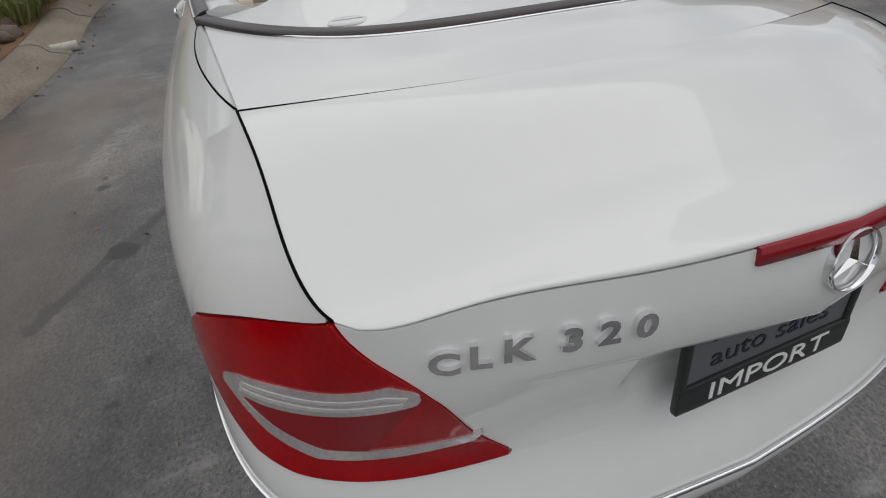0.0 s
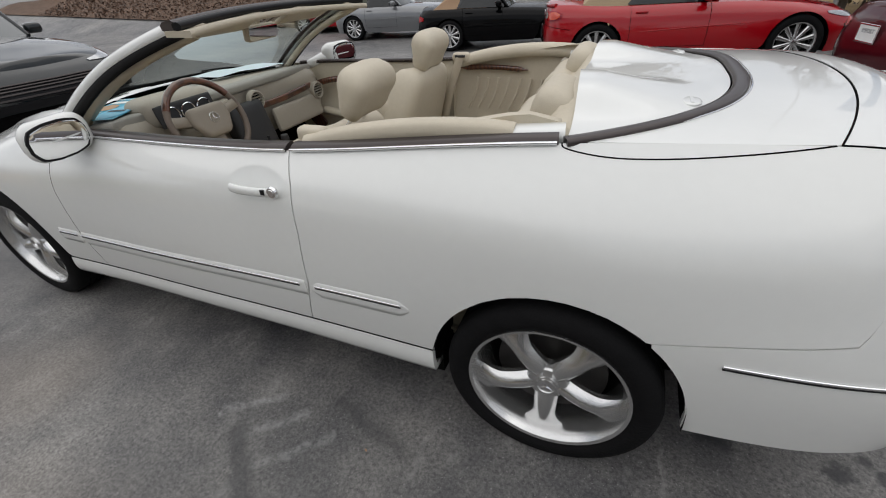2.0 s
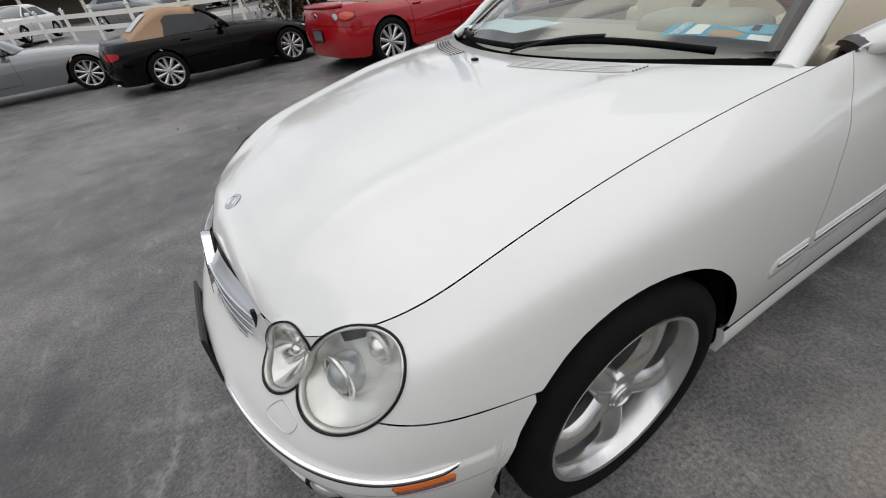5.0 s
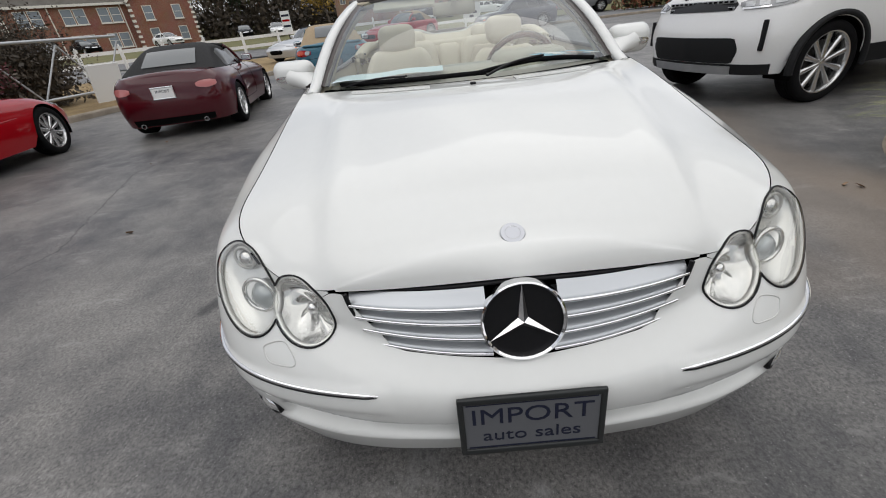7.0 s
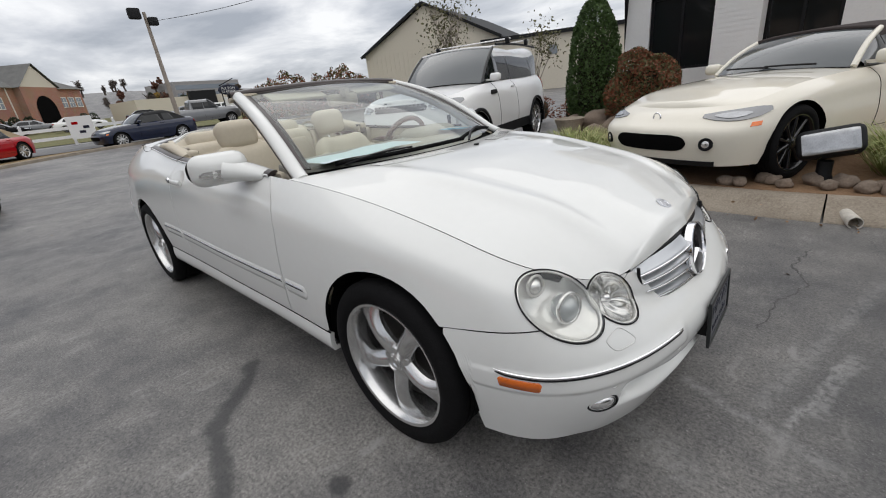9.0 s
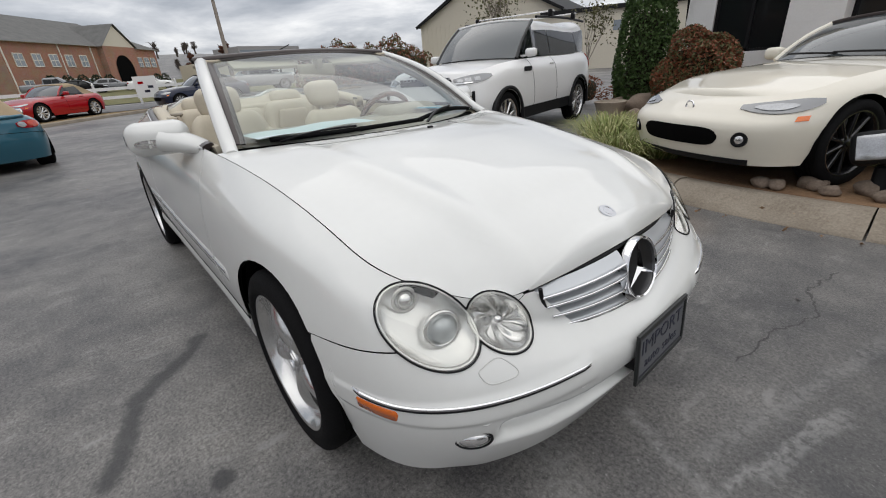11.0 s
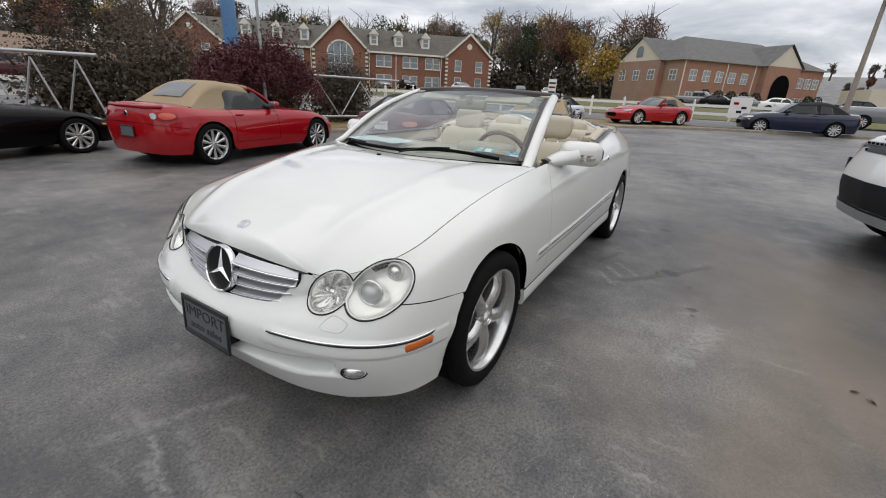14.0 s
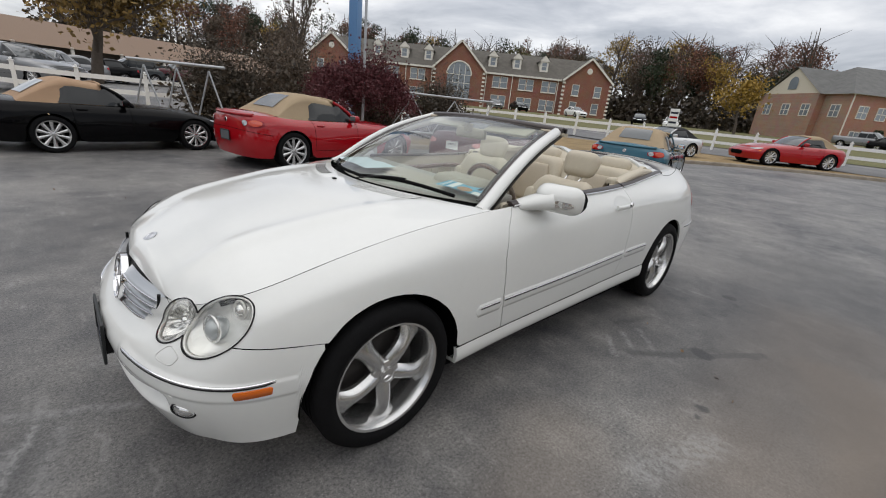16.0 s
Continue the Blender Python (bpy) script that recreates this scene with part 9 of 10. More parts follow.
# ---- buildings ----
def brick_mat(name, c1, c2, mortar, scale):
    m, t, b = nodes(name)
    tc, br = t.nodes.new("ShaderNodeTexCoord"), t.nodes.new("ShaderNodeTexBrick")
    mp = t.nodes.new("ShaderNodeMapping")
    mp.inputs["Rotation"].default_value = (radians(90), 0, 0)
    br.inputs["Color1"].default_value, br.inputs["Color2"].default_value, br.inputs["Mortar"].default_value = (*c1, 1), (*c2, 1), (*mortar, 1)
    br.inputs["Scale"].default_value, br.inputs["Mortar Size"].default_value = scale, .012
    n = tn(.7, 6, .6, tc, t)
    mx = t.nodes.new("ShaderNodeMix")
    mx.data_type, mx.blend_type = "RGBA", "MULTIPLY"
    mx.inputs["Factor"].default_value = .5
    t.links.new(tc.outputs["Object"], mp.inputs["Vector"])
    t.links.new(mp.outputs[0], br.inputs["Vector"])
    t.links.new(br.outputs["Color"], mx.inputs[6])
    t.links.new(n.outputs["Color"], mx.inputs[7])
    t.links.new(mx.outputs[2], b.inputs["Base Color"])
    b.inputs["Roughness"].default_value = .9
    return m


M_BRICK = brick_mat("red_brown_brick", (.34, .145, .095), (.27, .105, .07), (.36, .27, .21), 4.5)
M_BRICKP = brick_mat("orange_pink_brick", (.48, .245, .165), (.41, .19, .125), (.42, .33, .26), 4.5)
M_SHINGLE = ground_mat("grey_brown_shingle", (.075, .068, .058), (.135, .125, .108), 1.2, 22, .9, .4)
M_SHINGLEG = ground_mat("grey_shingle", (.10, .10, .095), (.16, .16, .155), 1.2, 22, .9, .4)
M_TRIM = mat("off_white_trim", (.72, .69, .62), .6, vary=.04)
M_PANE = mat("far_window_glass", (.20, .23, .26), .06, coat=1.0)
M_SIDING = mat("cream_siding", (.62, .57, .47), .7, vary=.06)


def prism(name, pts, faces, mtl, parent, label=""):
    return put(name, mesh_of(name, pts, faces, mtl, smooth=False), parent, label)


def gable_block(parent, x0, x1, y0, y1, z0, ze, zr, along, wall, roof, over=.35):
    """Walls and a ridged roof; along: axis of the ridge."""
    part("wall", box_bm(x0, x1, y0, y1, z0, ze), wall, parent, smooth=False)
    if along == "x":
        yc = (y0 + y1) / 2
        prism("gable_wall", [(x0, y0, ze), (x0, y1, ze), (x0, yc, zr), (x1, y0, ze), (x1, y1, ze), (x1, yc, zr)], [(0, 1, 2), (3, 5, 4)], wall, parent)
        t = .22
        prism("roof", [(x0 - over, y0 - over, ze - .15), (x1 + over, y0 - over, ze - .15), (x1 + over, yc, zr + t), (x0 - over, yc, zr + t), (x0 - over, y1 + over, ze - .15), (x1 + over, y1 + over, ze - .15)],
              [(0, 1, 2, 3), (3, 2, 5, 4)], roof, parent)
    else:
        xc = (x0 + x1) / 2
        prism("gable_wall", [(x0, y0, ze), (x1, y0, ze), (xc, y0, zr), (x0, y1, ze), (x1, y1, ze), (xc, y1, zr)], [(0, 1, 2), (3, 5, 4)], wall, parent)
        prism("roof", [(x0 - over, y0 - over, ze - .15), (x0 - over, y1, ze - .15), (xc, y1, zr + .2), (xc, y0 - over, zr + .2), (x1 + over, y0 - over, ze - .15), (x1 + over, y1, ze - .15)],
              [(0, 3, 2, 1), (3, 4, 5, 2)], roof, parent)
        for sgn, xe in ((1, x0 - over), (-1, x1 + over)):
            put("gable_trim", sweep_mesh("gable_trim", np.array([(xe, y0 - over - .03, ze - .2), ((xe + xc) / 2, y0 - over - .03, (ze - .2 + zr + .15) / 2), (xc, y0 - over - .03, zr + .15)]), [(-.05, -.16), (-.05, .16), (.05, .16), (.05, -.16)], M_TRIM, up=(0, 0, 1), smooth=False), parent)


def house_window(parent, x, y, z, w, h, mullions=1):
    """A window in a wall that faces -y: frame, sill, panes set back."""
    win = new("window")
    win.parent, win.matrix_basis = parent, Matrix.Translation((x, y, z))
    part("window_frame", join_bm(box_bm(-w / 2 - .08, -w / 2, -.08, .05, -h / 2 - .08, h / 2 + .08), box_bm(w / 2, w / 2 + .08, -.08, .05, -h / 2 - .08, h / 2 + .08), box_bm(-w / 2, w / 2, -.08, .05, h / 2, h / 2 + .08), box_bm(-w / 2, w / 2, -.08, .05, -h / 2 - .08, -h / 2), *[box_bm(-w / 2 + w * (k + 1) / (mullions + 1) - .035, -w / 2 + w * (k + 1) / (mullions + 1) + .035, -.06, .04, -h / 2, h / 2) for k in range(mullions)], box_bm(-w / 2, w / 2, -.05, .04, -.03, .03)), M_TRIM, win, smooth=False)
    part("pane", box_bm(-w / 2, w / 2, -.02, .03, -h / 2, h / 2), M_PANE, win, smooth=False)
    part("window_sill", box_bm(-w / 2 - .15, w / 2 + .15, -.16, .02, -h / 2 - .2, -h / 2 - .08), M_TRIM, win, smooth=False)


def dormer(parent, x, y, z):
    d = new("dormer")
    d.parent, d.matrix_basis = parent, Matrix.Translation((x, y, z))
    part("dormer_wall", box_bm(-.75, .75, 0, 2.4, -.4, 1.5), M_TRIM, d, smooth=False)
    prism("dormer_roof", [(-1, -.2, 1.45), (1, -.2, 1.45), (0, -.2, 2.45), (-1, 3.2, 1.45), (1, 3.2, 1.45), (0, 3.2, 2.45)], [(0, 1, 2), (0, 2, 5, 3), (1, 4, 5, 2)], M_TRIM, d)
    prism("dormer_shingles", [(-1.06, -.22, 1.46), (0, -.22, 2.53), (0, 3.2, 2.53), (-1.06, 3.2, 1.46), (1.06, -.22, 1.46), (1.06, 3.2, 1.46)], [(0, 1, 2, 3), (1, 4, 5, 2)], M_SHINGLE, d)
    part("dormer_pane", box_bm(-.42, .42, -.03, .02, .0, 1.25), M_PANE, d, smooth=False)
    part("dormer_bar", box_bm(-.42, .42, -.06, -.02, .60, .66), M_TRIM, d, smooth=False)


az = radians(-134.2)
ctr = Vector((4.24 + 82 * math.cos(az), 1.5 + 82 * math.sin(az), 1.55))
hall = thing("brick_hall", "long red brick building with dormers and three gables", "building", m=Matrix.Translation(ctr) @ Matrix.Rotation(az + math.pi / 2 + math.pi, 4, "Z"))
# local x runs along the front, -y faces the car park
gable_block(hall, -27, 27, 0, 14, -1, 6.2, 10.2, "x", M_BRICK, M_SHINGLE)
for xc, wv, zr in ((-23.2, 8.4, 9.8), (0, 9.0, 10.6), (23.2, 8.4, 9.8)):
    gable_block(hall, xc - wv / 2, xc + wv / 2, -1.2, 7, -1, 6.2, zr, "y", M_BRICK, M_SHINGLE)
    for s in (-1, 1):
        for k in range(9):
            part("quoin", box_bm(xc + s * wv / 2 - .25, xc + s * wv / 2 + .25, -1.26, -1.1, .1 + .68 * k, .42 + .68 * k), M_TRIM, hall, smooth=False)
for xc in (-23.2, 23.2):
    for dx in (-2, 2):
        for z in (1.7, 4.6):
            house_window(hall, xc + dx, -1.2, z, 1.1, 1.7, 0)
    rv = lathe_bm([(0, -1.28), (.45, -1.28), (.5, -1.2)], 20, "y")
    bmesh.ops.translate(rv, verts=rv.verts, vec=(xc, 0, 7.9))
    part("round_vent", rv, M_TRIM, hall)
for x in (-16.6, -12.4, -7.6, 7.6, 12.4, 16.6):
    for z in (1.5, 4.7):
        for dx in (-.72, .72):
            house_window(hall, x + dx, 0, z, 1.15, 1.75, 0)
for x in (-15.5, -10.5, -6.0, 6.0, 10.5, 15.5):
    dormer(hall, x, 1.8, 7.6)
for x in (-18.2, -9.8, -5.0, 5.0, 9.8, 18.2):
    part("downpipe", box_bm(x - .07, x + .07, -.12, 0, -.5, 6.1), M_TRIM, hall, smooth=False)
arch = bmesh.new()
av = [arch.verts.new((x, -1.3, z)) for x, z in [(-2.1, 1.0), (2.1, 1.0)] + [(2.1 * math.cos(a), 5.2 + 2.1 * math.sin(a)) for a in np.linspace(0, math.pi, 18)]]
arch.faces.new(av)
aw = part("arched_window", arch, M_PANE, hall, smooth=False)
for x in (-1.05, 0, 1.05):
    part("glazing_bar", box_bm(x - .04, x + .04, -1.36, -1.3, 1.0, 6.9), M_TRIM, aw, smooth=False)
for z in (2.4, 3.8, 5.2):
    part("glazing_bar", box_bm(-2.1, 2.1, -1.36, -1.3, z - .04, z + .04), M_TRIM, aw, smooth=False)
put("arch_trim", sweep_mesh("arch_trim", [(2.2 * math.cos(a), -1.32, 5.2 + 2.2 * math.sin(a)) for a in np.linspace(0, math.pi, 24)], [(-.12, -.06), (-.12, .06), (.12, .06), (.12, -.06)], M_TRIM, up=(0, 1, 0)), hall)
put("eave_trim", sweep_mesh("eave_trim", np.array([(-27, -.4, 6.05), (0, -.4, 6.05), (27, -.4, 6.05)]), [(-.05, -.15), (-.05, .15), (.05, .15), (.05, -.15)], M_TRIM, smooth=False), hall)

# corner office with a hipped roof
off = thing("brick_office", "orange brick office with grey hipped roof and entrance arch", "building")
c0, cl, crr = Vector((-76.0, -5.3)), Vector((-84.3, -17.4)), Vector((-101.0, 15.2))
ang = math.atan2(crr.y - c0.y, crr.x - c0.x)
off.matrix_basis = Matrix.Translation((c0.x, c0.y, 1.3)) @ Matrix.Rotation(ang, 4, "Z")
# local: long front along +x; its street side faces -y or +y according to the turn
Lx, Ly, ze, zr = 32.5, 16.0, 6.9, 11.4
sgn = 1 if (Matrix.Rotation(-ang, 2) @ (cl - c0)).y > 0 else -1
Y = lambda v: v * sgn
part("wall", box_bm(0, Lx, min(0, Y(Ly)), max(0, Y(Ly)), -1, ze), M_BRICKP, off, smooth=False)
hip = [(-.5, Y(-.5), ze - .1), (Lx + .5, Y(-.5), ze - .1), (Lx + .5, Y(Ly + .5), ze - .1), (-.5, Y(Ly + .5), ze - .1), (7, Y(Ly / 2), zr), (Lx - 7, Y(Ly / 2), zr)]
prism("roof", hip, [(0, 1, 5, 4), (1, 2, 5), (2, 3, 4, 5), (3, 0, 4)], M_SHINGLEG, off)
prism("roof_soffit", [(p[0], p[1], ze - .12) for p in hip[:4]], [(0, 1, 2, 3)], M_TRIM, off)
prism("entrance_gable", [(17, Y(-1), ze), (25, Y(-1), ze), (21, Y(-1), ze + 3.2)], [(0, 1, 2)], M_SIDING, off)
prism("entrance_roof", [(16.6, Y(-1.3), ze - .1), (21, Y(-1.3), ze + 3.5), (21, Y(6), ze + 3.5), (16.6, Y(6), ze - .1), (25.4, Y(-1.3), ze - .1), (25.4, Y(6), ze - .1)], [(0, 1, 2, 3), (1, 4, 5, 2)], M_SHINGLEG, off)
part("entrance_bay", box_bm(17, 25, min(Y(-1), Y(.5)), max(Y(-1), Y(.5)), -1, ze), M_BRICKP, off, smooth=False)
ar_ = bmesh.new()
vs_ = [ar_.verts.new((21 + x, Y(-1.06), z)) for x, z in [(-2.2, -.6), (2.2, -.6)] + [(2.2 * math.cos(a), 3.4 + 2.2 * math.sin(a)) for a in np.linspace(0, math.pi, 16)]]
ar_.faces.new(vs_)
part("entrance_arch", ar_, M_VOID, off, smooth=False)
prism("side_gable", [(-1.0, Y(4), ze), (-1.0, Y(14), ze), (-1.0, Y(9), ze + 3.6)], [(0, 1, 2)], M_SIDING, off)
prism("side_gable_roof", [(-1.3, Y(3.6), ze - .1), (-1.3, Y(9), ze + 3.8), (9, Y(9), ze + 3.8), (9, Y(3.6), ze - .1), (-1.3, Y(14.4), ze - .1), (9, Y(14.4), ze - .1)], [(0, 1, 2, 3), (1, 4, 5, 2)], M_SHINGLEG, off)
part("side_bay", box_bm(-1.0, 0.2, min(Y(4), Y(14)), max(Y(4), Y(14)), -1, ze), M_BRICKP, off, smooth=False)


def office_window(x, y, z, face):
    w = new("window")
    w.parent = off
    w.matrix_basis = Matrix.Translation((x, y, z)) @ Matrix.Rotation({"front": 0 if sgn > 0 else math.pi, "side": -math.pi / 2}[face], 4, "Z")
    part("window_frame", join_bm(box_bm(-.75, .75, -.05, .05, .75, .85), box_bm(-.75, .75, -.05, .05, -.85, -.75), box_bm(-.75, -.66, -.05, .05, -.8, .8), box_bm(.66, .75, -.05, .05, -.8, .8), box_bm(-.04, .04, -.05, .05, -.8, .8), box_bm(-.7, .7, -.05, .05, -.04, .04)), M_TRIM, w, smooth=False)
    part("pane", box_bm(-.7, .7, -.02, .02, -.78, .78), M_PANE, w, smooth=False)


for x in (2.2, 5.0, 7.8, 10.6, 13.4, 27, 29, 31):
    office_window(x, Y(-.04), 4.6, "front")
    office_window(x, Y(-.04), 1.3, "front")
for y in (1.8, 5.5, 9, 12.5):
    office_window(-1.05 if y > 4 else -.05, Y(y), 4.6, "side")
for x in (0.2, 9.2, 15.5, 26):
    part("downpipe", box_bm(x - .07, x + .07, min(Y(-.12), Y(0)), max(Y(-.12), Y(0)), -1, ze), M_TRIM, off, smooth=False)
ow = bmesh.new()
vs_ = [ow.verts.new((-1.06, Y(9 + x), ze + .6 + z)) for x, z in [(-.8, 0), (.8, 0)] + [(.8 * math.cos(a), 1.0 + .8 * math.sin(a)) for a in np.linspace(0, math.pi, 12)]]
ow.faces.new(vs_)
part("gable_window", ow, M_PANE, off, smooth=False)
for k, x in enumerate((3.5, 6.3, 9.1, 11.9, 14.7, 27.5, 30)):
    p = off.matrix_basis @ Vector((x, Y(-2.0), 0))
    clump("cone_shrub", "dark green clipped cone shrub", (p.x, p.y, 1.2), .9, .9, 2.6, L_PINE, 500, .16, 70 + k, "shrub", True)

# cream warehouse and the white showroom
wh = thing("warehouse", "cream metal warehouse with dark roof edge", "building")
wa, wb_ = Vector((3.73 + 46 * math.cos(radians(140.8)), -1.56 + 46 * math.sin(radians(140.8)))), Vector((3.73 + 40 * math.cos(radians(124.0)), -1.56 + 40 * math.sin(radians(124.0))))
d = wb_ - wa
wh.matrix_basis = Matrix.Translation((wa.x, wa.y, .4)) @ Matrix.Rotation(math.atan2(d.y, d.x), 4, "Z")
Lw = d.length
part("wall", box_bm(0, Lw, 0, 18, -1, 4.55), M_SIDING, wh, smooth=False)
for y_ in (0, 18):
    prism("gable_wall", [(0, y_, 4.55), (Lw, y_, 4.55), (Lw / 2, y_, 7.9)], [(0, 1, 2) if y_ == 0 else (0, 2, 1)], M_SIDING, wh)
prism("roof", [(-.3, -.3, 4.4), (Lw / 2, -.3, 8.1), (Lw / 2, 18, 8.1), (-.3, 18, 4.4), (Lw + .3, -.3, 4.4), (Lw + .3, 18, 4.4)], [(0, 1, 2, 3), (1, 4, 5, 2)], M_CLADDING, wh)
for sg_, xe in ((1, -.3), (-1, Lw + .3)):
    put("roof_edge", sweep_mesh("roof_edge", np.array([(xe, -.34, 4.4), ((xe + Lw / 2) / 2, -.34, 6.25), (Lw / 2, -.34, 8.1)]), [(-.05, -.12), (-.05, .12), (.05, .12), (.05, -.12)], M_CLADDING, smooth=False), wh)
for k in range(int(Lw / .5)):
    part("siding_rib", box_bm(.25 + .5 * k, .30 + .5 * k, -.025, 0, -.8, 4.4), M_SIDING, wh, smooth=False)
w2 = thing("low_warehouse", "low cream warehouse wing with flat roof", "building")
a_, b_ = Vector((3.73 + 40 * math.cos(radians(126)), -1.56 + 40 * math.sin(radians(126)))), Vector((3.73 + 40 * math.cos(radians(106)), -1.56 + 40 * math.sin(radians(106))))
d = b_ - a_
w2.matrix_basis = Matrix.Translation((a_.x, a_.y, .3)) @ Matrix.Rotation(math.atan2(d.y, d.x), 4, "Z")
part("wall", box_bm(0, d.length, 0, 14, -1, 4.1), M_SIDING, w2, smooth=False)
part("roof", box_bm(-.2, d.length + .2, -.25, 14, 4.1, 4.4), M_CLADDING, w2, smooth=False)
for x in (1.5, 5.5, 9.0, 12.3):
    part("window", box_bm(x, x + .7, -.04, .02, 2.6, 3.3), M_PANE, w2, smooth=False)

M_WBRICK = mat("white_painted_brick", (.74, .74, .73), .65, vary=.04, scale=3)
show = thing("white_showroom", "white painted brick showroom with black windows", "building")
part("wall", join_bm(box_bm(.05, 14, 8.8, 9.05, .0, 1.05), box_bm(.05, 14, 8.8, 9.05, 2.45, 3.9), box_bm(.05, .55, 8.8, 9.05, 1.05, 2.45), box_bm(1.75, 2.35, 8.8, 9.05, 1.05, 2.45), box_bm(3.6, 4.6, 8.8, 9.05, .0, 2.45), box_bm(6.4, 7.4, 8.8, 9.05, .0, 2.45), box_bm(.05, .30, 9.05, 20, 0, 3.9)), M_WBRICK, show, smooth=False)
part("pier", box_bm(1.85, 2.55, 8.15, 8.8, .0, 3.9), M_WBRICK, show, smooth=False)
part("roof_fascia", box_bm(-.35, 14.3, 8.35, 9.2, 3.6, 3.95), M_SIDING, show, smooth=False)
# Near-black sheet: the darkness of the unlit interior put into its colour.
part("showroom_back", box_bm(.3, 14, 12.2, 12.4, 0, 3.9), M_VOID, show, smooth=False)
part("roof", box_bm(.05, 14, 9.05, 20, 3.85, 4.0), M_CLADDING, show, smooth=False)
for x0, x1, z0 in ((.55, 1.75, 1.05), (2.55, 3.6, .1), (4.6, 6.4, .1), (7.4, 9.4, .1), (9.6, 12, .1)):
    w = new("window")
    w.parent = show
    part("window_frame", join_bm(box_bm(x0, x0 + .05, 8.86, 8.94, z0, 2.45), box_bm(x1 - .05, x1, 8.86, 8.94, z0, 2.45), box_bm((x0 + x1) / 2 - .025, (x0 + x1) / 2 + .025, 8.86, 8.94, z0, 2.45), box_bm(x0, x1, 8.86, 8.94, 2.40, 2.45), box_bm(x0, x1, 8.86, 8.94, z0, z0 + .05)), M_BLACK, w, smooth=False)
    part("pane", box_bm(x0, x1, 8.90, 8.91, z0, 2.45), M_DKGLASS, w, smooth=False)
cu2 = put("downpipe", sweep_mesh("downpipe", [(.08, 8.72, .1), (.08, 8.72, 1.5), (.08, 8.72, 2.6), (.0, 8.60, 3.0), (-.05, 8.5, 3.6)], circle_prof(.045, 8), M_BLACK), show)
for k in range(46):
    z = .12 + .082 * k
    part("brick_course", box_bm(1.846, 2.554, 8.146, 8.152, z, z + .066), M_WBRICK, show, smooth=False)

# long brown-roofed building on the hill, brick house at the bank
lb = thing("long_brown_building", "long low building with brown metal roof", "building")
lb.matrix_basis = Matrix.Translation((16, -40.5, 1.1)) @ Matrix.Rotation(radians(200), 4, "Z")
part("wall", box_bm(0, 34, 0, 10, -1, 1.7), M_BARK, lb, smooth=False)
prism("roof", [(-1, -1, 1.5), (36, -1, 1.5), (36, 5, 3.6), (-1, 5, 3.6), (36, 11, 1.5), (-1, 11, 1.5)], [(0, 1, 2, 3), (3, 2, 4, 5)], mat("brown_metal_roof", (.19, .12, .075), .6, vary=.08), lb)
for k in range(10):
    part("post", box_bm(1 + 3.5 * k, 1.2 + 3.5 * k, -.9, -.7, -1, 1.6), M_TRIM, lb, smooth=False)
bh = thing("brick_house", "dark red brick building behind the bank", "building")
bh.matrix_basis = Matrix.Translation((34, -30, 1.5)) @ Matrix.Rotation(radians(40), 4, "Z")
gable_block(bh, -16, 10, -5, 8, -1, 3.4, 5.6, "x", M_BRICK, M_SHINGLE)
for k, x in enumerate((-13, -9, -4, 1, 6)):
    part("window", box_bm(x, x + 1.6, -5.05, -4.95, .3, 1.9), M_PANE, bh, smooth=False)
    part("window", box_bm(-16.05, -15.95, -3 + 2 * k, -2.2 + 2 * k, .3, 1.8), M_PANE, bh, smooth=False)

# low shops far off to the right of the office
sh = thing("low_shops", "low cream shop building far off", "building")
sh.matrix_basis = Matrix.Translation((-84, 22, 1.2)) @ Matrix.Rotation(radians(100), 4, "Z")
part("wall", box_bm(-3, 20, 0, 10, -1, 3.6), M_SIDING, sh, smooth=False)
part("shop_gable", box_bm(6, 11, -.8, 0, -1, 4.4), M_CLADDING, sh, smooth=False)
gb = thing("grey_block", "grey office block far off", "building")
gb.matrix_basis = Matrix.Translation((-140, 52, 2)) @ Matrix.Rotation(radians(105), 4, "Z")
part("wall", box_bm(-10, 12, 0, 14, -1, 9), mat("grey_cladding", (.30, .29, .28), .7, vary=.05), gb, smooth=False)
for z in (2.2, 5.2, 7.4):
    part("window_band", box_bm(-9.5, 11.5, -.06, .02, z - .6, z + .6), M_PANE, gb, smooth=False)

# ---- trees and woods ----
L_AUTUMN = leaf_mat("olive_orange_leaf", (.17, .105, .025), .5)
L_LITTER = leaf_mat("dead_bank_leaf", (.13, .078, .052), .6)
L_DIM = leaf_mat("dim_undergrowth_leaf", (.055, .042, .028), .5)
maple = tree("red_maple", "dark red weeping Japanese maple", (-3.65, -10.0, .25), 2.35, .09, .9, L_MAPLE, 6000, .034, 31, .30, 3, 5, M_BARK, .35, 1.25)
rs = np.random.RandomState(32)
dome_c = []
for k in range(46):
    a, q = rs.uniform(0, 2 * math.pi), rs.uniform(.0, 1.0) ** .55
    o = np.array([1.62 * q * math.cos(a), 1.62 * q * math.sin(a), .55 + 1.62 * math.sqrt(max(0, 1 - .86 * q * q)) * rs.uniform(.82, 1.0)])
    p = rs.normal(size=(700, 3)) * [.24, .24, .10]
    p[:, 2] -= 1.3 * (p[:, 0] ** 2 + p[:, 1] ** 2) + .25 * q * rs.uniform(0, 1.6, 700)
    dome_c.append(o + p)
dome_c = np.concatenate(dome_c)
dome_c[:, 2] = np.maximum(dome_c[:, 2], .30)
put("crown", leaves_mesh("weeping_crown", dome_c, .032, L_MAPLE, 33), maple)
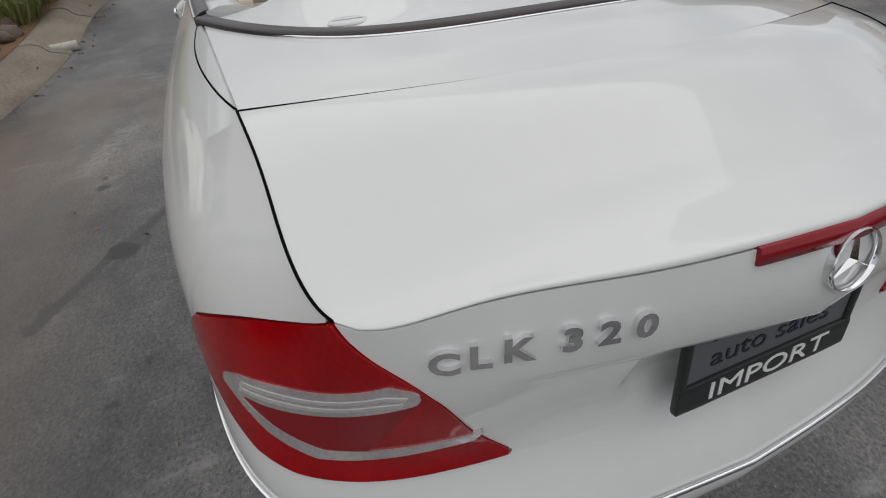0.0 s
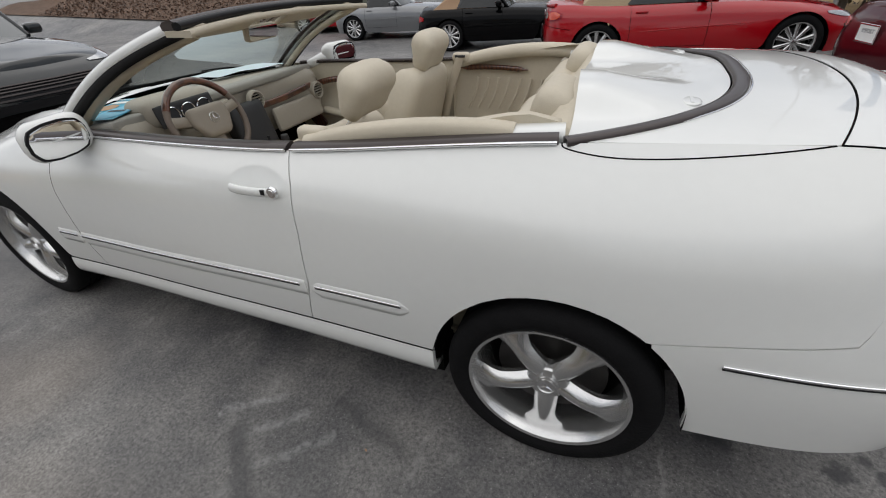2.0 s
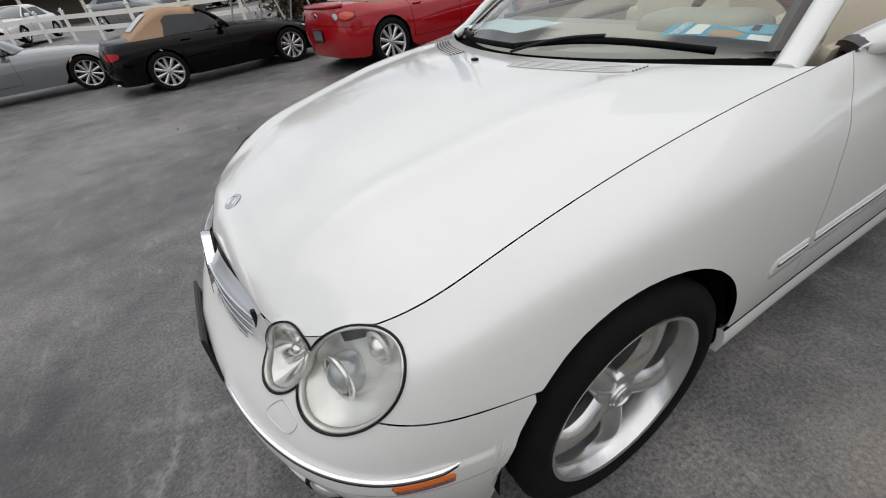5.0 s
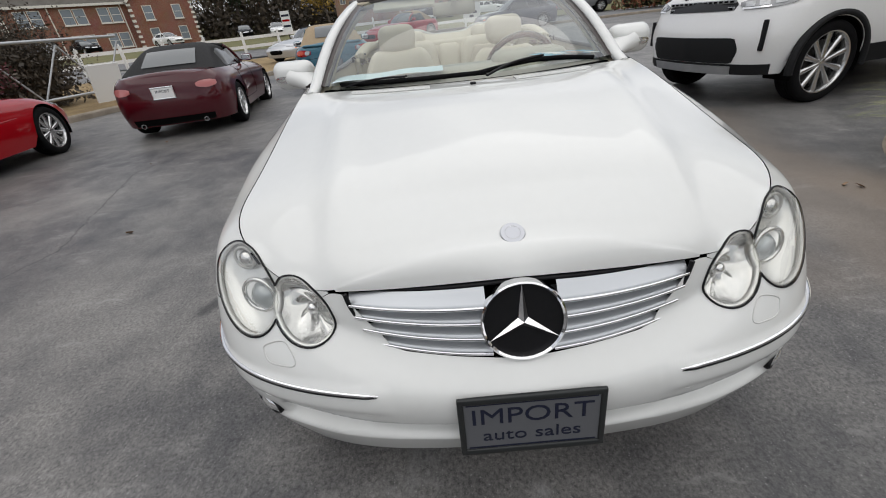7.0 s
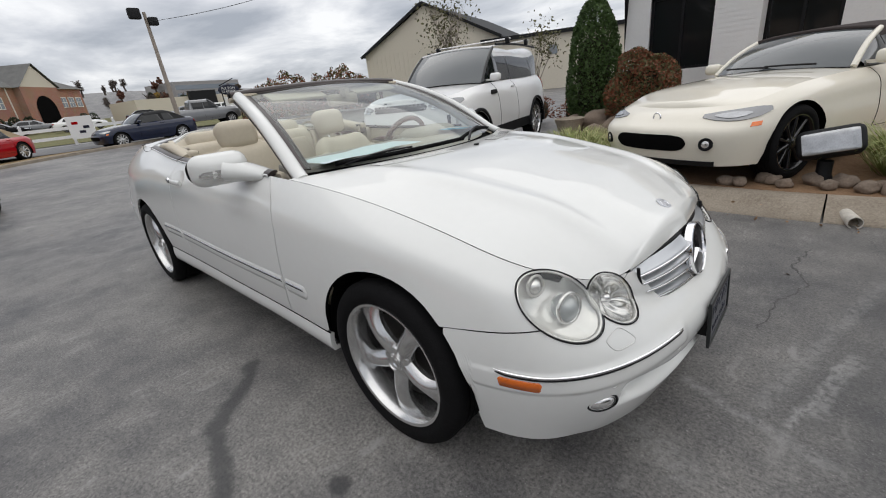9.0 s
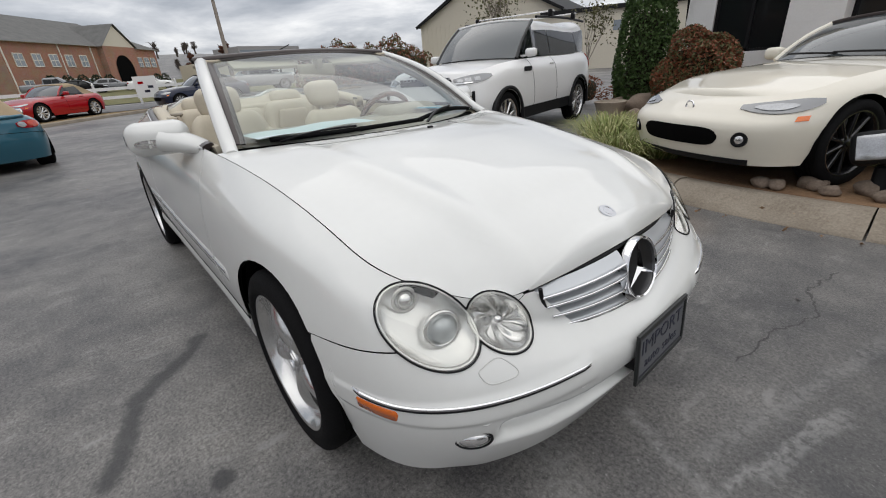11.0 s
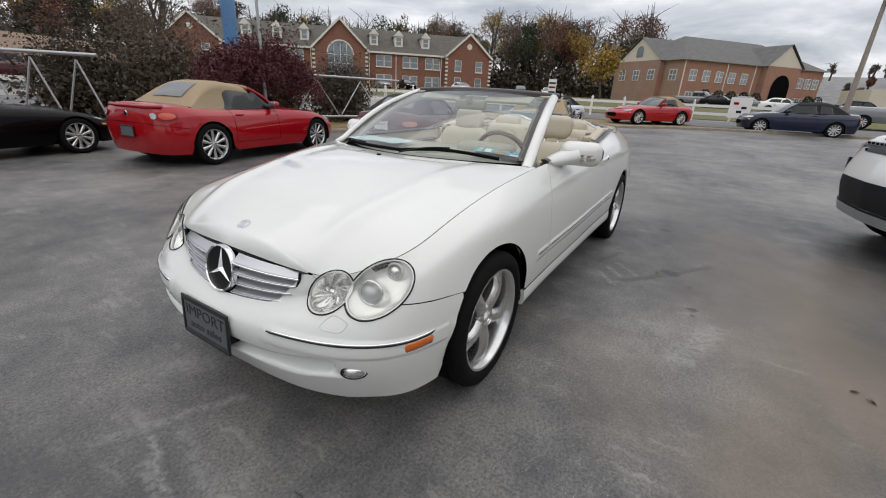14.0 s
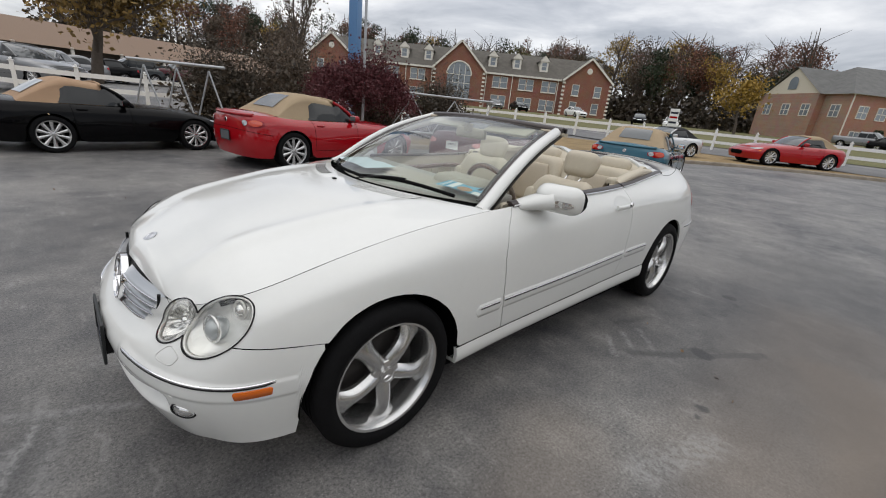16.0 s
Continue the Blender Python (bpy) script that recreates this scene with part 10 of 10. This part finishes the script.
tree("yard_tree", "tall tree with thin yellow-green autumn leaves", (1.9, -21.5, .9), 6.2, .24, .75, L_AUTUMN, 9000, .10, 33, .55, 3, 5, M_BARK, .45, 1.3)
tree("bare_tree", "bare grey winter tree", (-7.5, -24, .6), 8.5, .2, .5, L_BROWN, 500, .09, 35, .6, 4, 4, M_BARK, .4)
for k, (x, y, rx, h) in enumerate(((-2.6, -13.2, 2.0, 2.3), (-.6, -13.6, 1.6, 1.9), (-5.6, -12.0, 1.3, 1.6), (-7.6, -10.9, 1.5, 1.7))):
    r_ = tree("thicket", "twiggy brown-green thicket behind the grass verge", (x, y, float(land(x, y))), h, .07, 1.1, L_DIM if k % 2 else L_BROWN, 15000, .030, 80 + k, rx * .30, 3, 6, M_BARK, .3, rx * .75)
    # Added fill of larger dark leaves, standing for the shaded inside of the thicket.
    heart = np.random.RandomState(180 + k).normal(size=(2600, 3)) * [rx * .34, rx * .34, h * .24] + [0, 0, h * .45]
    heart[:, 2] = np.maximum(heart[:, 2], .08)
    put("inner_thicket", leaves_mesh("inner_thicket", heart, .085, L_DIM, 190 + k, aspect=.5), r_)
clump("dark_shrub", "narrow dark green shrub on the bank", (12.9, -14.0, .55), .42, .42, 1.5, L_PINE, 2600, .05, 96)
rs = np.random.RandomState(15)
C = []
for k in range(15000):
    a, b2 = rs.uniform(0, .75), rs.uniform(0, 1)
    x, y = 12.2 + 26 * a, -12.0 - 3.0 * a - 9 * b2
    C.append((x, y, float(land(x, y)) + .07 + .05 * rs.uniform() * (1 + math.sin(x * 5) * math.sin(y * 6))))
tagged(put("leaf_litter", leaves_mesh("leaf_litter", C, .06, L_LITTER, 16, tilt=.5, aspect=.6)), "dead brown leaves lying thick on the bank", "leaves", kind="stuff")
tree("yellow_tree", "small tree with yellow autumn leaves", (-66, -15, 1.6), 6.5, .2, .8, L_YEL, 1800, .20, 37, .8, 3, 4, M_BARK, .35, 1.5)
for k in range(7):
    x, y = -27.5 + 1.0 * k, 13.5 + .8 * k
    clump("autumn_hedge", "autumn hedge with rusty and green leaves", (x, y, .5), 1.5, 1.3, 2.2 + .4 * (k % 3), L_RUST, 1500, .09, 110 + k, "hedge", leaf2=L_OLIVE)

# woods on the rise behind the buildings
rs = np.random.RandomState(11)
leafC = {0: [], 1: [], 2: [], 3: [], 4: [], 5: []}
tw = []
rr = random.Random(21)
for k in range(270):
    a = radians(rs.uniform(-172, -92)) if k < 220 else radians(rs.uniform(150, 178))
    dd = rs.uniform(98, 150) if k < 220 else rs.uniform(110, 170)
    az_ = math.degrees(a)
    x, y = 4 + dd * math.cos(a), 1 + dd * math.sin(a)
    z = float(land(x, y)) - 1.0
    h = rs.uniform(10, 17.5) if k < 220 else rs.uniform(2.6, 4.6)
    if -172 < az_ < -152:
        h *= 1.2
    kind = rs.choice([1, 4, 5, 2, 3, 0], p=[.24, .20, .25, .20, .07, .04])
    cr = h * rs.uniform(.18, .28)
    lobes = 11 if kind != 5 else 8
    cl = []
    for _ in range(lobes):
        u = rs.normal(size=3)
        u /= np.linalg.norm(u)
        o = np.array([x, y, z + h * .62]) + u * [cr * .85, cr * .85, h * .30] * rs.uniform(.4, 1)
        v = rs.normal(size=(150, 3))
        v /= np.linalg.norm(v, axis=1, keepdims=True)
        cl.append(o + v * [cr * .50, cr * .50, cr * .40] * rs.uniform(.45, 1.05, (150, 1)))
    c = np.concatenate(cl)
    leafC[int(kind)].append(c)
    base = np.array([x, y, z])
    tw.append((np.array([base, base + [rr.gauss(0, .3), rr.gauss(0, .3), h * .5], base + [rr.gauss(0, .6), rr.gauss(0, .6), h * .95]]), np.array([.28, .2, .05])))
    for _ in range(16):
        p0 = base + [0, 0, h * rr.uniform(.35, .8)]
        e = p0 + np.array([rr.gauss(0, cr * .55), rr.gauss(0, cr * .55), h * rr.uniform(.08, .20)])
        tw.append((np.array([p0, (p0 + e) / 2 + [0, 0, .3], e]), np.array([.10, .06, .02])))
woods = thing("woods", "mixed bare and autumn woods on the hill", "woods", kind="stuff")
put("trunk_mass", limb_mesh("trunk_mass", tw, M_BARK, 4), woods)
for kind, mtl in ((0, L_YEL), (1, L_BROWN), (2, L_PINE), (3, L_OLIVE), (4, L_RED), (5, L_GREY)):
    if leafC[kind]:
        put("crown_mass", leaves_mesh("crown_mass", np.concatenate(leafC[kind]), .20 if kind in (2, 3) else .17 if kind != 5 else .34, mtl, 50 + kind, aspect=.7 if kind != 5 else .05), woods)
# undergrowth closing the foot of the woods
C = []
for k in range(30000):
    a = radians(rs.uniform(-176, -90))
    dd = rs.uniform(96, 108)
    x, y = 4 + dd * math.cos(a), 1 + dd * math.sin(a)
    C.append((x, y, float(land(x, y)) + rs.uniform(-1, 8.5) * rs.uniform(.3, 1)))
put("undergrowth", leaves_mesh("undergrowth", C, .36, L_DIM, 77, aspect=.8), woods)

# cars parked far off by the buildings
for k, (src, azd, dd, rot) in enumerate(((sed, -149, 70, 60), (csed, -142, 72, 60), (sed2, -139, 71, 55), (sed, -160.5, 62, 20), (csed, -157, 64, 25), (trk, -176, 66, 70), (csed, -178.5, 64, 75), (sed2, 179, 66, 75), (sed, 176, 60, 80), (csed, 170, 58, 85), (sed2, 166, 56, 80), (sed, 162.5, 60, 80), (csed, -92, 34, 10), (sed2, -94.5, 36, 10), (csed, -97, 38, 10), (cay, -99.5, 40, 12), (nav, -102, 41, 14), (rtrk, -105, 42, 14))):
    x, y = 4.2 + dd * math.cos(radians(azd)), 1.5 + dd * math.sin(radians(azd))
    copy_thing(src, Matrix.Translation((x, y, float(land(x, y)) + .05)) @ Matrix.Rotation(radians(rot), 4, "Z"))
